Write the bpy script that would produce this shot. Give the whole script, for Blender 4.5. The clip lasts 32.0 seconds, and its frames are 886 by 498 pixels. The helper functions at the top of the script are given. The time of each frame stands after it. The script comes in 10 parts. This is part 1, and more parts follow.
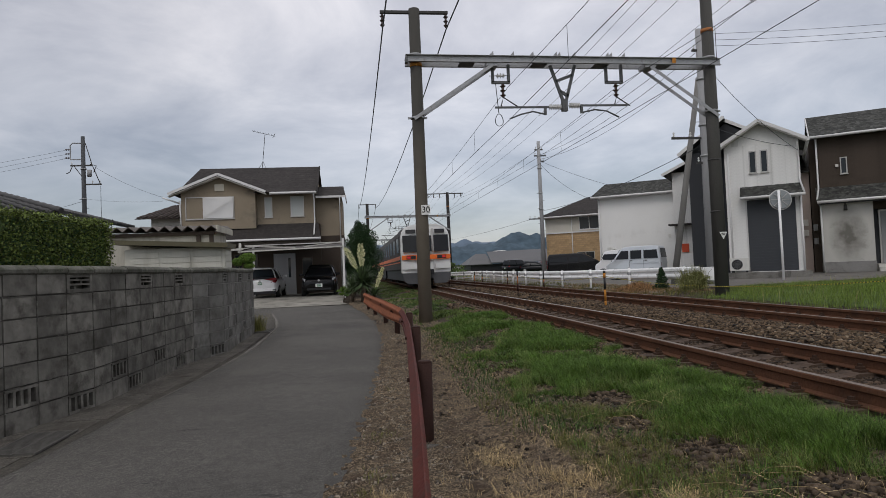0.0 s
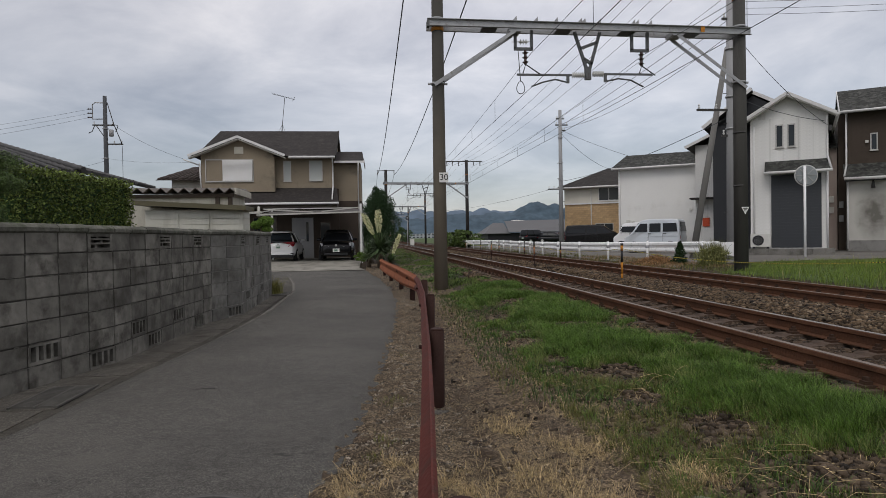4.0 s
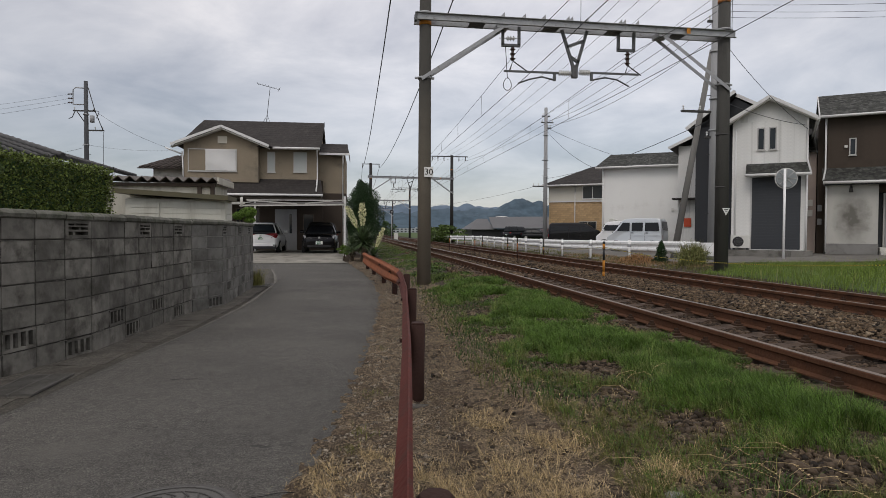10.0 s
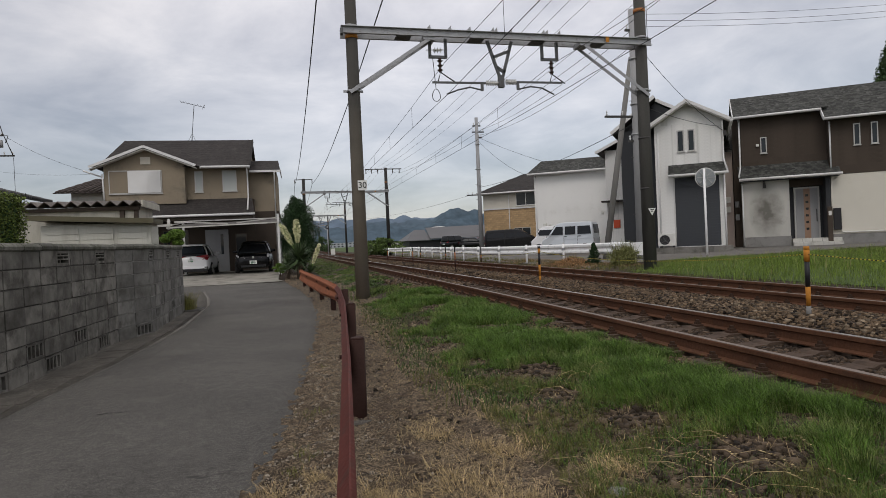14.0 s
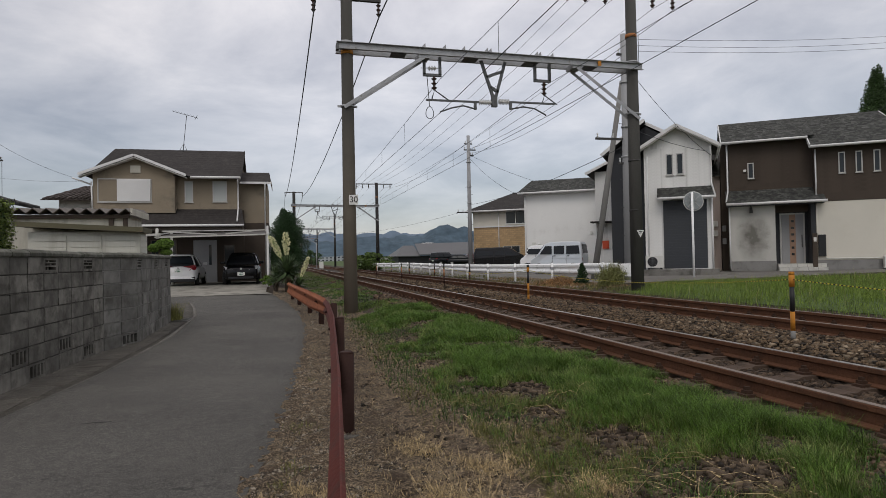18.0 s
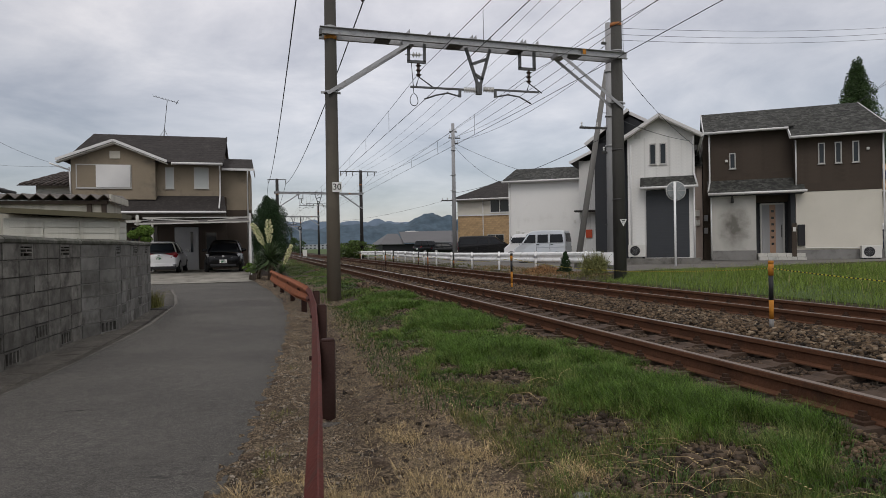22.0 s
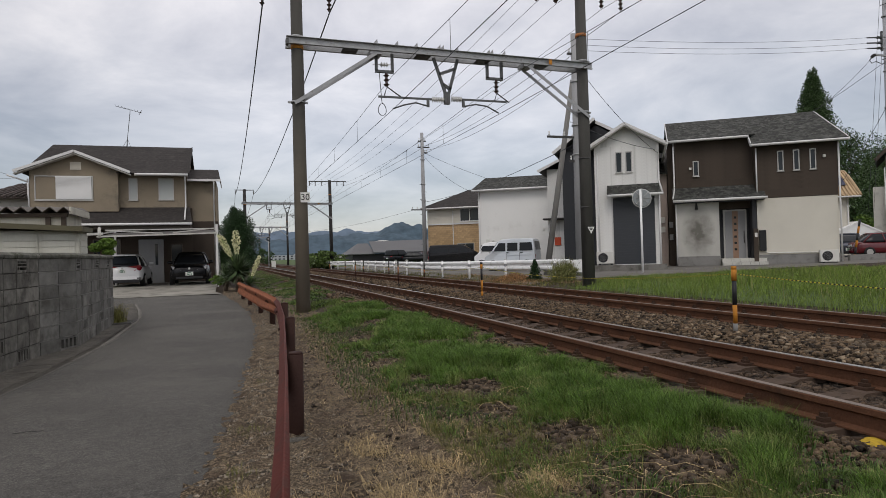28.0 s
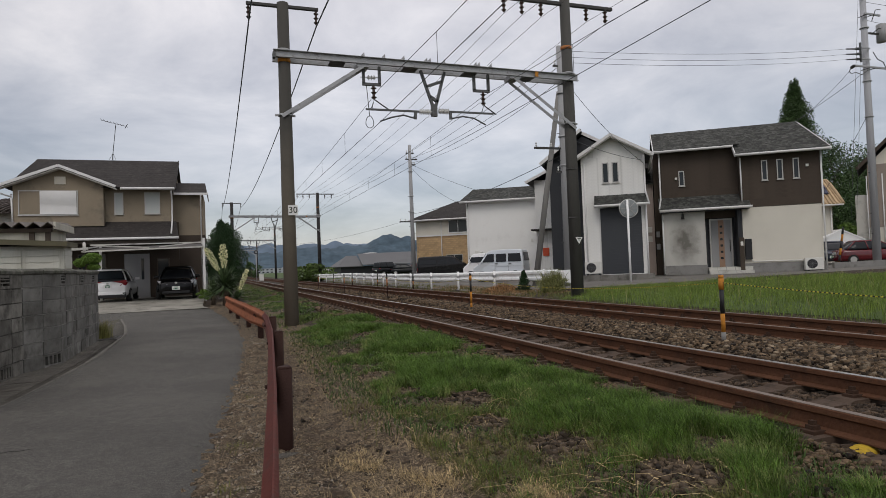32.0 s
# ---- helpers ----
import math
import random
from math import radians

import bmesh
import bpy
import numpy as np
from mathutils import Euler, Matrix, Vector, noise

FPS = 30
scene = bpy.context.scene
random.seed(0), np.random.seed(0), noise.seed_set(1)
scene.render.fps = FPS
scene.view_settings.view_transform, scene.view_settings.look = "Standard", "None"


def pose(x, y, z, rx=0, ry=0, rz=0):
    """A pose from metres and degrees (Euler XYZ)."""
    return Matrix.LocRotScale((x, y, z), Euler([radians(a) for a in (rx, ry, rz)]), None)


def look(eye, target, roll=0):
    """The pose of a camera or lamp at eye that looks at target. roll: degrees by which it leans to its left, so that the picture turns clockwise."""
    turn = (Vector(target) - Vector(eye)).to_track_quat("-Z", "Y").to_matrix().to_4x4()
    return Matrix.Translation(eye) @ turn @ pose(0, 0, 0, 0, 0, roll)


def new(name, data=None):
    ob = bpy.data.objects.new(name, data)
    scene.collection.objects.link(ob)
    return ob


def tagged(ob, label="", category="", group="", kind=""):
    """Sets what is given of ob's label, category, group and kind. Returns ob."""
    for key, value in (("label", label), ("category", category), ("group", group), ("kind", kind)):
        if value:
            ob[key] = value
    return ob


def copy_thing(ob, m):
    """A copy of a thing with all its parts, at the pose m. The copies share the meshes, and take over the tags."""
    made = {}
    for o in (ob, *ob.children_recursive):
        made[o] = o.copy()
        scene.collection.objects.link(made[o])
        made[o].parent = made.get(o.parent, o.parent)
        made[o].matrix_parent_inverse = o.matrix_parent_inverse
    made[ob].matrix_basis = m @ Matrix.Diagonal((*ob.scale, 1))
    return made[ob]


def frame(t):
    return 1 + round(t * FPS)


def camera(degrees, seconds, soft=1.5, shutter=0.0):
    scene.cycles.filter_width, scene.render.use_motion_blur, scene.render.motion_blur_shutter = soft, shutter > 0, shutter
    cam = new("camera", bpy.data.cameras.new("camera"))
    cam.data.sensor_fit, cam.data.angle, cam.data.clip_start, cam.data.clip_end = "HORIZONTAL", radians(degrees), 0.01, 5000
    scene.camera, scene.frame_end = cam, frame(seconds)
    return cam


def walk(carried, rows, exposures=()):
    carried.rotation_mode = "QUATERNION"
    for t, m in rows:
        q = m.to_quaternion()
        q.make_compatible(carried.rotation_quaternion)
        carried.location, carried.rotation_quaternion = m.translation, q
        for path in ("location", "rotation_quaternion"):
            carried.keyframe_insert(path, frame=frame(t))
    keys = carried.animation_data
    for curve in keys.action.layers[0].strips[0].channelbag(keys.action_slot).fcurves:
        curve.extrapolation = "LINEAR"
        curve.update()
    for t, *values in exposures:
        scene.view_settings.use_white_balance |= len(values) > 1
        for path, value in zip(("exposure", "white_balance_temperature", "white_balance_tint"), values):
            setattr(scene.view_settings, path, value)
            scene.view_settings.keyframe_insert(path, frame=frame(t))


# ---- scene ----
cam = camera(70.6, 32.0, soft=0.55)

# seconds, place, yaw, pitch, roll; y runs along the railway
PATH = [
    (0, -0.031, -0.004, 1.300, -7.75, 1.83, -2.44),
    (0.5, -0.023, 0.005, 1.298, -3.21, 0.61, -2.40),
    (1, -0.021, 0.007, 1.299, -4.22, 1.15, -1.97),
    (1.5, -0.016, 0.006, 1.294, -5.56, 0.12, -2.70),
    (2, -0.031, 0.012, 1.309, -4.93, -0.01, -1.50),
    (2.5, -0.020, 0.009, 1.297, -5.19, -1.12, -1.05),
    (3, -0.013, 0.004, 1.304, -4.50, -0.69, -1.40),
    (3.5, -0.011, 0.005, 1.305, -5.59, -1.04, -1.19),
    (5.5, -0.011, 0.003, 1.306, -6.47, -1.08, -0.75),
    (6, -0.009, 0.005, 1.307, -6.42, -0.97, -0.42),
    (6.5, -0.001, 0.002, 1.304, -6.70, -0.89, -0.42),
    (7, -0.002, 0.003, 1.303, -7.07, -1.30, -0.63),
    (7.5, -0.000, 0.003, 1.302, -7.19, -1.50, -0.63),
    (8, -0.006, 0.001, 1.302, -7.34, -1.51, -0.39),
    (8.5, -0.000, 0.003, 1.299, -7.38, -1.58, -0.08),
    (9, -0.000, 0.000, 1.300, -7.70, -1.95, 0.00),
    (9.5, -0.015, -0.036, 1.304, -8.17, -1.57, 0.09),
    (10, -0.001, -0.003, 1.302, -7.56, -1.54, 0.25),
    (10.5, -0.001, 0.005, 1.298, -7.89, -1.50, 0.77),
    (11, 0.000, 0.004, 1.297, -7.93, -1.86, 0.60),
    (11.5, 0.008, 0.011, 1.301, -9.36, -1.42, -0.57),
    (12, 0.015, 0.015, 1.296, -9.76, -1.51, -0.51),
    (12.5, 0.015, 0.010, 1.298, -9.99, -1.62, -0.64),
    (13, 0.015, 0.007, 1.299, -9.53, -1.58, -0.61),
    (13.5, 0.012, 0.005, 1.296, -9.70, -1.91, -0.90),
    (14, 0.019, 0.006, 1.297, -13.23, -0.61, -2.61),
    (14.5, 0.017, 0.014, 1.300, -13.58, -1.04, -2.30),
    (16.5, -0.010, -0.018, 1.294, -12.24, -1.20, -1.37),
    (17, -0.009, -0.026, 1.301, -12.06, 0.31, -1.42),
    (17.5, -0.009, -0.029, 1.302, -13.58, 1.04, -1.45),
    (18, -0.011, -0.027, 1.299, -14.30, 0.86, -1.17),
    (18.5, -0.009, -0.033, 1.297, -14.38, 0.54, -1.68),
    (19, -0.006, -0.032, 1.300, -14.48, 0.33, -1.62),
    (19.5, 0.013, -0.032, 1.297, -17.23, 0.31, -2.09),
    (20, 0.015, -0.009, 1.293, -18.06, 0.32, -2.07),
    (20.5, 0.008, -0.008, 1.289, -16.87, 0.43, -1.13),
    (21, 0.009, -0.006, 1.290, -16.44, -0.30, -0.81),
    (21.5, 0.011, -0.008, 1.289, -15.72, -0.29, -0.70),
    (22, 0.010, -0.009, 1.291, -15.71, -0.23, -0.94),
    (22.5, 0.009, -0.008, 1.290, -15.84, -0.36, -0.83),
    (23, 0.009, -0.011, 1.289, -15.93, -0.26, -0.77),
    (23.5, 0.004, -0.010, 1.289, -15.06, -0.05, -0.81),
    (24, 0.004, -0.009, 1.289, -14.84, -0.20, -0.79),
    (24.5, 0.015, -0.013, 1.294, -17.12, 0.28, -1.88),
    (26.5, 0.029, -0.002, 1.298, -17.48, 0.10, -1.84),
    (27, 0.026, -0.007, 1.298, -18.02, 0.68, -1.78),
    (27.5, 0.027, -0.009, 1.297, -17.57, 0.60, -1.83),
    (28, 0.029, -0.002, 1.299, -18.42, 0.53, -1.64),
    (28.5, 0.024, 0.009, 1.304, -19.46, 0.97, -2.10),
    (29, 0.025, 0.012, 1.306, -19.43, 2.13, -2.20),
    (29.5, 0.026, 0.014, 1.308, -18.71, 2.85, -2.24),
    (30, 0.024, 0.005, 1.303, -18.65, 2.69, -2.28),
    (30.5, 0.023, 0.003, 1.306, -18.71, 2.80, -2.23),
    (31, 0.018, 0.002, 1.309, -18.85, 2.84, -2.23),
    (31.5, 0.020, -0.000, 1.310, -18.59, 2.88, -2.43),
    (32, 0.028, 0.005, 1.303, -19.50, 1.55, -2.21),
]
walk(cam, [(t, pose(x, y, z, 90 + p, 0, w) @ pose(0, 0, 0, 0, 0, r)) for t, x, y, z, w, p, r in PATH],
     exposures=[(0, -0.07, 6450, 10), (3, -0.03, 6540, 10), (6, 0.0, 6600, 10), (9, 0.05, 6680, 10), (14, 0.05, 6660, 10), (17, 0.0, 6610, 10), (20, -0.04, 6640, 10), (24, 0.03, 6640, 10), (27, 0.09, 6640, 10), (28, 0.09, 6640, 10), (29, 0.07, 6640, 10), (30, -0.05, 6580, 10), (32, 0.0, 6640, 10)])

# ---- world and light: an overcast day ----
world = bpy.data.worlds.new("world")
scene.world = world
world.use_nodes = True
wt = world.node_tree
wt.nodes.clear()


def wnode(kind, **kw):
    n = wt.nodes.new(kind)
    for k, v in kw.items():
        n.inputs[k].default_value = v
    return n


w_out = wnode("ShaderNodeOutputWorld")
w_bg = wnode("ShaderNodeBackground", Strength=1.0)
w_sky = wt.nodes.new("ShaderNodeTexSky")
w_sky.sky_type, w_sky.sun_disc = "NISHITA", False
w_sky.sun_elevation, w_sky.sun_rotation = radians(48), radians(208)
w_tc = wnode("ShaderNodeTexCoord")
w_sep = wnode("ShaderNodeSeparateXYZ")
w_div = wt.nodes.new("ShaderNodeVectorMath")
w_div.operation = "DIVIDE"
w_zz = wt.nodes.new("ShaderNodeMath")
w_zz.operation = "MAXIMUM"
w_zz.inputs[1].default_value = 0.0
w_zadd = wt.nodes.new("ShaderNodeMath")
w_zadd.operation = "ADD"
w_zadd.inputs[1].default_value = 0.22
w_comb = wnode("ShaderNodeCombineXYZ")
w_n1 = wnode("ShaderNodeTexNoise", Scale=1.7, Detail=9.0, Roughness=0.58, Distortion=0.35)
w_map = wt.nodes.new("ShaderNodeMapping")
w_map.inputs["Location"].default_value = (3.1, 1.7, 0.4)
w_ramp = wt.nodes.new("ShaderNodeValToRGB")
r = w_ramp.color_ramp
r.elements[0].position, r.elements[0].color = 0.30, (0.372, 0.353, 0.354, 1)
r.elements[1].position, r.elements[1].color = 0.72, (0.80, 0.748, 0.705, 1)
e = r.elements.new(0.50)
e.color = (0.562, 0.533, 0.518, 1)
w_hr = wt.nodes.new("ShaderNodeValToRGB")
h = w_hr.color_ramp
h.elements[0].position, h.elements[0].color = 0.0, (0.39, 0.40, 0.485, 1)
h.elements[1].position, h.elements[1].color = 1.0, (1.28, 1.28, 1.28, 1)
for pos, v in ((0.10, 0.465), (0.26, 0.91), (0.45, 1.15)):
    h.elements.new(pos).color = (v, v * 0.995, v * (1.11 if pos < 0.2 else 1.01), 1)
w_mul = wt.nodes.new("ShaderNodeMix")
w_mul.data_type, w_mul.blend_type = "RGBA", "MULTIPLY"
w_mul.inputs[0].default_value = 1.0
w_skm = wt.nodes.new("ShaderNodeMix")
w_skm.data_type, w_skm.blend_type = "RGBA", "ADD"
w_skm.inputs[0].default_value = 0.05
L = wt.links.new
L(w_tc.outputs["Generated"], w_sep.inputs[0])
L(w_sep.outputs["Z"], w_zz.inputs[0])
L(w_zz.outputs[0], w_zadd.inputs[0])
for k in range(3):
    L(w_zadd.outputs[0], w_comb.inputs[k])
L(w_tc.outputs["Generated"], w_div.inputs[0])
L(w_comb.outputs[0], w_div.inputs[1])
L(w_div.outputs[0], w_map.inputs["Vector"])
L(w_map.outputs[0], w_n1.inputs["Vector"])
L(w_n1.outputs["Fac"], w_ramp.inputs["Fac"])
L(w_zz.outputs[0], w_hr.inputs["Fac"])
L(w_ramp.outputs["Color"], w_mul.inputs["A"])
L(w_hr.outputs["Color"], w_mul.inputs["B"])
w_dx = wt.nodes.new("ShaderNodeMath")
w_dx.operation, w_dx.inputs[1].default_value = "SUBTRACT", 0.2
w_sq = wt.nodes.new("ShaderNodeMath")
w_sq.operation = "MULTIPLY"
w_veil = wt.nodes.new("ShaderNodeMath")
w_veil.operation, w_veil.inputs[1].default_value, w_veil.inputs[2].default_value = "MULTIPLY_ADD", -1.2, 1.13
w_vmin = wt.nodes.new("ShaderNodeMath")
w_vmin.operation, w_vmin.inputs[1].default_value = "MAXIMUM", 0.88
w_vm = wt.nodes.new("ShaderNodeVectorMath")
w_vm.operation = "SCALE"
L(w_sep.outputs["X"], w_dx.inputs[0])
L(w_dx.outputs[0], w_sq.inputs[0])
L(w_dx.outputs[0], w_sq.inputs[1])
L(w_sq.outputs[0], w_veil.inputs[0])
L(w_veil.outputs[0], w_vmin.inputs[0])
L(w_mul.outputs["Result"], w_vm.inputs[0])
L(w_vmin.outputs[0], w_vm.inputs["Scale"])
L(w_vm.outputs[0], w_skm.inputs["A"])
L(w_sky.outputs[0], w_skm.inputs["B"])
L(w_skm.outputs["Result"], w_bg.inputs["Color"])
L(w_bg.outputs[0], w_out.inputs["Surface"])

sun = new("sun", bpy.data.lights.new("sun", "SUN"))
sun.data.energy, sun.data.angle, sun.data.color = 0.72, radians(25), (1.0, 0.97, 0.93)
sun.matrix_world = look((0, 0, 38), (16, 30, 0))


# ---- materials ----
def mat(name, base, rough=0.8, metal=0.0, vary=0.25, scale=3.0, fine=60.0, bump=0.2, dirt=None, dirt_amt=0.0, rand=0.0, streak=False, spec=0.3, speck=None, world_space=False):
    """A surface with variation at two scales, fine relief, and an optional dirt colour in stains."""
    m = bpy.data.materials.new(name)
    m.use_nodes = True
    t = m.node_tree
    b = t.nodes["Principled BSDF"]
    b.inputs["Roughness"].default_value, b.inputs["Metallic"].default_value = rough, metal
    b.inputs["Specular IOR Level"].default_value = spec
    tc = t.nodes.new("ShaderNodeTexCoord")
    vec = tc.outputs["Object"]
    if world_space:
        vec = t.nodes.new("ShaderNodeNewGeometry").outputs["Position"]
    if streak:
        mp = t.nodes.new("ShaderNodeMapping")
        mp.inputs["Scale"].default_value = (1, 1, 0.12)
        t.links.new(vec, mp.inputs["Vector"])
        svec = mp.outputs[0]
    else:
        svec = vec
    n1 = t.nodes.new("ShaderNodeTexNoise")
    n1.inputs["Scale"].default_value, n1.inputs["Detail"].default_value = scale, 5.0
    n2 = t.nodes.new("ShaderNodeTexNoise")
    n2.inputs["Scale"].default_value, n2.inputs["Detail"].default_value = fine, 3.0
    t.links.new(svec, n1.inputs["Vector"])
    t.links.new(vec, n2.inputs["Vector"])
    val = t.nodes.new("ShaderNodeMath")
    val.operation = "MULTIPLY_ADD"
    val.inputs[1].default_value = 2.4 * vary
    val.inputs[2].default_value = 1 - 1.2 * vary
    t.links.new(n1.outputs["Fac"], val.inputs[0])
    val2 = t.nodes.new("ShaderNodeMath")
    val2.operation = "MULTIPLY_ADD"
    val2.inputs[1].default_value = 1.6 * vary
    val2.inputs[2].default_value = 1 - 0.8 * vary
    t.links.new(n2.outputs["Fac"], val2.inputs[0])
    mul = t.nodes.new("ShaderNodeMath")
    mul.operation = "MULTIPLY"
    t.links.new(val.outputs[0], mul.inputs[0])
    t.links.new(val2.outputs[0], mul.inputs[1])
    last = mul.outputs[0]
    if speck:
        # crushed grains: each cell its own tone
        vo = t.nodes.new("ShaderNodeTexVoronoi")
        vo.inputs["Scale"].default_value = speck[0]
        t.links.new(vec, vo.inputs["Vector"])
        sc = t.nodes.new("ShaderNodeSeparateColor")
        t.links.new(vo.outputs["Color"], sc.inputs[0])
        pw = t.nodes.new("ShaderNodeMath")
        pw.operation = "POWER"
        pw.inputs[1].default_value = 2.0
        t.links.new(sc.outputs[0], pw.inputs[0])
        sk = t.nodes.new("ShaderNodeMath")
        sk.operation = "MULTIPLY_ADD"
        sk.inputs[1].default_value, sk.inputs[2].default_value = 3.0 * speck[1], 1 - speck[1]
        t.links.new(pw.outputs[0], sk.inputs[0])
        ms = t.nodes.new("ShaderNodeMath")
        ms.operation = "MULTIPLY"
        t.links.new(last, ms.inputs[0])
        t.links.new(sk.outputs[0], ms.inputs[1])
        last = ms.outputs[0]
    if rand:
        oi = t.nodes.new("ShaderNodeObjectInfo")
        ge = t.nodes.new("ShaderNodeNewGeometry")
        ad = t.nodes.new("ShaderNodeMath")
        ad.operation = "ADD"
        t.links.new(oi.outputs["Random"], ad.inputs[0])
        t.links.new(ge.outputs["Random Per Island"], ad.inputs[1])
        fr = t.nodes.new("ShaderNodeMath")
        fr.operation = "FRACT"
        t.links.new(ad.outputs[0], fr.inputs[0])
        rr = t.nodes.new("ShaderNodeMath")
        rr.operation = "MULTIPLY_ADD"
        rr.inputs[1].default_value, rr.inputs[2].default_value = 2 * rand, 1 - rand
        t.links.new(fr.outputs[0], rr.inputs[0])
        m2 = t.nodes.new("ShaderNodeMath")
        m2.operation = "MULTIPLY"
        t.links.new(last, m2.inputs[0])
        t.links.new(rr.outputs[0], m2.inputs[1])
        last = m2.outputs[0]
    col = t.nodes.new("ShaderNodeMix")
    col.data_type, col.blend_type = "RGBA", "MULTIPLY"
    col.inputs[0].default_value = 1.0
    col.inputs["A"].default_value = (*base, 1)
    cc = t.nodes.new("ShaderNodeCombineColor")
    for k in range(3):
        t.links.new(last, cc.inputs[k])
    t.links.new(cc.outputs[0], col.inputs["B"])
    out = col.outputs["Result"]
    if dirt:
        n3 = t.nodes.new("ShaderNodeTexNoise")
        n3.inputs["Scale"].default_value, n3.inputs["Detail"].default_value, n3.inputs["Roughness"].default_value = scale * 1.7, 8.0, 0.65
        t.links.new(svec, n3.inputs["Vector"])
        rp = t.nodes.new("ShaderNodeValToRGB")
        rp.color_ramp.elements[0].position, rp.color_ramp.elements[1].position = 0.62 - 0.3 * dirt_amt, 0.80 - 0.25 * dirt_amt
        t.links.new(n3.outputs["Fac"], rp.inputs["Fac"])
        dm = t.nodes.new("ShaderNodeMix")
        dm.data_type = "RGBA"
        t.links.new(rp.outputs["Color"], dm.inputs[0])
        t.links.new(out, dm.inputs["A"])
        dm.inputs["B"].default_value = (*dirt, 1)
        out = dm.outputs["Result"]
    t.links.new(out, b.inputs["Base Color"])
    if bump:
        bp = t.nodes.new("ShaderNodeBump")
        bp.inputs["Strength"].default_value, bp.inputs["Distance"].default_value = bump, 0.02
        if speck:
            hs = t.nodes.new("ShaderNodeMath")
            hs.operation = "SUBTRACT"
            t.links.new(n2.outputs["Fac"], hs.inputs[0])
            t.links.new(vo.outputs["Distance"], hs.inputs[1])
            t.links.new(hs.outputs[0], bp.inputs["Height"])
        else:
            t.links.new(n2.outputs["Fac"], bp.inputs["Height"])
        t.links.new(bp.outputs[0], b.inputs["Normal"])
    return m


def glass_mat(name, base=(0.02, 0.025, 0.03), rough=0.06):
    m = bpy.data.materials.new(name)
    m.use_nodes = True
    b = m.node_tree.nodes["Principled BSDF"]
    b.inputs["Base Color"].default_value = (*base, 1)
    b.inputs["Roughness"].default_value = rough
    b.inputs["Specular IOR Level"].default_value = 0.38
    return m


def glow_mat(name, base, power):
    m = bpy.data.materials.new(name)
    m.use_nodes = True
    b = m.node_tree.nodes["Principled BSDF"]
    b.inputs["Base Color"].default_value = (*base, 1)
    b.inputs["Emission Color"].default_value = (*base, 1)
    b.inputs["Emission Strength"].default_value = power
    return m


ASPHALT = mat("asphalt", (0.084, 0.079, 0.070), 0.82, spec=0.40, vary=0.50, scale=0.55, fine=14, bump=0.45, dirt=(0.108, 0.101, 0.089), dirt_amt=0.30, speck=(170.0, 0.46))
GUTTER = mat("gutter_concrete", (0.112, 0.103, 0.088), 0.95, vary=0.45, scale=1.8, fine=30, bump=0.5, dirt=(0.066, 0.059, 0.048), dirt_amt=0.42, speck=(120.0, 0.3))
DRIVE = mat("driveway_concrete", (0.27, 0.257, 0.222), 0.9, vary=0.4, scale=0.9, fine=20, bump=0.3, dirt=(0.12, 0.112, 0.095), dirt_amt=0.4)
BLOCK = mat("block", (0.150, 0.143, 0.126), 0.95, vary=0.62, scale=2.4, fine=9, bump=0.40, dirt=(0.062, 0.058, 0.049), dirt_amt=0.52, rand=0.26, world_space=True)
BLOCK_NEWER = mat("block_newer", (0.168, 0.164, 0.150), 0.95, vary=0.40, scale=1.8, fine=8, bump=0.25, dirt=(0.078, 0.075, 0.064), dirt_amt=0.50, rand=0.22, world_space=True)
MORTAR_PALE = mat("mortar_pale", (0.23, 0.223, 0.205), 0.95, vary=0.5, scale=3, fine=60)
MORTAR_OLD = mat("mortar_old", (0.150, 0.143, 0.126), 0.95, vary=0.6, scale=4, fine=40, dirt=(0.05, 0.047, 0.04), dirt_amt=0.5, world_space=True)
COPING = mat("coping_mossy", (0.108, 0.106, 0.090), 0.95, vary=0.55, scale=3.2, fine=18, bump=0.9, dirt=(0.062, 0.068, 0.046), dirt_amt=0.5, rand=0.34, world_space=True)
BLOCK_CORE = mat("block_joint", (0.060, 0.056, 0.050), 0.95, vary=0.5, scale=2, fine=40)
GRAVEL = mat("gravel_soil", (0.172, 0.130, 0.084), 0.95, vary=0.50, scale=2.3, fine=26, bump=1.0, dirt=(0.085, 0.060, 0.042), dirt_amt=0.46, speck=(105.0, 0.62))
SOIL = mat("soil", (0.050, 0.036, 0.024), 0.95, vary=0.4, scale=1.1, fine=45, bump=0.9, dirt=(0.030, 0.022, 0.015), dirt_amt=0.4, speck=(40.0, 0.45))
BALLAST = mat("ballast", (0.096, 0.066, 0.040), 0.9, vary=0.45, scale=14, fine=40, bump=0.7, dirt=(0.042, 0.029, 0.019), dirt_amt=0.36, rand=0.95)
BALLAST_RUSTY = mat("ballast_rusty", (0.070, 0.048, 0.032), 0.9, vary=0.35, scale=14, fine=60, bump=0.6, dirt=(0.032, 0.021, 0.014), dirt_amt=0.4, rand=0.75)
# bed coloured near black to give the shadows in the gaps between stones
BALLAST_BED_SHADED = mat("ballast_bed", (0.020, 0.014, 0.010), 0.95, vary=0.4, scale=9, fine=40, bump=1.0, speck=(22.0, 0.5))
DARKSTONE = mat("verge_stone", (0.074, 0.054, 0.036), 0.9, vary=0.35, scale=14, fine=60, bump=0.5, rand=0.8)
PALESTONE = mat("ballast_pale", (0.20, 0.155, 0.105), 0.9, vary=0.3, scale=14, fine=60, bump=0.5, rand=0.6)
PEBBLE = mat("pebble", (0.225, 0.192, 0.150), 0.9, vary=0.25, scale=20, fine=120, bump=0.3, rand=0.78)
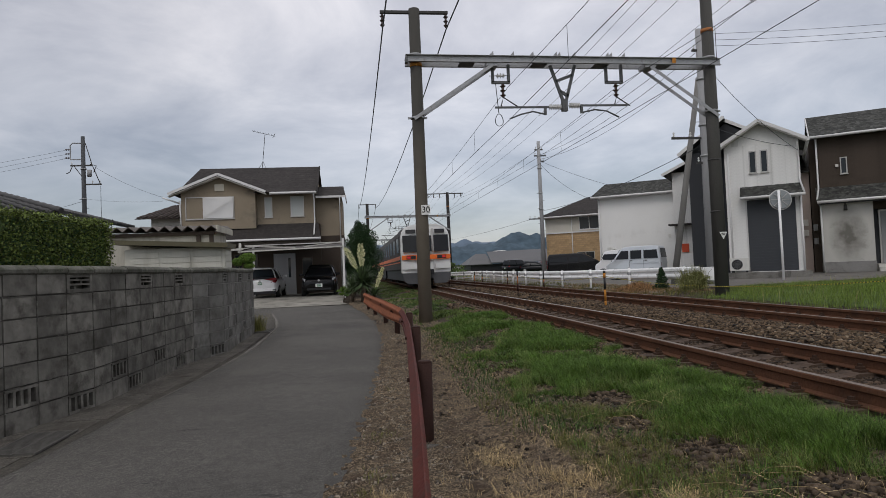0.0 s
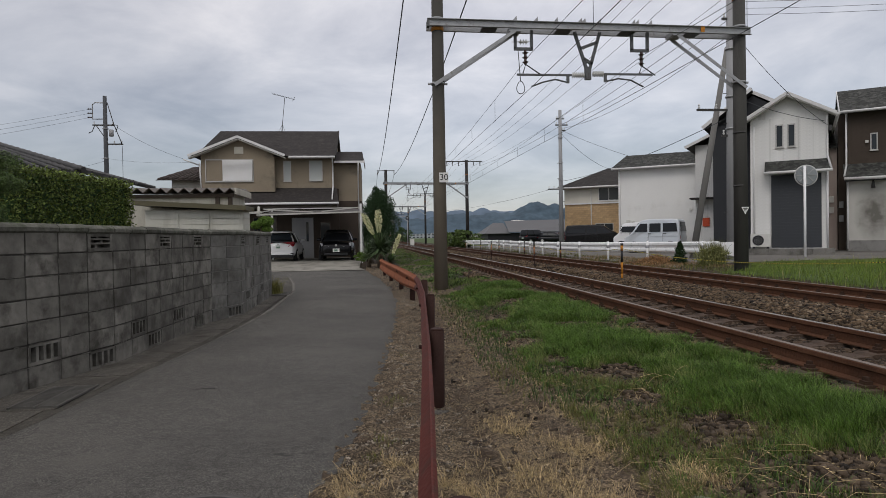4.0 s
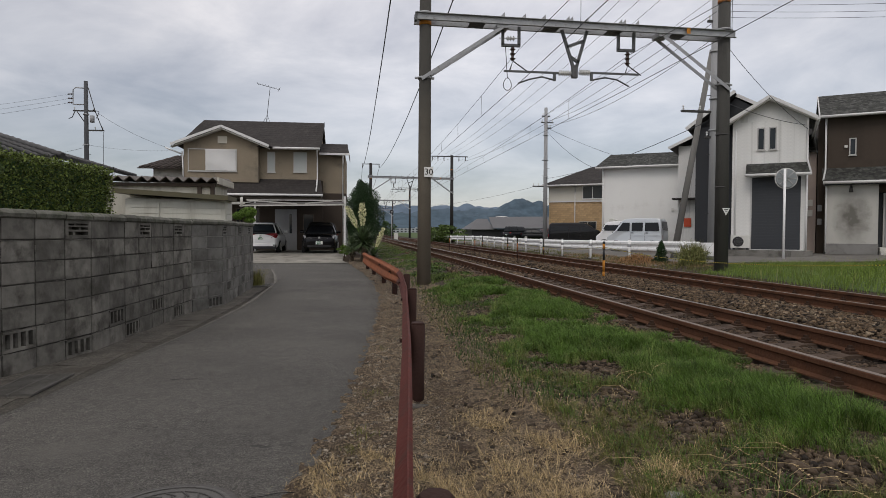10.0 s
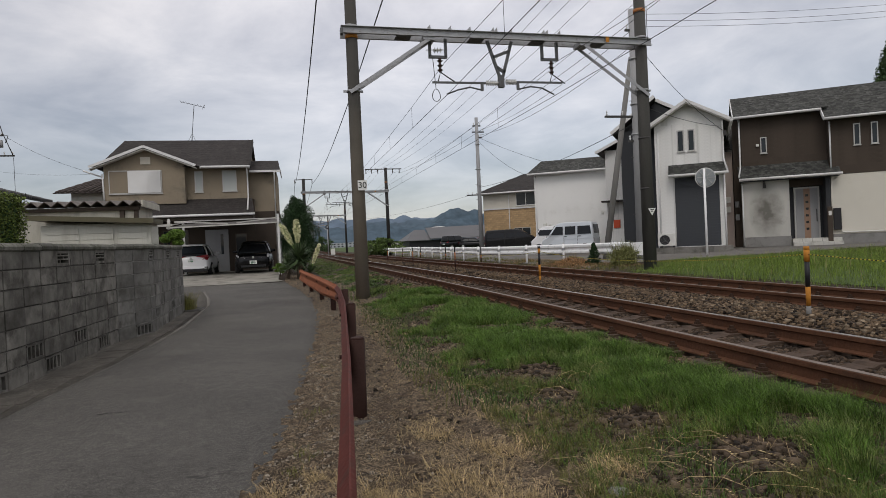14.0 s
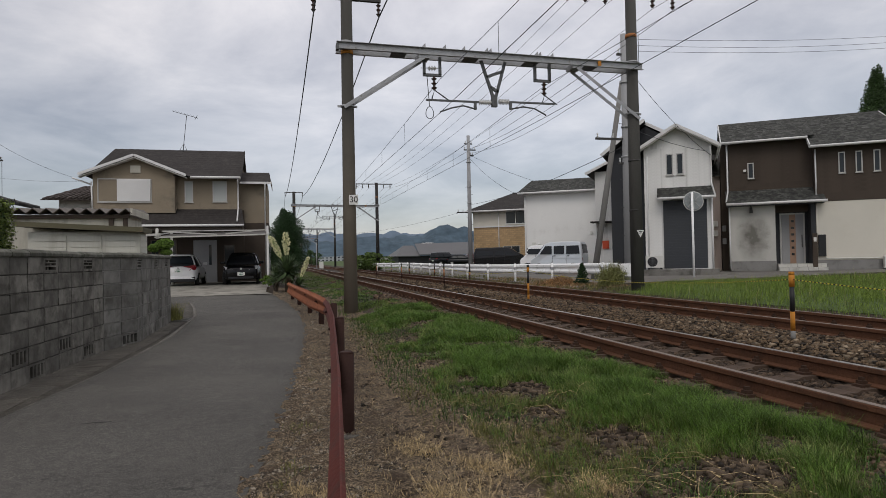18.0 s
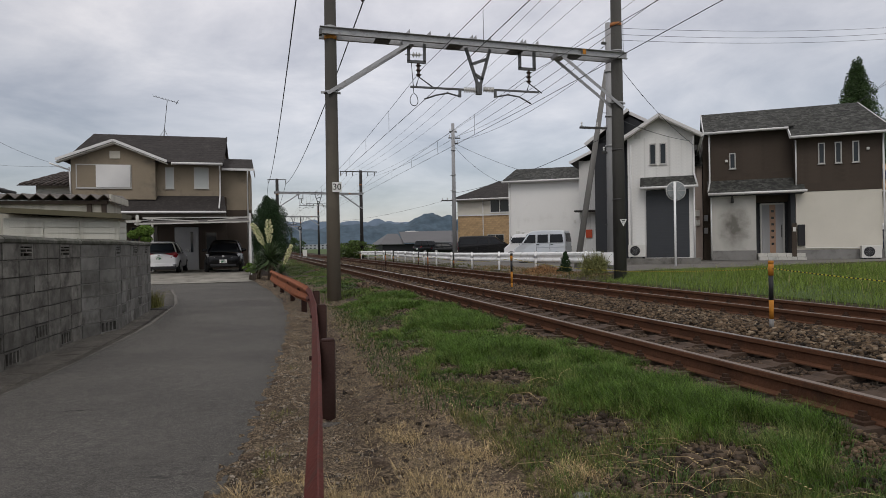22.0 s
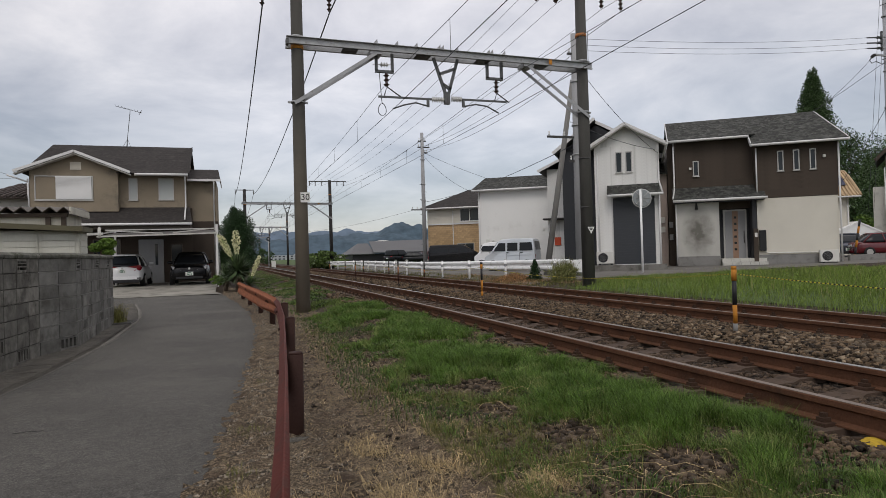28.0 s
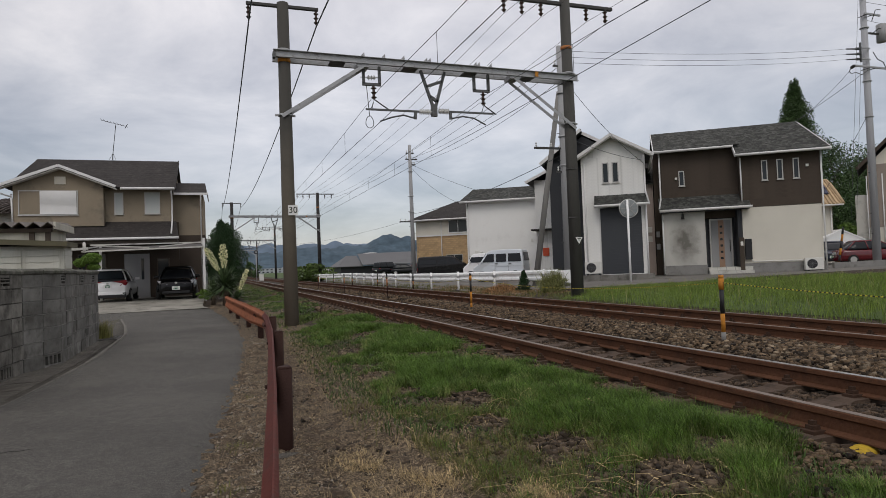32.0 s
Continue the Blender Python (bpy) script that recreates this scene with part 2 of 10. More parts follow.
RUST = mat("rail_rust", (0.104, 0.049, 0.028), 0.85, vary=0.35, scale=2.5, fine=40, bump=0.35, dirt=(0.062, 0.034, 0.022), dirt_amt=0.35, spec=0.12)
FASTEN = mat("fastening_rust", (0.054, 0.032, 0.022), 0.85, vary=0.3, scale=6, fine=40, bump=0.3, spec=0.12)
RAILTOP = mat("rail_head_polished", (0.50, 0.47, 0.45), 0.28, 0.9, vary=0.1, scale=2, fine=30, bump=0.05)
RAILTOP_DULL = mat("rail_head_worn", (0.20, 0.155, 0.125), 0.5, 0.4, vary=0.2, scale=2, fine=30, bump=0.05)
SLEEPER = mat("sleeper_concrete", (0.076, 0.051, 0.036), 0.9, vary=0.4, scale=4, fine=60, dirt=(0.040, 0.028, 0.020), dirt_amt=0.45)
REDPAINT = mat("red_oxide_paint", (0.090, 0.022, 0.016), 0.7, vary=0.3, scale=4, fine=40, bump=0.2, dirt=(0.05, 0.027, 0.02), dirt_amt=0.35, spec=0.15)
ORANGEPAINT = mat("sunbleached_orange_paint", (0.31, 0.108, 0.052), 0.75, vary=0.35, scale=5, fine=40, bump=0.2, dirt=(0.12, 0.052, 0.032), dirt_amt=0.42, spec=0.15)
POSTBROWN = mat("post_brown", (0.038, 0.019, 0.015), 0.75, vary=0.3, scale=6, fine=60, bump=0.2, spec=0.15)
MASTCON = mat("mast_concrete", (0.170, 0.148, 0.116), 0.9, vary=0.3, scale=1.8, fine=50, bump=0.3, dirt=(0.105, 0.092, 0.074), dirt_amt=0.40, streak=True)


def dark_above(m, dark_tone, z0, z1):
    """A darker tone on the upper part of a mast, with a ragged lower edge."""
    t = m.node_tree
    b = t.nodes["Principled BSDF"]
    src = b.inputs["Base Color"].links[0].from_socket
    tc, sp, ns = (t.nodes.new("ShaderNode" + k) for k in ("TexCoord", "SeparateXYZ", "TexNoise"))
    ns.inputs["Scale"].default_value, ns.inputs["Detail"].default_value = 1.3, 6.0
    ad, mr, mx = (t.nodes.new("ShaderNode" + k) for k in ("Math", "MapRange", "Mix"))
    ad.operation, ad.inputs[1].default_value = "MULTIPLY_ADD", 3.0
    mr.inputs["From Min"].default_value, mr.inputs["From Max"].default_value = z0 + 1.5, z1 + 1.5
    mx.data_type = "RGBA"
    t.links.new(tc.outputs["Object"], sp.inputs[0])
    t.links.new(tc.outputs["Object"], ns.inputs["Vector"])
    t.links.new(ns.outputs["Fac"], ad.inputs[0])
    t.links.new(sp.outputs["Z"], ad.inputs[2])
    t.links.new(ad.outputs[0], mr.inputs["Value"])
    t.links.new(mr.outputs["Result"], mx.inputs[0])
    t.links.new(src, mx.inputs["A"])
    mx.inputs["B"].default_value = (*dark_tone, 1)
    t.links.new(mx.outputs["Result"], b.inputs["Base Color"])


dark_above(MASTCON, (0.062, 0.059, 0.052), 2.2, 5.6)
MASTBLACK = mat("mast_tarred", (0.030, 0.028, 0.027), 0.8, vary=0.3, scale=2, fine=50, bump=0.2, streak=True)
MASTDARK = mat("mast_dark", (0.068, 0.066, 0.060), 0.85, vary=0.35, scale=2, fine=60, bump=0.25, streak=True, dirt=(0.040, 0.038, 0.034), dirt_amt=0.35)
POLEGREY = mat("pole_grey", (0.30, 0.302, 0.305), 0.85, vary=0.18, scale=2, fine=60, bump=0.2, streak=True)
STEELDARK = mat("weathered_steel", (0.115, 0.118, 0.120), 0.6, 0.3, vary=0.25, scale=6, fine=60, bump=0.1, dirt=(0.07, 0.06, 0.052), dirt_amt=0.25)
GALV = mat("galvanised_steel", (0.35, 0.355, 0.36), 0.5, 0.35, vary=0.2, scale=5, fine=60, bump=0.08, dirt=(0.2, 0.185, 0.17), dirt_amt=0.2)
IRON = mat("dark_iron", (0.06, 0.058, 0.056), 0.6, 0.3, vary=0.2, scale=10, fine=60)
WIRE = mat("wire", (0.055, 0.058, 0.062), 0.6, vary=0.05, bump=0)
PORCELAIN = mat("porcelain", (0.62, 0.62, 0.60), 0.25, vary=0.08, bump=0, spec=0.5)
PORCBROWN = mat("brown_porcelain", (0.06, 0.035, 0.028), 0.25, vary=0.08, bump=0, spec=0.5)
STUCCO_TAN = mat("stucco_tan", (0.255, 0.212, 0.155), 0.95, vary=0.22, scale=0.7, fine=50, bump=0.3, dirt=(0.150, 0.130, 0.102), dirt_amt=0.30)
# brown wall colour darkened to include the shade at ground level
WALL_BROWN_SHADED = mat("wall_brown_shaded", (0.055, 0.042, 0.032), 0.85, vary=0.2, scale=1.5, fine=40, bump=0.2)
ROOF_DARK = mat("roof_dark_slate", (0.034, 0.030, 0.028), 0.85, vary=0.3, scale=1.5, fine=20, bump=0.3, speck=(8.0, 0.15))
ROOF_GREY = mat("roof_grey_slate", (0.048, 0.049, 0.045), 0.9, vary=0.42, scale=3.2, fine=26, bump=0.4, dirt=(0.078, 0.080, 0.066), dirt_amt=0.30, speck=(7.0, 0.42))
TILE_DARK = mat("roof_tile_grey", (0.060, 0.059, 0.058), 0.6, vary=0.3, scale=3, fine=24, bump=0.15, rand=0.35)
TILE_BROWN = mat("roof_tile_brown", (0.072, 0.058, 0.052), 0.7, vary=0.3, scale=3, fine=24, bump=0.15, rand=0.3)
# darker copy of the grey tile, for the shaded valleys; the finial shares it
TILE_VALLEY = mat("roof_tile_valley", (0.026, 0.025, 0.025), 0.7, vary=0.3, scale=3, fine=24, bump=0.15)
TRIM_WHITE = mat("trim_white", (0.66, 0.655, 0.64), 0.6, vary=0.08, scale=2, fine=40, bump=0.05)
SIDING_WHITE = mat("siding_white", (0.73, 0.725, 0.70), 0.8, vary=0.14, scale=1.3, fine=14, bump=0.15, dirt=(0.47, 0.465, 0.435), dirt_amt=0.26, streak=True)
SIDING_PLAIN = mat("siding_plain_white", (0.74, 0.735, 0.71), 0.85, vary=0.06, scale=0.6, fine=30, bump=0.12, dirt=(0.62, 0.61, 0.58), dirt_amt=0.2)
SIDING_CREAM = mat("siding_cream", (0.60, 0.57, 0.495), 0.85, vary=0.08, scale=0.9, fine=45, bump=0.15, dirt=(0.57, 0.54, 0.46), dirt_amt=0.20)
SIDING_GREY = mat("siding_pale_grey", (0.50, 0.49, 0.45), 0.85, vary=0.1, scale=0.9, fine=45, bump=0.15, dirt=(0.25, 0.245, 0.225), dirt_amt=0.3)
SIDING_BROWN = mat("siding_brown", (0.062, 0.047, 0.036), 0.8, vary=0.22, scale=0.9, fine=30, bump=0.15, dirt=(0.048, 0.037, 0.026), dirt_amt=0.35)
HOUSE_BLACK = mat("house_black", (0.028, 0.030, 0.034), 0.6, vary=0.1, scale=1.2, fine=45, bump=0.12)
SHUTTER_NAVY = mat("shutter_dark", (0.046, 0.050, 0.056), 0.6, vary=0.08, scale=1.2, fine=45, bump=0.05)
BRICK_TAN = mat("brick_tan", (0.47, 0.325, 0.180), 0.9, vary=0.2, scale=8, fine=45, bump=0.2, rand=0.14)
GREYBASE = mat("foundation_grey", (0.215, 0.21, 0.20), 0.9, vary=0.2, scale=1.6, fine=40, bump=0.2, dirt=(0.13, 0.125, 0.112), dirt_amt=0.32)
GLASS = glass_mat("glass_dark")
CAR_GLASS = glass_mat("car_glass", (0.022, 0.024, 0.027), 0.08)
CAR_GLASS.node_tree.nodes["Principled BSDF"].inputs["IOR"].default_value = 1.28
GLASS_PALE = glass_mat("glass_frosted", (0.42, 0.44, 0.42), 0.3)
FRAME_BRONZE = mat("frame_bronze", (0.09, 0.075, 0.06), 0.45, 0.3, vary=0.08, bump=0)
FRAME_SILVER = mat("frame_silver", (0.45, 0.44, 0.42), 0.4, 0.4, vary=0.08, bump=0)
PLASTIC_WHITE = mat("plastic_white", (0.62, 0.61, 0.57), 0.5, vary=0.08, scale=4, bump=0.03)
PLASTIC_DARK = mat("plastic_dark", (0.02, 0.02, 0.022), 0.5, vary=0.1, bump=0)
CAR_BLACK = mat("car_paint_black", (0.005, 0.005, 0.006), 0.22, vary=0.05, bump=0, spec=0.3)
CAR_WHITE = mat("car_paint_white", (0.80, 0.80, 0.80), 0.15, vary=0.03, bump=0, spec=0.5)
CAR_SILVER = mat("car_paint_silver", (0.60, 0.63, 0.66), 0.3, 0.3, vary=0.04, bump=0, spec=0.5)
CAR_RED = mat("car_paint_red", (0.10, 0.006, 0.010), 0.15, vary=0.05, bump=0, spec=0.6)
CAR_BLUE = mat("car_paint_navy", (0.02, 0.028, 0.05), 0.15, vary=0.05, bump=0, spec=0.6)
TYRE = mat("tyre_rubber", (0.018, 0.018, 0.018), 0.85, vary=0.15, bump=0.05)
LAMP_RED = glass_mat("lamp_red", (0.20, 0.012, 0.018), 0.15)
LAMP_CLEAR = glass_mat("lamp_clear", (0.48, 0.49, 0.50), 0.12)
PLATE = mat("plate_white", (0.75, 0.75, 0.72), 0.5, vary=0.04, bump=0)
INK_GREEN = mat("ink_green", (0.02, 0.13, 0.06), 0.6, bump=0)
INK_BLACK = mat("ink_black", (0.015, 0.015, 0.015), 0.6, bump=0)
YELLOW = mat("paint_yellow", (0.43, 0.175, 0.022), 0.7, vary=0.25, scale=10, fine=40, bump=0.1)
ORANGE_BAND = mat("band_orange", (0.38, 0.15, 0.05), 0.7, vary=0.2, scale=10, bump=0)
RED_SIGN = mat("sign_red", (0.55, 0.085, 0.035), 0.6, vary=0.08, bump=0)
MIRROR = mat("mirror_glass", (0.78, 0.80, 0.80), 0.04, 1.0, vary=0.02, bump=0)
STEEL_TRAIN = mat("train_steel", (0.062, 0.057, 0.052), 0.7, 0.1, vary=0.1, scale=2, fine=40, bump=0.03)
TRAIN_WHITE = mat("train_white", (0.68, 0.68, 0.66), 0.35, vary=0.05, bump=0)
TRAIN_ORANGE = mat("train_orange", (0.80, 0.17, 0.03), 0.4, vary=0.05, bump=0)
# aerial haze is mixed into both hill colours, paler for the farther range
HILL_FAR_HAZED = mat("hill_far_hazed", (0.118, 0.160, 0.212), 1.0, vary=0.3, scale=0.008, fine=0.03, bump=0)
HILL_NEAR_HAZED = mat("hill_near_hazed", (0.062, 0.093, 0.120), 1.0, vary=0.7, scale=0.012, fine=0.06, bump=0, dirt=(0.075, 0.108, 0.140), dirt_amt=0.42)
FIELD = mat("field_green", (0.060, 0.092, 0.026), 0.95, vary=0.3, scale=0.3, fine=6, bump=0.3)


def leaf_mat(name, base, vary=0.5, broad=0.18):
    m = mat(name, base, 0.6, vary=broad, scale=4, fine=30, bump=0, rand=vary, spec=0.25)
    b = m.node_tree.nodes["Principled BSDF"]
    b.inputs["Subsurface Weight"].default_value = 0.0
    return m


GRASS = leaf_mat("grass_green", (0.076, 0.138, 0.021), 0.85, 0.50)
GRASS_BRIGHT = leaf_mat("grass_bright", (0.132, 0.190, 0.032), 0.60, 0.42)
GRASS_DARK = leaf_mat("weed_green", (0.058, 0.095, 0.026), 0.45)
GRASS_OLIVE = leaf_mat("grass_olive", (0.125, 0.125, 0.034), 0.5, 0.3)
STRAW = leaf_mat("straw", (0.42, 0.315, 0.165), 0.66)
LEAF_HEDGE = leaf_mat("hedge_leaf", (0.110, 0.146, 0.033), 0.9)
LEAF_PINE = leaf_mat("pine_needles", (0.062, 0.098, 0.027), 0.7)
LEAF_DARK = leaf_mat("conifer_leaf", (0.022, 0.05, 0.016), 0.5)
LEAF_TREE = leaf_mat("tree_leaf", (0.045, 0.080, 0.026), 0.55)
LEAF_YUCCA = leaf_mat("yucca_leaf", (0.078, 0.115, 0.052), 0.6)
LEAF_LIGHT = leaf_mat("shrub_leaf", (0.12, 0.20, 0.035), 0.5)
FLOWER = leaf_mat("yucca_flower", (0.66, 0.65, 0.40), 0.25)
BARK = mat("bark", (0.10, 0.075, 0.055), 0.95, vary=0.3, scale=6, fine=40, bump=0.6)
CANVAS = mat("canvas_white", (0.75, 0.75, 0.74), 0.8, vary=0.05, bump=0.05)
SOLAR = glass_mat("solar_panel", (0.012, 0.018, 0.05), 0.15)
TILE_ORANGE = mat("roof_tile_tan", (0.38, 0.275, 0.165), 0.7, vary=0.25, scale=3, fine=20, rand=0.3)


# ---- building kit ----
def box(bm, a, b, bevel=0.0):
    """A box between two corners in bm."""
    (x0, y0, z0), (x1, y1, z1) = [min(p, q) for p, q in zip(a, b)], [max(p, q) for p, q in zip(a, b)]
    if bevel:
        m = Matrix.LocRotScale(((x0 + x1) / 2, (y0 + y1) / 2, (z0 + z1) / 2), None, (x1 - x0, y1 - y0, z1 - z0))
        made = bmesh.ops.create_cube(bm, size=1, matrix=m)["verts"]
        edges = list({e for v in made for e in v.link_edges})
        bmesh.ops.bevel(bm, geom=edges, offset=bevel, segments=2, affect="EDGES", profile=0.6)
        return bm
    v = [bm.verts.new(p) for p in ((x0, y0, z0), (x1, y0, z0), (x1, y1, z0), (x0, y1, z0), (x0, y0, z1), (x1, y0, z1), (x1, y1, z1), (x0, y1, z1))]
    for f in ((3, 2, 1, 0), (4, 5, 6, 7), (0, 1, 5, 4), (1, 2, 6, 5), (2, 3, 7, 6), (3, 0, 4, 7)):
        bm.faces.new([v[i] for i in f])
    return bm


def rod(bm, a, b, r0, r1=None, n=10, caps=True):
    """A round bar from a to b, its radius running from r0 to r1."""
    a, b = Vector(a), Vector(b)
    r1 = r0 if r1 is None else r1
    way = (b - a).normalized()
    u = way.orthogonal().normalized()
    w = way.cross(u)
    rings = []
    for p, rr in ((a, r0), (b, r1)):
        rings.append([bm.verts.new(p + (u * math.cos(2 * math.pi * i / n) + w * math.sin(2 * math.pi * i / n)) * rr) for i in range(n)])
    for i in range(n):
        f = bm.faces.new((rings[0][i], rings[0][(i + 1) % n], rings[1][(i + 1) % n], rings[1][i]))
        f.smooth = n > 6
    if caps:
        bm.faces.new(rings[0][::-1])
        bm.faces.new(rings[1])
    return bm


def tube(bm, points, r, n=6):
    """A round tube along points, in one piece."""
    pts = [Vector(p) for p in points]
    rings = []
    u = None
    for i, p in enumerate(pts):
        way = (pts[min(i + 1, len(pts) - 1)] - pts[max(i - 1, 0)]).normalized()
        u = way.orthogonal().normalized() if u is None else (u - way * u.dot(way)).normalized()
        w = way.cross(u)
        rings.append([bm.verts.new(p + (u * math.cos(2 * math.pi * k / n) + w * math.sin(2 * math.pi * k / n)) * r) for k in range(n)])
    for a, b in zip(rings, rings[1:]):
        for k in range(n):
            bm.faces.new((a[k], a[(k + 1) % n], b[(k + 1) % n], b[k])).smooth = True
    bm.faces.new(rings[0][::-1])
    bm.faces.new(rings[-1])
    return bm


def beam(bm, a, b, w, h):
    """A square bar from a to b, w wide and h high."""
    a, b = Vector(a), Vector(b)
    way = (b - a).normalized()
    side = way.cross(Vector((0, 0, 1)))
    side = side.normalized() if side.length > 1e-4 else Vector((1, 0, 0))
    up = side.cross(way).normalized()
    c = [[bm.verts.new(p + side * sx * w / 2 + up * sz * h / 2) for sx, sz in ((-1, -1), (1, -1), (1, 1), (-1, 1))] for p in (a, b)]
    for i in range(4):
        bm.faces.new((c[0][i], c[0][(i + 1) % 4], c[1][(i + 1) % 4], c[1][i]))
    bm.faces.new(c[0][::-1])
    bm.faces.new(c[1])
    return bm


def prism(bm, outline, axis, lo, hi):
    """An outline of 2D points drawn out along an axis ('x', 'y' or 'z') from lo to hi."""
    def at(p, d):
        return {"x": (d, p[0], p[1]), "y": (p[0], d, p[1]), "z": (p[0], p[1], d)}[axis]
    a, b = [bm.verts.new(at(p, lo)) for p in outline], [bm.verts.new(at(p, hi)) for p in outline]
    k = len(outline)
    for i in range(k):
        bm.faces.new((a[i], a[(i + 1) % k], b[(i + 1) % k], b[i]))
    bm.faces.new(a[::-1])
    bm.faces.new(b)
    return bm


def slab(bm, corners, thick):
    """A flat slab under four (or more) corners."""
    n = Vector(corners[1]) - Vector(corners[0])
    n = n.cross(Vector(corners[2]) - Vector(corners[0])).normalized()
    n = -n if n.z < 0 else n
    top = [bm.verts.new(c) for c in corners]
    low = [bm.verts.new(Vector(c) - n * thick) for c in corners]
    k = len(corners)
    bm.faces.new(top)
    bm.faces.new(low[::-1])
    for i in range(k):
        bm.faces.new((top[i], low[i], low[(i + 1) % k], top[(i + 1) % k]))
    return bm


def part(name, bm, material, parent=None, label="", m=None, smooth=False):
    """Links a bmesh as one mesh object, under a thing or a part."""
    bmesh.ops.recalc_face_normals(bm, faces=bm.faces)
    me = bpy.data.meshes.new(name)
    bm.to_mesh(me)
    bm.free()
    me.materials.append(material)
    if smooth:
        for p in me.polygons:
            p.use_smooth = True
    ob = new(name, me)
    if parent:
        ob.parent = parent
    if m:
        ob.matrix_basis = m
    return tagged(ob, label)


def arrays_mesh(name, co, quads, material, parent=None, label=""):
    """A big mesh out of numpy arrays of corners and of quads (or triangles)."""
    me = bpy.data.meshes.new(name)
    me.vertices.add(len(co))
    me.vertices.foreach_set("co", np.asarray(co, np.float32).ravel())
    k = quads.shape[1]
    me.loops.add(quads.size)
    me.loops.foreach_set("vertex_index", quads.astype(np.int32).ravel())
    me.polygons.add(len(quads))
    me.polygons.foreach_set("loop_start", np.arange(0, quads.size, k, dtype=np.int32))
    me.update(calc_edges=True)
    me.materials.append(material)
    ob = new(name, me)
    if parent:
        ob.parent = parent
    return tagged(ob, label)


def thing(name, m, label, category, group=""):
    ob = new(name)
    ob.matrix_basis = m
    return tagged(ob, label, category, group)


def B():
    return bmesh.new()


def stain_mat(name, base, stain, centre, size):
    """A pale wall with one sooty smudge."""
    m = mat(name, base, 0.85, vary=0.1, scale=0.9, fine=45, bump=0.15, dirt=(0.30, 0.29, 0.26), dirt_amt=0.25)
    t = m.node_tree
    b = t.nodes["Principled BSDF"]
    src = b.inputs["Base Color"].links[0].from_socket
    tc = t.nodes.new("ShaderNodeTexCoord")
    mp = t.nodes.new("ShaderNodeMapping")
    mp.inputs["Location"].default_value = [-c / s_ for c, s_ in zip(centre, size)]
    mp.inputs["Scale"].default_value = [1 / s_ for s_ in size]
    gr = t.nodes.new("ShaderNodeTexGradient")
    gr.gradient_type = "SPHERICAL"
    ns = t.nodes.new("ShaderNodeTexNoise")
    ns.inputs["Scale"].default_value, ns.inputs["Detail"].default_value = 3.0, 8.0
    mu = t.nodes.new("ShaderNodeMath")
    mu.operation = "MULTIPLY"
    mu.use_clamp = True
    m2 = t.nodes.new("ShaderNodeMath")
    m2.operation = "MULTIPLY"
    m2.inputs[1].default_value = 2.3
    mx = t.nodes.new("ShaderNodeMix")
    mx.data_type = "RGBA"
    t.links.new(tc.outputs["Object"], mp.inputs["Vector"])
    t.links.new(mp.outputs[0], gr.inputs["Vector"])
    t.links.new(tc.outputs["Object"], ns.inputs["Vector"])
    t.links.new(ns.outputs["Fac"], m2.inputs[0])
    t.links.new(gr.outputs["Fac"], mu.inputs[0])
    t.links.new(m2.outputs[0], mu.inputs[1])
    t.links.new(mu.outputs[0], mx.inputs[0])
    t.links.new(src, mx.inputs["A"])
    mx.inputs["B"].default_value = (*stain, 1)
    t.links.new(mx.outputs["Result"], b.inputs["Base Color"])
    return m


# ---- ground, road, railway ----
def bend(y):
    """How far the line has swung to the left at y."""
    y = np.asarray(y, float)
    return -0.0125 * (np.logaddexp(0, (y - 16) / 4) * 4)


def hgt(x, y):
    """The height of the ground."""
    x, y = np.asarray(x, float), np.asarray(y, float)
    x0 = x
    x = np.where(x > 1.0, x - bend(y) * np.clip((30 - x) / 20, 0, 1) * np.clip((x - 1.0) / 1.5, 0, 1), x)
    z = np.interp(x, [-60, -6, 0.2, 0.9, 1.5, 2.0, 2.5, 2.9, 5.3, 5.7, 6.2, 6.6, 8.9, 9.6, 10.5, 12, 16, 26, 60],
                  [0.3, 0, 0, -0.01, 0.0, 0.03, 0.07, 0.10, 0.10, 0.20, 0.23, 0.12, 0.10, 0.14, 0.22, 0.28, 0.30, 0.40, 0.45])
    z = z - 0.13 * np.exp(-((x0 - 1.7) / 0.7) ** 2 - ((y - 16.8) / 5.0) ** 2)
    z = z + 0.22 * np.clip((y - 26) / 6, 0, 1) * np.clip((0.6 - x) / 1.2, 0, 1) * np.clip((x + 60) / 40, 0, 1)
    return z


def lines(*spans):
    return np.unique(np.concatenate([np.arange(a, b, s) for a, b, s in spans]).round(3))


def sheet(name, xs, ys, material, lift=0.0, rough=0.0, parent=None, keep=None):
    gx, gy = np.meshgrid(xs, ys)
    gz = hgt(gx, gy) + lift
    if rough:
        gz = gz + np.random.default_rng(5).normal(0, rough, gz.shape)
    co = np.stack([gx, gy, gz], -1).reshape(-1, 3)
    w = len(xs)
    i, j = np.meshgrid(np.arange(w - 1), np.arange(len(ys) - 1))
    a = (j * w + i).ravel()
    q = np.stack([a, a + 1, a + 1 + w, a + w], 1)
    if keep is not None:
        c = co[q].mean(1)
        q = q[keep(c[:, 0], c[:, 1])]
    return arrays_mesh(name, co, q, material, parent)


ground = sheet("ground", lines((-3000, -100, 400), (-100, -10, 10), (-10, 14, 0.25), (14, 60, 2), (60, 3001, 420)),
               lines((-400, -10, 60), (-10, 45, 0.5), (45, 120, 5), (120, 3300, 200)), SOIL)
tagged(ground, "brown bare soil and dirt ground reaching to the horizon", "ground", kind="structure")

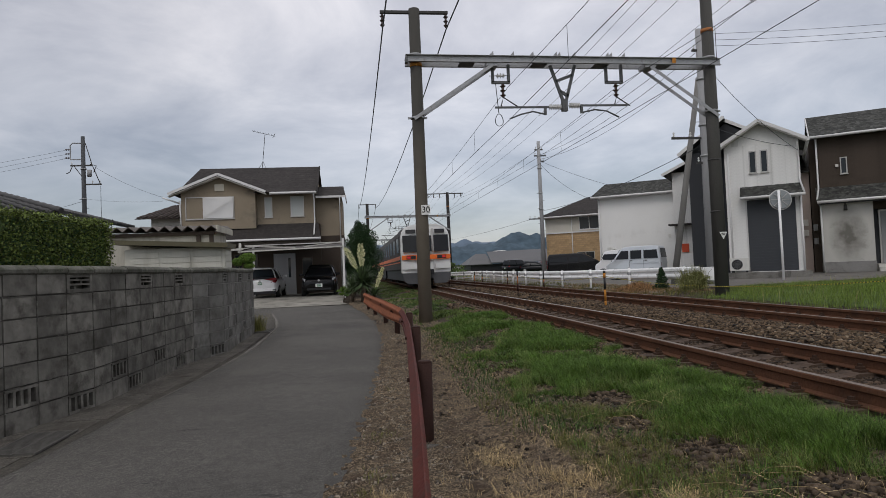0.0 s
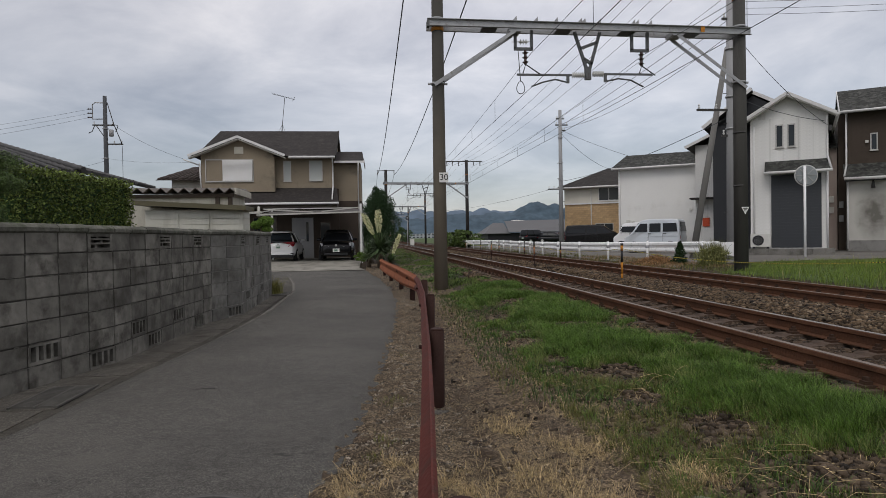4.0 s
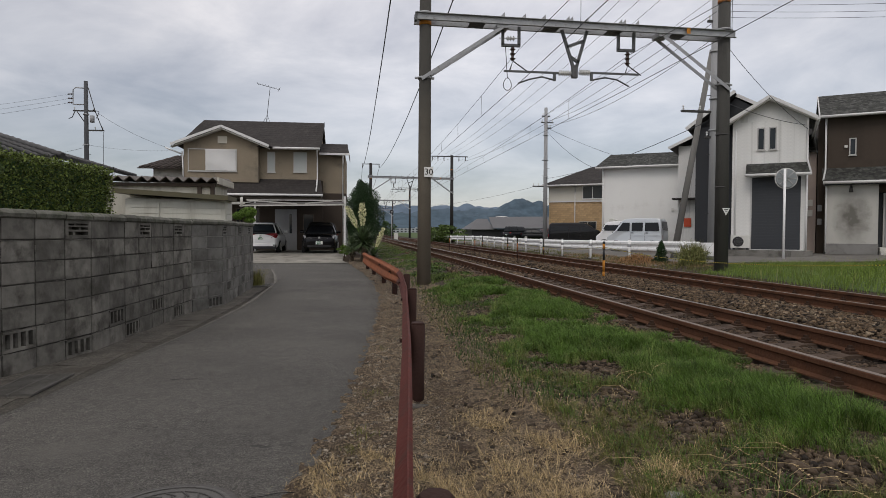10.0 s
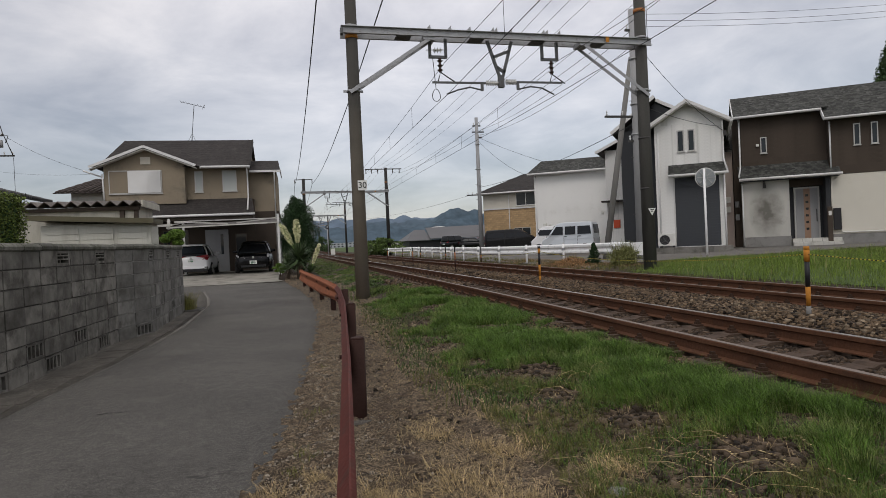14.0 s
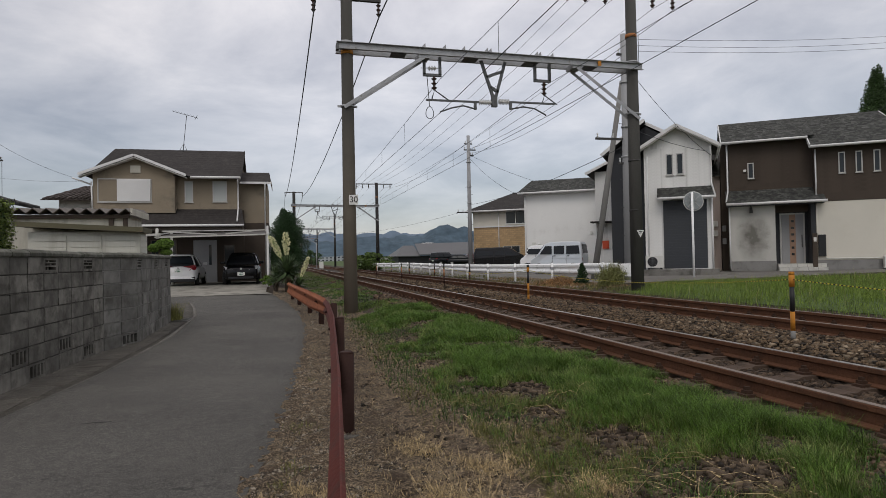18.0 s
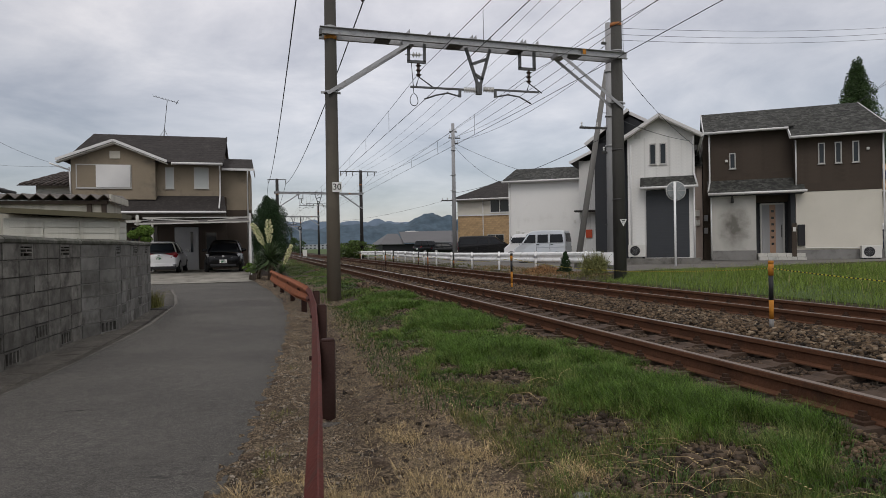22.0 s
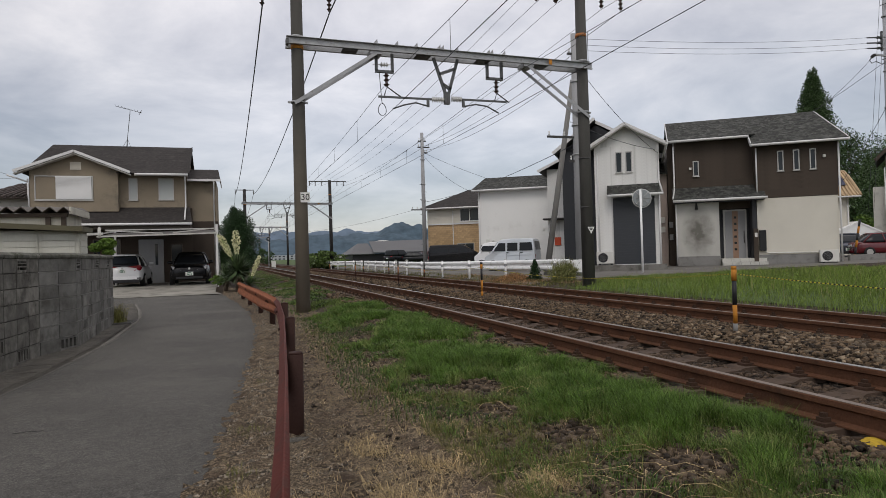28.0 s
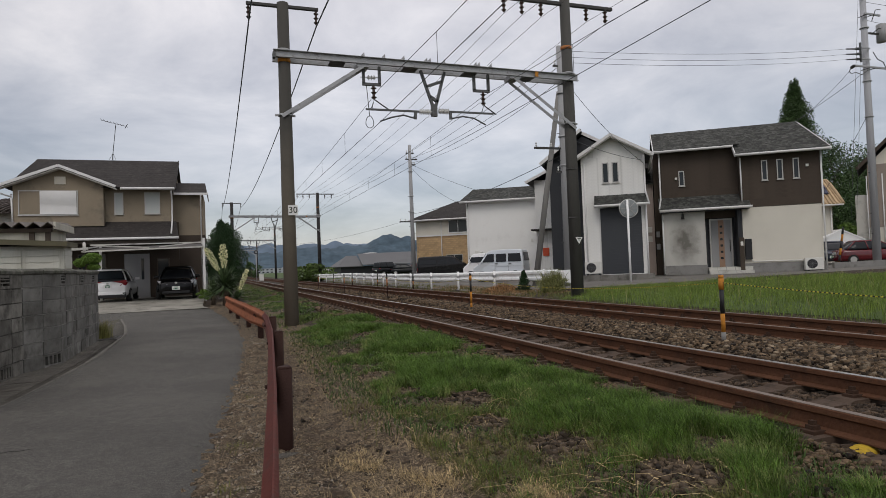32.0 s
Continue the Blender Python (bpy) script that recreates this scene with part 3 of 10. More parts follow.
field = sheet("ground_field", lines((9.9, 16, 0.5), (16, 60, 4), (60, 900, 120)), lines((-40, 30, 1.0), (30, 90, 5), (90, 1500, 100)), FIELD, 0.012, keep=lambda x, y: (y < 17 + 0.0 * x) | (y > 72) | (x > 46))
tagged(field, "green field ground beside the railway and beyond", "field", kind="structure")
field2 = sheet("ground_field", lines((-900, -20, 100), (-20, 0, 2)), lines((75, 140, 8), (140, 1500, 100)), FIELD, 0.02)
tagged(field2, "flat green fields far along the railway", "field", kind="structure")
lot = sheet("pavement_lot", lines((9.9, 16, 0.6), (16, 46, 3)), lines((20, 72, 2)), mat("lot_asphalt", (0.155, 0.146, 0.132), 0.95, vary=0.35, scale=0.4, fine=12, bump=0.3, dirt=(0.10, 0.094, 0.084), dirt_amt=0.35), 0.016)
tagged(lot, "grey paved car park and lane beyond the railway", "car park", kind="structure")

# the lane, its edges drawn by hand
ROAD_R = [(-12, -0.62), (-3, -0.60), (1, -0.50), (3.1, -0.32), (4.3, -0.14), (6.1, 0.03), (9.2, 0.27), (12.4, 0.42), (16.3, 0.37), (20, 0.12), (23.2, -0.19), (25.8, -0.42)]
ROAD_L = [(-12, -4.2), (-3, -3.55), (1, -3.0), (3.1, -2.72), (4.8, -2.47), (6.4, -2.35), (8.25, -2.16), (10.9, -2.03), (14.5, -2.09), (17.0, -2.2), (18.5, -3.2), (19.5, -9.0)]


def road_x(side, y):
    return np.interp(y, [p[0] for p in side], [p[1] for p in side])


def strip(name, left, right, ys, material, lift, nx=8, thick=0.05, jag=0.0):
    rng = np.random.default_rng(9)
    co, wob = [], 0.0
    for y in ys:
        wob = 0.6 * wob + rng.normal(0, jag) if jag else 0.0
        a, b = left(y), right(y) + wob
        for k in range(nx + 1):
            x = a + (b - a) * k / nx
            co.append((x, y, float(hgt(x, y)) + lift - (0.016 if jag and k == nx else 0)))
    w = nx + 1
    q = [(j * w + i, j * w + i + 1, (j + 1) * w + i + 1, (j + 1) * w + i) for j in range(len(ys) - 1) for i in range(nx)]
    n = len(co)
    co += [(x, y, z - thick) for x, y, z in co]
    for j in range(len(ys) - 1):
        q.append((j * w + nx, (j + 1) * w + nx, n + (j + 1) * w + nx, n + j * w + nx))
        q.append((j * w, n + j * w, n + (j + 1) * w, (j + 1) * w))
    return arrays_mesh(name, np.array(co), np.array(q), material)


verge = sheet("ground_verge", lines((-0.6, 2.05, 0.045)), lines((-9, 0, 0.2), (0, 12, 0.055), (12, 30, 0.3)), GRAVEL, 0.008, rough=0.010, keep=lambda x, y: x > road_x(ROAD_R, y) - 0.06)
tagged(verge, "gravelly verge between the lane and the railway", "verge", kind="structure")

road = strip("road", lambda y: road_x(ROAD_L, y) if y < 17 else np.interp(y, [17, 17.6, 19, 26], [-2.2, -9, -16, -16]), lambda y: road_x(ROAD_R, y), lines((-12, 25.9, 0.1)), ASPHALT, 0.022, nx=10, jag=0.003)
tagged(road, "worn grey asphalt lane with patches and cracks", "road", kind="structure")
drive = strip("pavement_driveway", lambda y: -9.5, lambda y: np.interp(y, [25.8, 27, 44], [-0.45, -0.75, -0.9]), lines((25.95, 42, 0.5)), DRIVE, 0.03)
tagged(drive, "pale concrete driveway in front of the house", "driveway", kind="structure")

# the block wall's line on the ground
WALL = [(-4.75, -1.0), (-2.80, 7.0), (-2.63, 10.3), (-2.34, 11.15), (-2.44, 14.87)]
WALL_H, COURSE = 1.49, 0.2


def wall_x(y):
    return np.interp(y, [p[1] for p in WALL], [p[0] for p in WALL])


gutter = strip("pavement_gutter", lambda y: wall_x(y) - 0.01, lambda y: road_x(ROAD_L, y) + 0.02, lines((-1, 15, 0.25)), GUTTER, 0.024, nx=2)
tagged(gutter, "stained concrete gutter strip along the block wall", "gutter", kind="structure")
KERB = [(3.0, -2.76), (4.75, -2.50), (6.15, -2.36), (7.73, -2.18), (10.05, -2.01), (12.0, -1.93), (13.82, -1.99), (16.1, -2.08), (18.8, -2.44), (22.0, -2.98)]
kerb = strip("pavement_kerb", lambda y: road_x(KERB, y) - 0.07, lambda y: road_x(KERB, y) + 0.015, lines((1, 22, 0.25)), mat("kerb_concrete", (0.175, 0.165, 0.145), 0.95, vary=0.6, scale=3, fine=30, bump=0.5, dirt=(0.08, 0.072, 0.06), dirt_amt=0.45), 0.023, nx=1)
tagged(kerb, "narrow worn concrete kerb edging the gutter", "kerb", kind="structure")
tail = strip("pavement_gutter", lambda y: road_x(KERB, y) - 0.55, lambda y: road_x(KERB, y) - 0.06, lines((15, 22, 0.25)), GUTTER, 0.028, nx=2)
tagged(tail, "stained concrete gutter strip curving past the wall's end", "gutter", kind="structure")
g = B()
rng = random.Random(4)
for y in np.arange(0.3, 14.6, 0.6):
    x0, x1 = wall_x(y) + 0.12, road_x(ROAD_L, y) - 0.06
    if x1 - x0 > 0.1:
        box(g, (x0, y, 0.02), (x1, y + 0.585, 0.027 + rng.random() * 0.004))
part("gutter_lid", g, GUTTER, gutter)
gr = B()
for k in range(22):
    y = 5.15 + k * 0.032
    box(gr, (-2.86, y, 0.03), (-2.50, y + 0.013, 0.047))
for x in (-2.87, -2.68, -2.51):
    box(gr, (x, 5.13, 0.03), (x + 0.015, 5.86, 0.046))
GRATE = mat("grate_steel", (0.12, 0.115, 0.105), 0.6, 0.3, vary=0.3, scale=8)
grate = part("drain_grate", gr, GRATE)
tagged(grate, "steel drain grating set in the gutter by the wall", "drain grate")
gr = B()
for k in range(11):
    box(gr, (-2.42, 14.62 + k * 0.08, 0.03), (-2.08, 14.65 + k * 0.08, 0.05))
for x in (-2.43, -2.09):
    box(gr, (x, 14.6, 0.03), (x + 0.015, 15.5, 0.049))
tagged(part("drain_grate", gr, GRATE), "steel drain grating across the end of the gutter", "drain grate")

# ---- railway tracks ----
NEAR, FAR = 4.20, 7.68
GAUGE, RAIL_TOP = 1.067, 0.31
RAIL_YS = lines((-25, 8, 8), (8, 120, 3), (120, 901, 30))


def rail_profile():
    t, hw = RAIL_TOP, 0.0325
    half = [(hw, t - 0.008), (hw, t - 0.042), (0.010, t - 0.055), (0.008, t - 0.128), (0.0635, t - 0.142), (0.0635, t - 0.153)]
    top = [(hw - 0.008, t)]
    right = top + half
    return [(x, z) for x, z in right] + [(-x, z) for x, z in reversed(right)]


def make_track(cx, label):
    tr = thing("railway_track", pose(cx, 0, 0), label, "railway track", "railway tracks")
    for sgn in (-1, 1):
        c = sgn * (GAUGE / 2 + 0.0325)
        def sweep(outline):
            bm = B()
            rings = [[bm.verts.new((x + float(bend(y)), y, z)) for x, z in outline] for y in RAIL_YS]
            k = len(outline)
            for p, q in zip(rings, rings[1:]):
                for i in range(k):
                    bm.faces.new((p[i], p[(i + 1) % k], q[(i + 1) % k], q[i]))
            bm.faces.new(rings[0][::-1])
            bm.faces.new(rings[-1])
            return bm

        rail = part("rail", sweep([(x + c, z) for x, z in rail_profile()]), RUST, tr, "rust-brown steel rail")
        head = [(c - 0.027, RAIL_TOP - 0.003), (c + 0.027, RAIL_TOP - 0.003), (c + 0.027, RAIL_TOP + 0.0015), (c - 0.027, RAIL_TOP + 0.0015)]
        part("running_surface", sweep(head), RAILTOP if cx == NEAR and sgn > 0 else RAILTOP_DULL, rail, "worn bright rail top")
    bm = B()
    prism(bm, [(-0.95, -0.05), (0.95, -0.05), (0.97, 0.13), (0.90, 0.155), (0.35, 0.155), (0.30, 0.135), (-0.30, 0.135), (-0.35, 0.155), (-0.90, 0.155), (-0.97, 0.13)], "y", -0.11, 0.11)
    me0 = part("sleeper", bm, SLEEPER, tr)
    def fastening(bm, c, y, z=0.0):
        rings = []
        for r, q in ((0.052, 0.150), (0.050, 0.176), (0.030, 0.180), (0.030, 0.206), (0.019, 0.208), (0.017, 0.234)):
            rings.append([bm.verts.new((c + sx * r, y + sy * r, q)) for sx, sy in ((-1, -1), (1, -1), (1, 1), (-1, 1))])
        for p, q in zip(rings, rings[1:]):
            for i in range(4):
                bm.faces.new((p[i], p[(i + 1) % 4], q[(i + 1) % 4], q[i]))
        bm.faces.new(rings[-1])
        bm.faces.new(rings[0][::-1])

    cl = B()
    fastening(cl, 0, 0)
    clip = part("rail_fastening", cl, FASTEN, tr)
    spots = [sgn * (GAUGE / 2 + 0.0325) + s2 * 0.098 for sgn in (-1, 1) for s2 in (-1, 1)]
    clip.location = (spots[0], 0.01, 0)
    rest = B()
    for k in range(-20, 112):
        y = 0.01 + k * 0.6
        if k:
            o = me0.copy()
            scene.collection.objects.link(o)
            o.location = (float(bend(y)), y, 0)
        for c in spots:
            if 0 <= k < 72:
                if (k, c) != (0, spots[0]):
                    o = clip.copy()
                    scene.collection.objects.link(o)
                    o.location = (c + float(bend(y)), y, 0)
            else:
                fastening(rest, c + float(bend(y)), y)
    me0.location.y = 0.01
    tagged(part("far_fastenings", rest, FASTEN, tr, "rusty rail fastenings further along"), kind="stuff")
    bm = B()
    for k in range(112, 900):
        y = 0.01 + k * 0.6
        sx = float(bend(y))
        box(bm, (sx - 0.95, y - 0.11, 0.0), (sx + 0.95, y + 0.11, 0.15))
    far = part("far_sleepers", bm, SLEEPER, tr, "weathered concrete sleepers far along the line")
    tagged(far, kind="stuff")
    return tr


make_track(NEAR, "near railway track with rusty rails on concrete sleepers in ballast")
make_track(FAR, "far railway track with rusty rails on concrete sleepers in ballast")

# the bed's dark colour carries the shade between the loose stones
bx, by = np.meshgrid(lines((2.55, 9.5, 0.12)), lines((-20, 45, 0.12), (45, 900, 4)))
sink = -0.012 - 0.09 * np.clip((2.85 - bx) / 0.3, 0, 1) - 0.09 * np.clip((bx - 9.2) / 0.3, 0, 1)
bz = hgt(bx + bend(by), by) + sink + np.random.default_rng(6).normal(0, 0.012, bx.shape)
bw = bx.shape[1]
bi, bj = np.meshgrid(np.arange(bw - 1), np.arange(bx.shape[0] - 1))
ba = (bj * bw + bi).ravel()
bed = arrays_mesh("ballast_bed", np.stack([bx + bend(by), by, bz], -1).reshape(-1, 3), np.stack([ba, ba + 1, ba + 1 + bw, ba + bw], 1), BALLAST_BED_SHADED)
tagged(bed, "crushed stone ballast bed under the tracks, shade between the stones in its dark colour", "ballast", kind="structure")

# loose stones: a few shapes, strewn
rng = np.random.default_rng(21)


def stone_shapes(n):
    shapes = []
    for k in range(n):
        bm = B()
        bmesh.ops.create_cube(bm, size=0.8)
        co = np.array([v.co[:] for v in bm.verts])
        co = co * (1 + rng.uniform(-0.42, 0.3, (len(co), 1))) * rng.uniform(0.55, 1.25, 3)
        turn = np.array(Matrix.Rotation(rng.uniform(0, 6.28), 3, "X") @ Matrix.Rotation(rng.uniform(0, 6.28), 3, "Y"))
        co = (co @ turn.T) * (1.1, 1.1, 0.8)
        bmesh.ops.triangulate(bm, faces=bm.faces)
        tri = np.array([[v.index for v in f.verts] for f in bm.faces])
        bm.free()
        shapes.append((co, tri))
    return shapes


def strew(name, x, y, size, shapes, material, parent=None, sink=0.1, base=None):
    """One mesh of many stones at the places given."""
    cos, tris, n = [], [], 0
    kind = rng.integers(0, len(shapes), len(x))
    z = hgt(x, y) if base is None else base
    for s, (co, tri) in enumerate(shapes):
        m = kind == s
        k = int(m.sum())
        if not k:
            continue
        a = rng.uniform(0, 2 * math.pi, k)
        c = co[None] * size[m][:, None, None]
        rx = c[..., 0] * np.cos(a)[:, None] - c[..., 1] * np.sin(a)[:, None] + x[m][:, None]
        ry = c[..., 0] * np.sin(a)[:, None] + c[..., 1] * np.cos(a)[:, None] + y[m][:, None]
        rz = c[..., 2] + (z[m] + size[m] * (0.4 - sink))[:, None]
        cos.append(np.stack([rx, ry, rz], -1).reshape(-1, 3))
        tris.append((tri[None] + (np.arange(k) * len(co))[:, None, None]).reshape(-1, 3) + n)
        n += k * len(co)
    ob = arrays_mesh(name, np.concatenate(cos), np.concatenate(tris), material, parent)
    return tagged(ob, "loose brown-grey crushed stones between the rails" if material in (BALLAST, BALLAST_RUSTY) else "paler tan crushed stones between the tracks" if material is PALESTONE else "dark crushed stones showing between the grass" if material is DARKSTONE else "small grey pebbles strewn on the verge", "stones", kind="stuff")


def scatter(n, x0, x1, y0, y1, near=0.0):
    y = y0 + (y1 - y0) * rng.random(n) ** (1 + near)
    return x0 + (x1 - x0) * rng.random(n), y


def off_rails(x, y):
    ok = np.ones(len(x), bool)
    for c in (NEAR, FAR):
        for s in (-1, 1):
            ok &= abs(x - (c + s * (GAUGE / 2 + 0.0325))) > 0.10
        phase = np.abs(((y - 0.01) / 0.6 + 0.5) % 1 - 0.5) * 0.6
        ok &= ~((phase < 0.12) & (abs(x - c) < 0.74) & (np.abs(np.sin(x * 917.0 + y * 311.0)) > 0.16))
    return ok


shapes_rough = stone_shapes(16)
x, y = scatter(108000, 2.7, 9.25, -1, 16, 0.35)
k = off_rails(x, y) & (x + 0.12 * np.sin(y * 3) > 2.85)
rusty = (abs(x - NEAR) < 0.78 + 0.1 * np.sin(y * 2)) | (abs(x - FAR) < 0.78 + 0.1 * np.sin(y * 2))
size = rng.uniform(0.028, 0.064, len(x)) * np.where(x < 3.5, 0.72, 1.0)
for pick, stone in ((k & ~rusty, BALLAST), (k & rusty, BALLAST_RUSTY)):
    xx, yy = x[pick] + bend(y[pick]), y[pick]
    shoulder = np.minimum(abs(x[pick] - NEAR), abs(x[pick] - FAR))
    strew("ballast_stones", xx, yy, size[pick], shapes_rough, stone, None, 0.14, hgt(xx, yy) + np.where(x[pick] < NEAR, 0.040, 0.045) * np.exp(-((shoulder - 0.88) / 0.14) ** 2))
x, y = scatter(800, 5.5, 6.9, 1.5, 9, 0.6)
strew("pale_ballast", x, y, rng.uniform(0.03, 0.066, len(x)), shapes_rough, PALESTONE, None, 0.0)
x, y = scatter(22000, 2.8, 9.25, 16, 60, 0.5)
k = off_rails(x, y)
strew("ballast_stones", x[k] + bend(y[k]), y[k], rng.uniform(0.06, 0.12, len(x))[k], shapes_rough, BALLAST, None, 0.25)
x, y = scatter(90000, -0.25, 1.9, 1.0, 14, 0.55)
k = (x > road_x(ROAD_R, y) + 0.005) & (rng.random(len(x)) < np.clip(1.3 - 1.25 * (x - road_x(ROAD_R, y)), 0.10, 1))
strew("verge_pebbles", x[k], y[k], 0.0045 + 0.0165 * rng.random(len(x))[k] ** 2.6, shapes_rough, PEBBLE, None, 0.22)
x, y = scatter(34000, 1.45, 3.0, 0, 13, 0.25)
k = rng.random(len(x)) < np.clip((x - 1.4) / 0.9, 0.05, 1)
strew("verge_stones", x[k], y[k], 0.016 + 0.042 * rng.random(len(x))[k] ** 2.2, shapes_rough, DARKSTONE, None, 0.2)
x, y = scatter(7500, 0.6, 2.2, 1.0, 12, 0.35)
k = rng.random(len(x)) < np.clip(0.45 + 0.3 * np.sin(x * 7 + y * 3) + 0.3 * np.sin(y * 5.3 - x * 4), 0.05, 1)
strew("verge_clods", x[k], y[k], 0.008 + 0.034 * rng.random(k.sum()) ** 3, shapes_rough, DARKSTONE, None, 0.2)


# ---- block wall: every block a piece of its own ----
def make_wall():
    w = thing("wall_block", Matrix.Identity(4), "weathered grey concrete block garden wall with vent holes", "block wall")
    tagged(w, kind="structure")
    vents = {}
    T = -0.10

    def block_mesh(kind, L, material):
        bm = B()
        g = 0.0065
        if kind == "block":
            box(bm, (g, 0, g), (L - g, -T, COURSE - g), bevel=0.006)
        elif kind == "vent_low":
            # four upright slots
            box(bm, (g, 0, g), (L - g, -T, 0.035))
            box(bm, (g, 0, COURSE - 0.03), (L - g, -T, COURSE - g))
            for k in range(5):
                c = 0.02 + k * (L - 0.04) / 4
                box(bm, (c - 0.016, 0.004, 0.035), (c + 0.016, -T, COURSE - 0.03))
            box(bm, (g, 0.085, 0.0), (L - g, 0.096, COURSE))
        else:
            # pierced ornament: three bars with openings
            box(bm, (g, 0, g), (0.05, -T, COURSE - g))
            box(bm, (L - 0.05, 0, g), (L - g, -T, COURSE - g))
            for z, t_ in ((g, 0.036), (0.078, 0.018), (0.122, 0.018), (0.158, 0.038)):
                box(bm, (0.05, 0.003, z), (L - 0.05, -T, z + t_))
            for x, za, zb in ((L * 0.36, 0.04, 0.09), (L * 0.58, 0.085, 0.13), (L * 0.42, 0.13, 0.165)):
                box(bm, (x - 0.014, 0.012, za), (x + 0.014, -T, zb))
            box(bm, (g, 0.085, 0.0), (L - g, 0.096, COURSE))
        me = bpy.data.meshes.new(kind)
        bmesh.ops.recalc_face_normals(bm, faces=bm.faces)
        bm.to_mesh(me)
        bm.free()
        me.materials.append(material)
        return me

    # pierced blocks by course: stretch of wall and place in it
    holes = {0: {(0, 16), (0, 20), (1, 2), (1, 6), (2, 1)}, 1: {(0, 14), (0, 18), (1, 1), (1, 4), (3, 1), (3, 5)}, 6: {(0, 16), (0, 20), (1, 3), (1, 6), (3, 0), (3, 4), (3, 7)}}
    for s, (a, b) in enumerate(zip(WALL, WALL[1:])):
        a, b = Vector((*a, 0)), Vector((*b, 0))
        d = (b - a)
        n = max(1, round(d.length / 0.4))
        L = d.length / n
        ang = math.atan2(d.y, d.x)
        base = Matrix.Translation(a) @ Matrix.Rotation(ang, 4, "Z")
        for i in range(n):
            for c in range(7):
                kind = "block"
                if (s, i) in holes.get(c, ()):
                    kind = "vent_top" if c == 6 else "vent_low"
                key = (kind, round(L, 3), s > 1)
                if key not in vents:
                    vents[key] = block_mesh(kind, L, BLOCK_NEWER if s > 1 else BLOCK)
                o = new("brick" if kind == "block" else "vent_block", vents[key])
                o.parent = w
                o.matrix_basis = base @ Matrix.Translation((i * L, random.uniform(-0.003, 0.004), 0.015 + c * COURSE + random.uniform(-0.002, 0.002))) @ Matrix.Rotation(random.uniform(-0.007, 0.007), 4, "Z")
            # coping
            key = ("cap", round(L, 3))
            if key not in vents:
                bm = B()
                prism(bm, [(-0.022, 0.004), (-0.002, -0.014), (0.102, -0.014), (0.122, 0.004), (0.126, 0.036), (0.114, 0.050), (0.085, 0.070), (0.05, 0.076), (0.015, 0.070), (-0.014, 0.050), (-0.026, 0.036)], "x", 0.004, L - 0.004)
                vents[key] = me = bpy.data.meshes.new("coping")
                bmesh.ops.recalc_face_normals(bm, faces=bm.faces)
                bm.to_mesh(me)
                bm.free()
                me.materials.append(COPING)
            o = new("coping", vents[key])
            o.parent = w
            o.matrix_basis = base @ Matrix.Translation((i * L, random.uniform(-0.004, 0.004), 0.018 + 7 * COURSE + random.uniform(-0.003, 0.003))) @ Matrix.Rotation(random.uniform(-0.006, 0.006), 4, "Y")
        # the mortar core, set back from the faces, open behind the pierced blocks
        m0, ln = base, d.length
        bm = B()
        box(bm, (0, 0.012, 0.015 + 2 * COURSE), (ln, 0.088, 0.015 + 6 * COURSE))
        for c in (0, 1, 6):
            for i in range(n):
                if (s, i) not in holes[c]:
                    x0 = i * L
                    box(bm, (x0, 0.012, 0.015 + c * COURSE), (x0 + L, 0.088, 0.015 + (c + 1) * COURSE))
        part("mortar", bm, MORTAR_PALE if s > 1 else BLOCK_CORE, w, m=m0)
        # crumbs of mortar squeezed out of the joints
        bm = B()
        for c in range(1, 7):
            x0 = 0.0
            while x0 < ln - 0.2:
                run = random.uniform(0.05, 0.22)
                if random.random() < 0.36 and x0 + run < ln:
                    z = 0.015 + c * COURSE + random.uniform(-0.006, 0.004)
                    r0 = random.uniform(0.003, 0.007)
                    beam(bm, (x0, 0.0, z), (x0 + run, 0.0, z + random.uniform(-0.004, 0.004)), 0.008, r0)
                x0 += run
        for i in range(1, n):
            for c in range(7):
                if random.random() < 0.22:
                    z = 0.02 + c * COURSE
                    beam(bm, (i * L, 0.0, z), (i * L + random.uniform(-0.004, 0.004), 0.0, z + random.uniform(0.06, 0.17)), 0.008, random.uniform(0.004, 0.008))
        tagged(part("mortar_crumbs", bm, MORTAR_PALE if s > 1 else MORTAR_OLD, w, m=m0), kind="stuff")
    return w


make_wall()


# ---- masts and beams over the tracks ----
LY = 16.8
XL, XR, ZBEAM = 1.71, 10.33, 7.04


def ribbed(bm, a, b, r, n=5):
    """An insulator: discs on a stick."""
    a, b = Vector(a), Vector(b)
    way = (b - a).normalized()
    u = way.orthogonal().normalized()
    w = way.cross(u)
    prof = [(0.0, 0.45)] + [q for k in range(n) for q in (((k + 0.45) / n, 0.45), ((k + 0.5) / n, 1.0), ((k + 0.75) / n, 0.6), ((k + 0.85) / n, 0.45))] + [(1.0, 0.45)]
    rings = [[bm.verts.new(a.lerp(b, f) + (u * math.cos(0.628 * i) + w * math.sin(0.628 * i)) * r * g) for i in range(10)] for f, g in prof]
    for p, q in zip(rings, rings[1:]):
        for i in range(10):
            bm.faces.new((p[i], p[(i + 1) % 10], q[(i + 1) % 10], q[i]))
    bm.faces.new(rings[0][::-1])
    bm.faces.new(rings[-1])


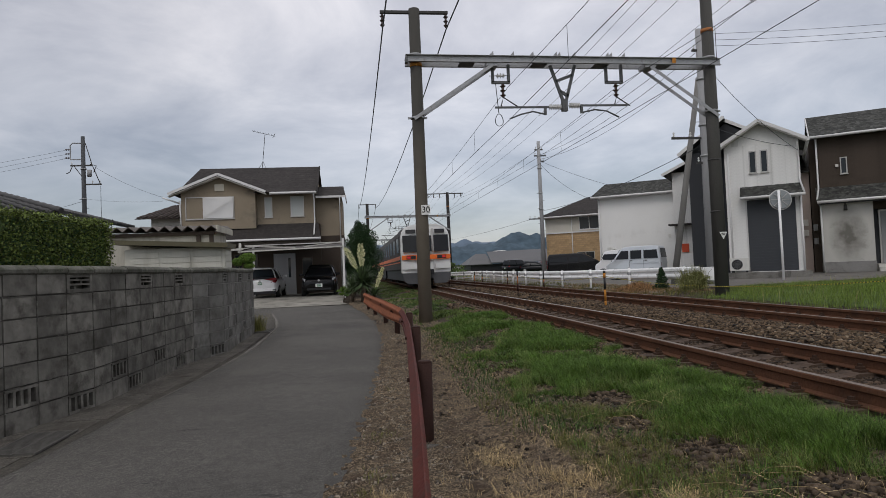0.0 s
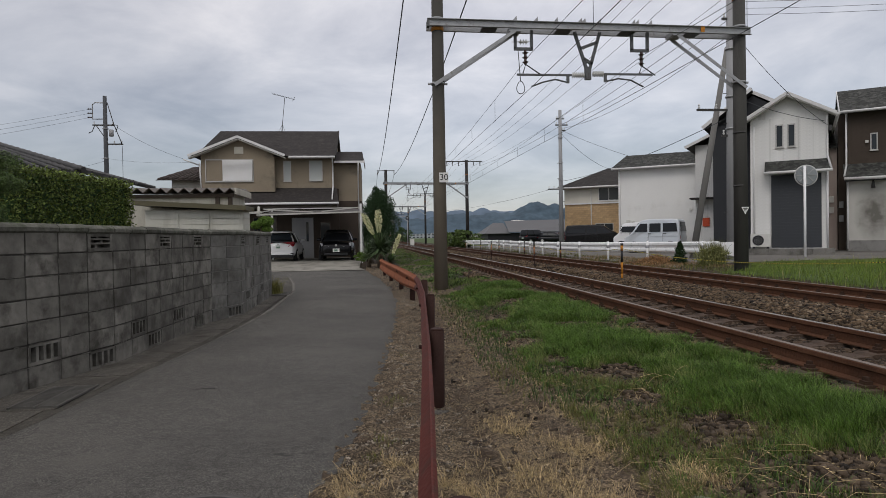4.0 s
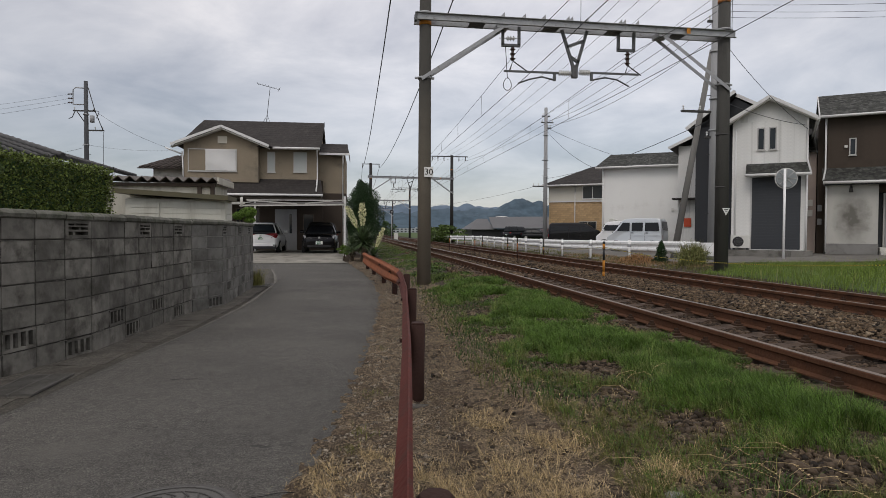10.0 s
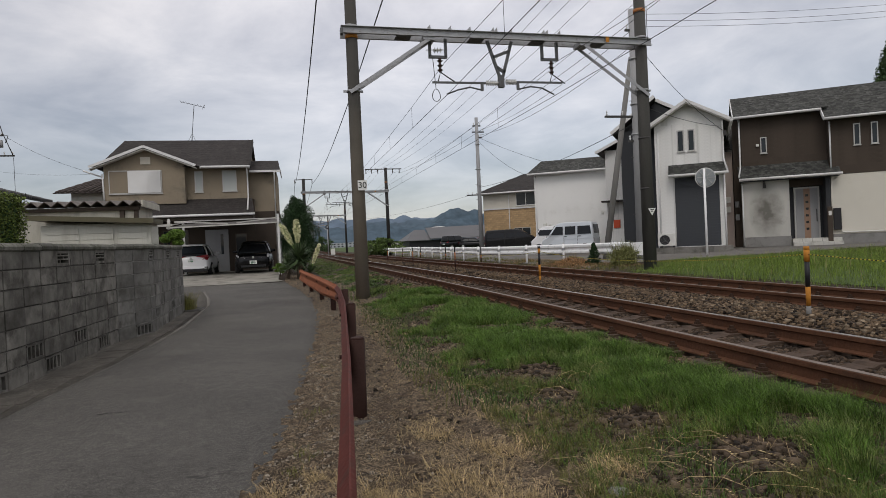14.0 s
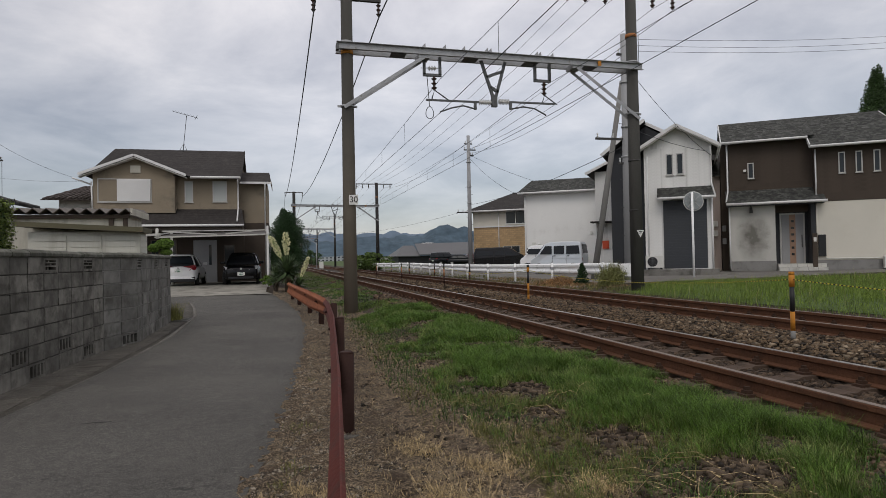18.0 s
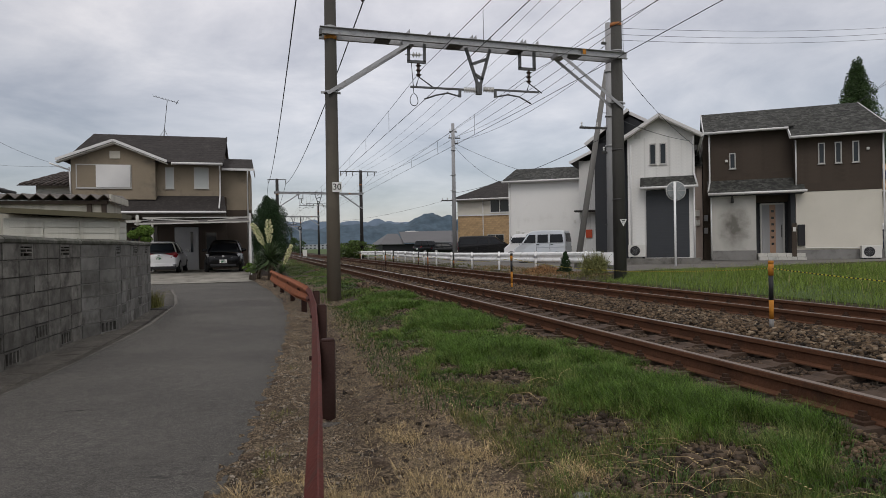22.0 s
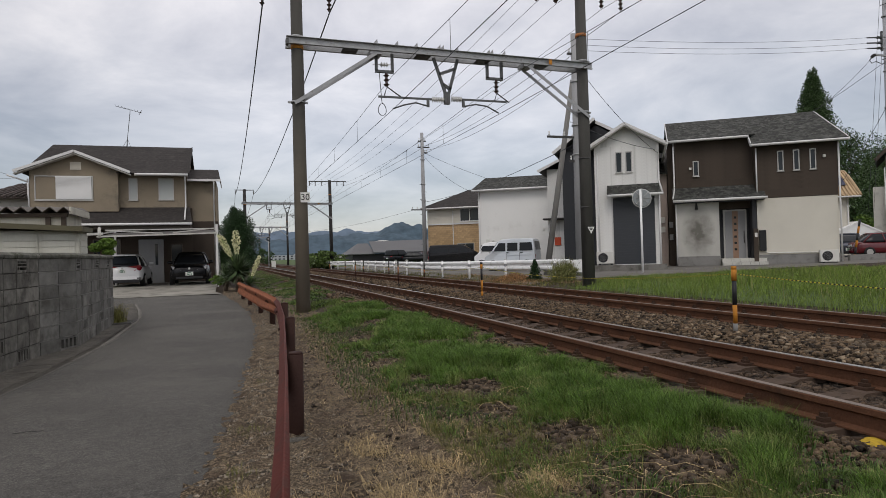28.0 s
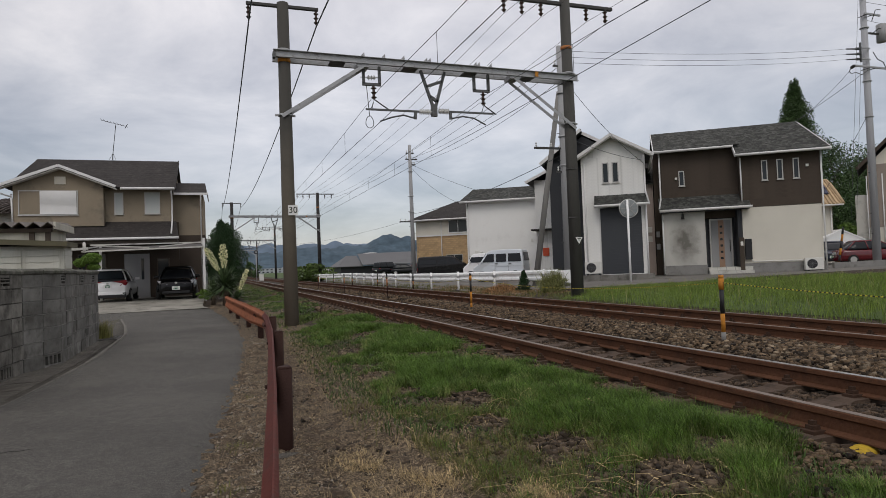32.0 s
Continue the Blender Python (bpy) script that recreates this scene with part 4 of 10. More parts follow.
def make_portal(lead):
    g = thing("catenary_gantry", pose(0, LY, 0), "steel beam gantry on two weathered concrete masts over both tracks", "catenary gantry", "catenary gantries")
    bm = B()
    rod(bm, (XL, 0, -0.35), (XL + 0.02, 0, 8.42), 0.185, 0.150, n=20)
    ml = part("mast", bm, MASTCON if lead else MASTBLACK, g, "stained round concrete mast")
    bm = B()
    rod(bm, (XR - 0.02, 0, -0.1), (XR - 0.04, 0, 9.42), 0.195, 0.155, n=20)
    mr = part("mast", bm, MASTDARK if lead else MASTBLACK, g, "dark stained round concrete mast")
    for m_, x, z, mt in ((ml, XL + 0.015, 6.82, YELLOW), (mr, XR - 0.05, 7.85, ORANGE_BAND)):
        bm = B()
        rod(bm, (x, 0, z), (x, 0, z + 0.10), 0.165 if m_ is ml else 0.172, n=20)
        part("band", bm, mt, m_, "painted marker band")
    for m_, x, zs in ((ml, XL, (5.40, 6.98, 7.12)), (mr, XR - 0.04, (5.52, 6.94, 7.08, 4.1, 2.6))):
        for z in zs:
            bm = B()
            rod(bm, (x, 0, z), (x, 0, z + 0.05), 0.182, n=20)
            if z > 5:
                box(bm, (x - 0.26, -0.03, z), (x + 0.26, 0.03, z + 0.05))
            part("clamp", bm, GALV if z > 5 else IRON, m_)
    # main beam: two channels with flanges, falling a little to the far side
    x0, x1 = XL - 0.27, XR + 0.19

    def fall(x):
        return ZBEAM - 0.035 - 0.009 * (x - 1.5)

    for yy in (0.19, -0.19):
        s = 1 if yy > 0 else -1
        outline = [(0, -0.085), (s * 0.07, -0.085), (s * 0.07, -0.097), (-s * 0.012, -0.097), (-s * 0.012, 0.097), (s * 0.07, 0.097), (s * 0.07, 0.085), (0, 0.085)]
        bm = B()
        ends = [[bm.verts.new((x, yy + dy, fall(x) + dz)) for dy, dz in outline] for x in (x0, x1)]
        for i in range(8):
            bm.faces.new((ends[0][i], ends[0][(i + 1) % 8], ends[1][(i + 1) % 8], ends[1][i]))
        bm.faces.new(ends[0][::-1])
        bm.faces.new(ends[1])
        beam_ob = part("beam", bm, GALV, g, "grey galvanised channel beam")
    for x in (2.9, 4.95, 6.75, 8.6):
        bm = B()
        box(bm, (x, -0.19, fall(x) - 0.115), (x + 0.42, 0.19, fall(x) - 0.10))
        part("tie_plate", bm, STEELDARK, beam_ob, "dark steel tie plate")
    for x in (3.72, 4.30, 4.85, 5.52, 5.62, 6.05, 7.02, 7.12, 7.50):
        bm = B()
        prism(bm, [(x, fall(x) + 0.09), (x + 0.13, fall(x) + 0.09), (x + 0.12, fall(x) + 0.22)], "y", -0.235, -0.215)
        part("spike", bm, GALV, beam_ob)
    bm = B()
    box(bm, (x0 - 0.02, -0.28, fall(x0) - 0.13), (x0 + 0.05, -0.10, fall(x0) + 0.02))
    part("end_cap", bm, STEELDARK, beam_ob)
    bm = B()
    box(bm, (9.02, -0.262, fall(9.0) - 0.075), (9.13, -0.258, fall(9.0) + 0.075))
    part("label_plate", bm, YELLOW, beam_ob, "faded yellow label plate")
    for sx, xm, xb, zb in ((1, XL, 3.80, ZBEAM - 0.22), (-1, XR - 0.04, 8.38, ZBEAM - 0.25)):
        for yy in (-0.21, 0.21):
            bm = B()
            beam(bm, (xm - sx * 0.10, yy, 5.36), (xb, yy, zb), 0.012, 0.09)
            beam(bm, (xm - sx * 0.10, yy + 0.035, 5.40), (xb, yy + 0.035, zb + 0.04), 0.07, 0.012)
            part("brace", bm, GALV, g)
        bm = B()
        box(bm, (xb - 0.16, -0.22, zb - 0.02), (xb + 0.16, 0.22, zb + 0.10))
        part("gusset", bm, GALV, g)
    # hangers and steady arms for the contact wires
    for cx in (4.07, 7.36):
        bm = B()
        for dx in (-0.225, 0.225):
            box(bm, (cx + dx - 0.035, -0.04, 6.40), (cx + dx + 0.035, 0.04, ZBEAM - 0.14))
        box(bm, (cx - 0.26, -0.04, 6.36), (cx + 0.26, 0.04, 6.43))
        fr = part("hanger", bm, STEELDARK, g)
        bm = B()
        ribbed(bm, (cx + 0.05, 0, 6.36), (cx + 0.05, 0, 5.98), 0.085, 3)
        part("insulator", bm, PORCBROWN, fr)
        bm = B()
        tube(bm, [(cx - 0.02, 0, 5.74), (cx + 0.06, 0, 5.98), (cx + 0.45, 0, 5.72)], 0.018)
        part("stay", bm, IRON, fr)
    bm = B()
    rod(bm, (3.75, 0, 6.58), (4.35, 0, 6.60), 0.012, n=5)
    ribbed(bm, (3.95, 0, 6.58), (4.18, 0, 6.59), 0.075, 3)
    part("guy_insulator", bm, PORCELAIN, g, "small white strain insulator")
    bm = B()
    tube(bm, [(3.98 + 0.095 * math.sin(a) * (1.15 - 0.25 * math.cos(a)), 0, 5.35 + 0.17 * math.cos(a)) for a in np.arange(0.0, 6.3, 0.35)], 0.010)
    tube(bm, [(3.92, 0, 6.38), (3.98, 0, 5.50)], 0.010)
    part("wire_loop", bm, IRON, g, "hanging wire loop")
    bm = B()
    box(bm, (6.30, -0.025, 5.715), (7.72, 0.025, 5.765))
    box(bm, (6.33, -0.03, 5.52), (6.40, 0.03, 5.74))
    part("steady_arm", bm, STEELDARK, g)
    bm = B()
    box(bm, (3.88, -0.025, 5.675), (5.42, 0.025, 5.725))
    box(bm, (5.27, -0.03, 5.48), (5.34, 0.03, 5.70))
    arm = part("steady_arm", bm, STEELDARK, g)
    for pts_ in ([(5.30, 0, 5.50), (4.95, 0, 5.58), (4.6, 0, 5.50), (4.28, 0, 5.38)], [(6.37, 0, 5.54), (6.75, 0, 5.62), (7.1, 0, 5.58), (7.46, 0, 5.40)]):
        bm = B()
        tube(bm, pts_, 0.022)
        part("pull_off", bm, STEELDARK, arm)
    for x0_, x1_, zi in ((5.42, 5.78, 5.70), (6.0, 6.32, 5.74)):
        bm = B()
        ribbed(bm, (x0_, 0, zi), (x1_, 0, zi), 0.085, 7)
        part("insulator", bm, PORCELAIN, arm, "white ribbed insulator")
    bm = B()
    for a, b in (((5.50, ZBEAM - 0.16), (5.84, 5.86)), ((6.22, ZBEAM - 0.16), (5.92, 5.86)), ((5.64, 6.42), (6.12, 6.60)), ((5.76, 6.15), (6.0, 6.0))):
        beam(bm, (a[0], 0, a[1]), (b[0], 0, b[1]), 0.075, 0.075)
    box(bm, (5.79, -0.06, 5.58), (5.95, 0.06, 5.92))
    part("bracket", bm, STEELDARK, g)
    # cross-arms on top with hanging insulators
    bm = B()
    box(bm, (0.80, -0.05, 8.30), (2.66, 0.05, 8.37))
    al = part("cross_arm", bm, IRON, g)
    for x in (0.86, 2.60):
        bm = B()
        ribbed(bm, (x, 0, 8.28), (x, 0, 7.92), 0.07, 3)
        part("insulator", bm, PORCBROWN, al)
    bm = B()
    box(bm, (8.12, -0.06, 9.24), (12.0, 0.06, 9.33))
    ar = part("cross_arm", bm, IRON, g)
    for x in (8.2, 8.8, 9.45, 11.05, 11.75):
        bm = B()
        ribbed(bm, (x, 0, 9.24), (x, 0, 8.84), 0.08, 3)
        part("insulator", bm, PORCBROWN, ar)
    if lead:
        bm = B()
        box(bm, (XL - 0.02, -0.215, 2.77), (XL + 0.22, -0.20, 3.03))
        sg = part("number_plate", bm, PLATE, ml, "small white plate with the number 30")
        cu = bpy.data.curves.new("digits", "FONT")
        cu.body, cu.size, cu.align_x, cu.align_y, cu.extrude = "30", 0.23, "CENTER", "CENTER", 0.002
        cu.materials.append(INK_BLACK)
        tx = new("digits", cu)
        tx.parent, tx.matrix_basis = sg, pose(XL + 0.10, -0.222, 2.90, 90, 0, 0)
        bm = B()
        prism(bm, [(XR - 0.14, 2.02), (XR + 0.10, 2.02), (XR - 0.02, 1.81)], "y", -0.215, -0.205)
        tri = part("warning_plate", bm, PLATE, mr, "white triangular plate")
        bm = B()
        for z, w in ((1.970, 0.12), (1.925, 0.07)):
            box(bm, (XR - 0.02 - w / 2, -0.222, z), (XR - 0.02 + w / 2, -0.216, z + 0.022))
        part("lettering", bm, INK_BLACK, tri)
    return g


portal = make_portal(True)
second = make_portal(False)
second.matrix_basis = pose(float(bend(66)), 66.0, 0.05)
for k, yy in enumerate((115, 164, 213, 262, 311)):
    copy_thing(second, pose(float(bend(yy)), yy, 0.1))
gantry_at = [(0, -32.2, 0), (0, LY, 0)] + [(float(bend(yy)), yy, 0.08) for yy in (66, 115, 164, 213, 262, 311)]


# ---- overhead wires ----
def span_wire(name, label, ox, oz, sag, r, wander=0.0, material=WIRE, droppers=None):
    bm = B()
    pts = []
    for (ax, ay, az), (bx, by, bz) in zip(gantry_at, gantry_at[1:]):
        for k in range(10):
            f = k / 10
            s = (1 if (round(ay / 49) % 2) else -1) * wander * (1 - 2 * f)
            pts.append((ax + (bx - ax) * f + ox + s, ay + (by - ay) * f, az + (bz - az) * f + oz - sag * 4 * f * (1 - f)))
    tube(bm, pts, r, n=5)
    return tagged(part(name, bm, material), label, "overhead wire", "overhead wires")


for cx in (4.28, 7.46):
    span_wire("contact_wire", "thin dark contact wire hung over a railway track", cx, 5.36, 0.0, 0.0085, 0.0)
    span_wire("messenger_wire", "thin dark messenger wire above the contact wire", cx, 6.28, 0.55, 0.007)
    bm = B()
    for (ax, ay, az), (bx, by, bz) in zip(gantry_at, gantry_at[1:5]):
        for k in range(1, 10):
            f = k / 10
            x, y = ax + (bx - ax) * f + cx, ay + (by - ay) * f
            rod(bm, (x, y, 5.36), (x, y, 6.28 - 0.55 * 4 * f * (1 - f)), 0.006, n=4)
    tagged(part("wire_droppers", bm, WIRE), "thin droppers holding the contact wire", "overhead wire", kind="stuff")
for x, z, s, rr in ((0.86, 7.88, 0.85, 0.019), (2.60, 7.88, 0.8, 0.019), (8.2, 8.80, 0.7, 0.007), (8.8, 8.80, 0.7, 0.007), (9.45, 8.80, 0.75, 0.007), (11.05, 8.80, 0.7, 0.007), (11.75, 8.80, 0.75, 0.010)):
    span_wire("feeder_cable", "black feeder cable on the masts" if rr > 0.02 else "thin feeder wire on the masts", x, z, s, rr)

# ---- the red guard rail beside the lane ----
def guard_rail():
    g = thing("guard_rail", Matrix.Identity(4), "old red-painted steel guard rail, bent and faded at one end", "guard rail")
    line = [(0.14, -4.0), (0.10, -1.0), (0.095, 0.5), (0.12, 1.6), (0.145, 1.93), (0.20, 2.6), (0.30, 3.9), (0.42, 5.65), (0.58, 8.0), (0.69, 10.4), (0.71, 11.6), (0.65, 13.3), (0.53, 16.0), (0.33, 19.5), (0.13, 23.0)]
    pts = []
    for k in range(len(line) - 1):
        for j in range(6):
            f = j / 6
            pts.append((line[k][0] * (1 - f) + line[k + 1][0] * f, line[k][1] * (1 - f) + line[k + 1][1] * f))
    pts.append(line[-1])
    # W-shaped section: depth, height
    sec = [(0.0, 0.33), (0.012, 0.345), (-0.040, 0.385), (-0.040, 0.415), (0.0, 0.455), (0.0, 0.475), (-0.040, 0.515), (-0.040, 0.545), (0.012, 0.60), (0.0, 0.61)]
    half = len([p for p in pts if p[1] < 11.6])
    for lo, hi, mt, lb in ((0, half + 1, REDPAINT, "dark red painted beam"), (half, len(pts), ORANGEPAINT, "bent faded orange end of the beam")):
        bm = B()
        rings = []
        for i in range(lo, hi):
            x, y = pts[i]
            dx, dy = (pts[min(i + 1, len(pts) - 1)][0] - pts[max(i - 1, 0)][0], pts[min(i + 1, len(pts) - 1)][1] - pts[max(i - 1, 0)][1])
            n = math.hypot(dx, dy)
            nx, ny = -dy / n, dx / n
            ring = []
            for off in (0.0, 0.006):
                for d, z in (sec if off == 0 else sec[::-1]):
                    s = d + off
                    drop = 0.0 if y < 12 else -0.04 * min(1, (y - 12) / 8)
                    ring.append(bm.verts.new((x - nx * s, y - ny * s, z + drop - ((0.13 if z < 0.45 else 0.06 if z < 0.48 else 0) * min(1, max(0, (y - 11) / 4))))))
            rings.append(ring)
        k = len(rings[0])
        for a, b in zip(rings, rings[1:]):
            for i in range(k):
                bm.faces.new((a[i], a[(i + 1) % k], b[(i + 1) % k], b[i]))
        bm.faces.new(rings[0])
        bm.faces.new(rings[-1][::-1])
        part("beam", bm, mt, g, lb)
    for i, (y, z) in enumerate(((-1.4, 0.58), (1.70, 0.57), (4.8, 0.60), (7.74, 0.60), (10.35, 0.60), (13.2, 0.55), (16.0, 0.52), (19.2, 0.50), (22.0, 0.48))):
        x = np.interp(y, [p[1] for p in line], [p[0] for p in line]) + 0.07
        bm = B()
        rod(bm, (x, y, -0.3), (x + 0.01, y, z - 0.01), 0.058, n=16)
        rod(bm, (x + 0.01, y, z - 0.012), (x + 0.01, y, z + 0.006), 0.058, 0.044, n=16)
        pp = part("post", bm, POSTBROWN, g, "dark brown painted round post")
        bm = B()
        box(bm, (x - 0.09, y - 0.04, 0.42), (x - 0.05, y + 0.04, 0.52))
        rod(bm, (x - 0.13, y, 0.465), (x - 0.08, y, 0.465), 0.018, n=6)
        part("bracket", bm, POSTBROWN, pp)
    return g


guard_rail()


# ---- yellow and black marker posts with a rope, between the tracks ----
def marker_post(y, x=5.92):
    x = x + float(bend(y))
    z0 = float(hgt(x, y))
    p = thing("marker_post", pose(x, y, z0), "yellow and black striped marker post standing in the ballast" if y < 20 else "dark weathered marker post with a faded orange band", "marker post", "marker posts between the tracks")
    edges = [0.0, 0.13, 0.36, 0.66, 0.80, 0.84] if y < 10 else [0.0, 0.14, 0.42, 0.70, 0.82, 0.88]
    cols = [GREYBASE, YELLOW, PLASTIC_DARK, YELLOW, YELLOW] if y < 10 else [YELLOW, YELLOW, PLASTIC_DARK, YELLOW, PLASTIC_DARK] if y < 20 else [POSTBROWN, POSTBROWN, ORANGE_BAND, PLASTIC_DARK, PLASTIC_DARK]
    for a, b, c in zip(edges, edges[1:], cols):
        bm = B()
        rod(bm, (0, 0, a), (0, 0, b), (0.027 if b < 0.8 else 0.032) * (1 if y < 20 else 0.85), n=12)
        part("band", bm, c, p)
    return p


post_ys = (6.25, 14.6, 22.8, 31.0, 39.2)
for y in post_ys:
    marker_post(y)
rope = thing("rope", Matrix.Identity(4), "yellow and black twisted rope strung between marker posts", "rope")
strands = [B(), B()]
allp = [(-2.0, 0.96)] + [(y, 0.96) for y in post_ys]
for (a, za), (b, zb) in zip(allp, allp[1:]):
    prev = None
    n = 320
    for k in range(n + 1):
        f = k / n
        yy = a + (b - a) * f
        q = (5.92 + float(bend(yy)), yy, za + (zb - za) * f - 0.15 * 4 * f * (1 - f))
        if prev:
            rod(strands[k % 2], prev, q, 0.007, n=4)
        prev = q
for bm, mt, lb in ((strands[0], mat("rope_yellow", (0.55, 0.47, 0.05), 0.8, vary=0.2, scale=20), "yellow turns of the rope"), (strands[1], mat("rope_black", (0.03, 0.03, 0.03), 0.8, vary=0.2, scale=20), "black turns of the rope")):
    tagged(part("strand", bm, mt, rope, lb), kind="stuff")


# ---- houses ----
def window(parent, x, z, w, h, y=0.0, frame_m=FRAME_SILVER, glass=GLASS, bars=0, depth=0.05, name="window"):
    bm = B()
    t = 0.045
    # the frame is one closed ring
    rings = [[bm.verts.new((px, yy, pz)) for px, pz in ((x + i, z + i), (x + w - i, z + i), (x + w - i, z + h - i), (x + i, z + h - i))] for i, yy in ((0, y + 0.02), (0, y - depth), (t, y - depth), (t, y + 0.02))]
    for p, q in zip(rings, rings[1:] + rings[:1]):
        for i in range(4):
            bm.faces.new((p[i], p[(i + 1) % 4], q[(i + 1) % 4], q[i]))
    f = part(name, bm, frame_m, parent)
    for k in range(bars):
        bm = B()
        c = x + w * (k + 1) / (bars + 1)
        box(bm, (c - 0.02, y - depth * 0.8, z + t), (c + 0.02, y + 0.01, z + h - t))
        part("mullion", bm, frame_m, f)
    bm = B()
    box(bm, (x - 0.03, y - depth - 0.02, z - 0.03), (x + w + 0.03, y, z - 0.002))
    part("sill", bm, frame_m, f)
    bm = B()
    box(bm, (x + t, y - 0.012, z + t), (x + w - t, y - 0.004, z + h - t))
    part("pane", bm, glass, f)
    return f


def wall_box(parent, a, b, material, label="", name="wall"):
    bm = B()
    box(bm, a, b, bevel=0.012)
    return part(name, bm, material, parent, label)


def pipe(parent, pts, r=0.04, material=TRIM_WHITE, name="downpipe"):
    bm = B()
    tube(bm, pts, r, n=8)
    return part(name, bm, material, parent)


def slate_rows(parent, c00, c10, c11, c01, material, rows=9, name="roof", label="", cols=0):
    """A roof plane of lapped courses: c00-c10 is the eave, c01-c11 the ridge."""
    c00, c10, c11, c01 = map(Vector, (c00, c10, c11, c01))
    n = (c10 - c00).cross(c01 - c00).normalized()
    n = -n if n.z < 0 else n
    bm = B()
    rungs = []
    for k in range(rows):
        for f, up in ((k / rows, 0.010), ((k + 1) / rows, 0.0065)):
            rungs.append((c00.lerp(c01, f) + n * up, c10.lerp(c11, f) + n * up))
    rungs += [(c01 - n * 0.03, c11 - n * 0.03), (c00 - n * 0.03, c10 - n * 0.03)]
    va, vb = [bm.verts.new(p) for p, _ in rungs], [bm.verts.new(q) for _, q in rungs]
    k = len(rungs)
    for i in range(k):
        bm.faces.new((va[i], va[(i + 1) % k], vb[(i + 1) % k], vb[i]))
    bm.faces.new(va[::-1])
    bm.faces.new(vb)
    return part(name, bm, material, parent, label)


def trim(parent, a, b, w=0.04, h=0.16, material=TRIM_WHITE, name="trim"):
    bm = B()
    beam(bm, a, b, w, h)
    return part(name, bm, material, parent)


def gutter_line(parent, a, b, material=TRIM_WHITE):
    bm = B()
    rod(bm, a, b, 0.06, n=10)
    return part("gutter", bm, material, parent)


def ac_unit(m, label):
    t = thing("air_conditioner", m, label, "air conditioner", "air conditioners")
    bm = B()
    box(bm, (0, 0, 0.08), (0.78, 0.28, 0.64), bevel=0.015)
    body = part("case", bm, PLASTIC_WHITE, t)
    bm = B()
    rod(bm, (0.30, -0.006, 0.36), (0.30, 0.012, 0.36), 0.225, n=28)
    part("fan_opening", bm, PLASTIC_DARK, body, "dark fan opening")
    bm = B()
    for r in (0.075, 0.145, 0.215):
        prev = None
        for k in range(25):
            a = 2 * math.pi * k / 24
            q = (0.30 + r * math.cos(a), -0.012, 0.36 + r * math.sin(a))
            if prev:
                rod(bm, prev, q, 0.005 if r > 0.2 else 0.003, n=4, caps=False)
            prev = q
    for k in range(8):
        a = math.pi * k / 4
        rod(bm, (0.30, -0.012, 0.36), (0.30 + 0.22 * math.cos(a), -0.012, 0.36 + 0.22 * math.sin(a)), 0.003, n=4)
    part("grille", bm, POLEGREY, body)
    for x in (0.08, 0.62):
        bm = B()
        box(bm, (x, 0.0, 0), (x + 0.1, 0.28, 0.08))
        part("foot", bm, PLASTIC_DARK, t)
    return t


def boards(parent, x0, x1, y, z0, z1, pitch, material):
    """Lapped siding boards on a wall that faces -y."""
    k = int((z1 - z0) / pitch)
    bm = B()
    prism(bm, [(0.0, 0.0), (0.0, pitch - 0.003), (-0.0008, pitch - 0.003), (-0.0032, 0.003), (-0.0032, 0.0)], "x", x0, x1)
    first = part("board", bm, material, parent)
    first.location = (0, y, z0)
    for j in range(1, k):
        o = first.copy()
        scene.collection.objects.link(o)
        o.location = (0, y, z0 + j * pitch)


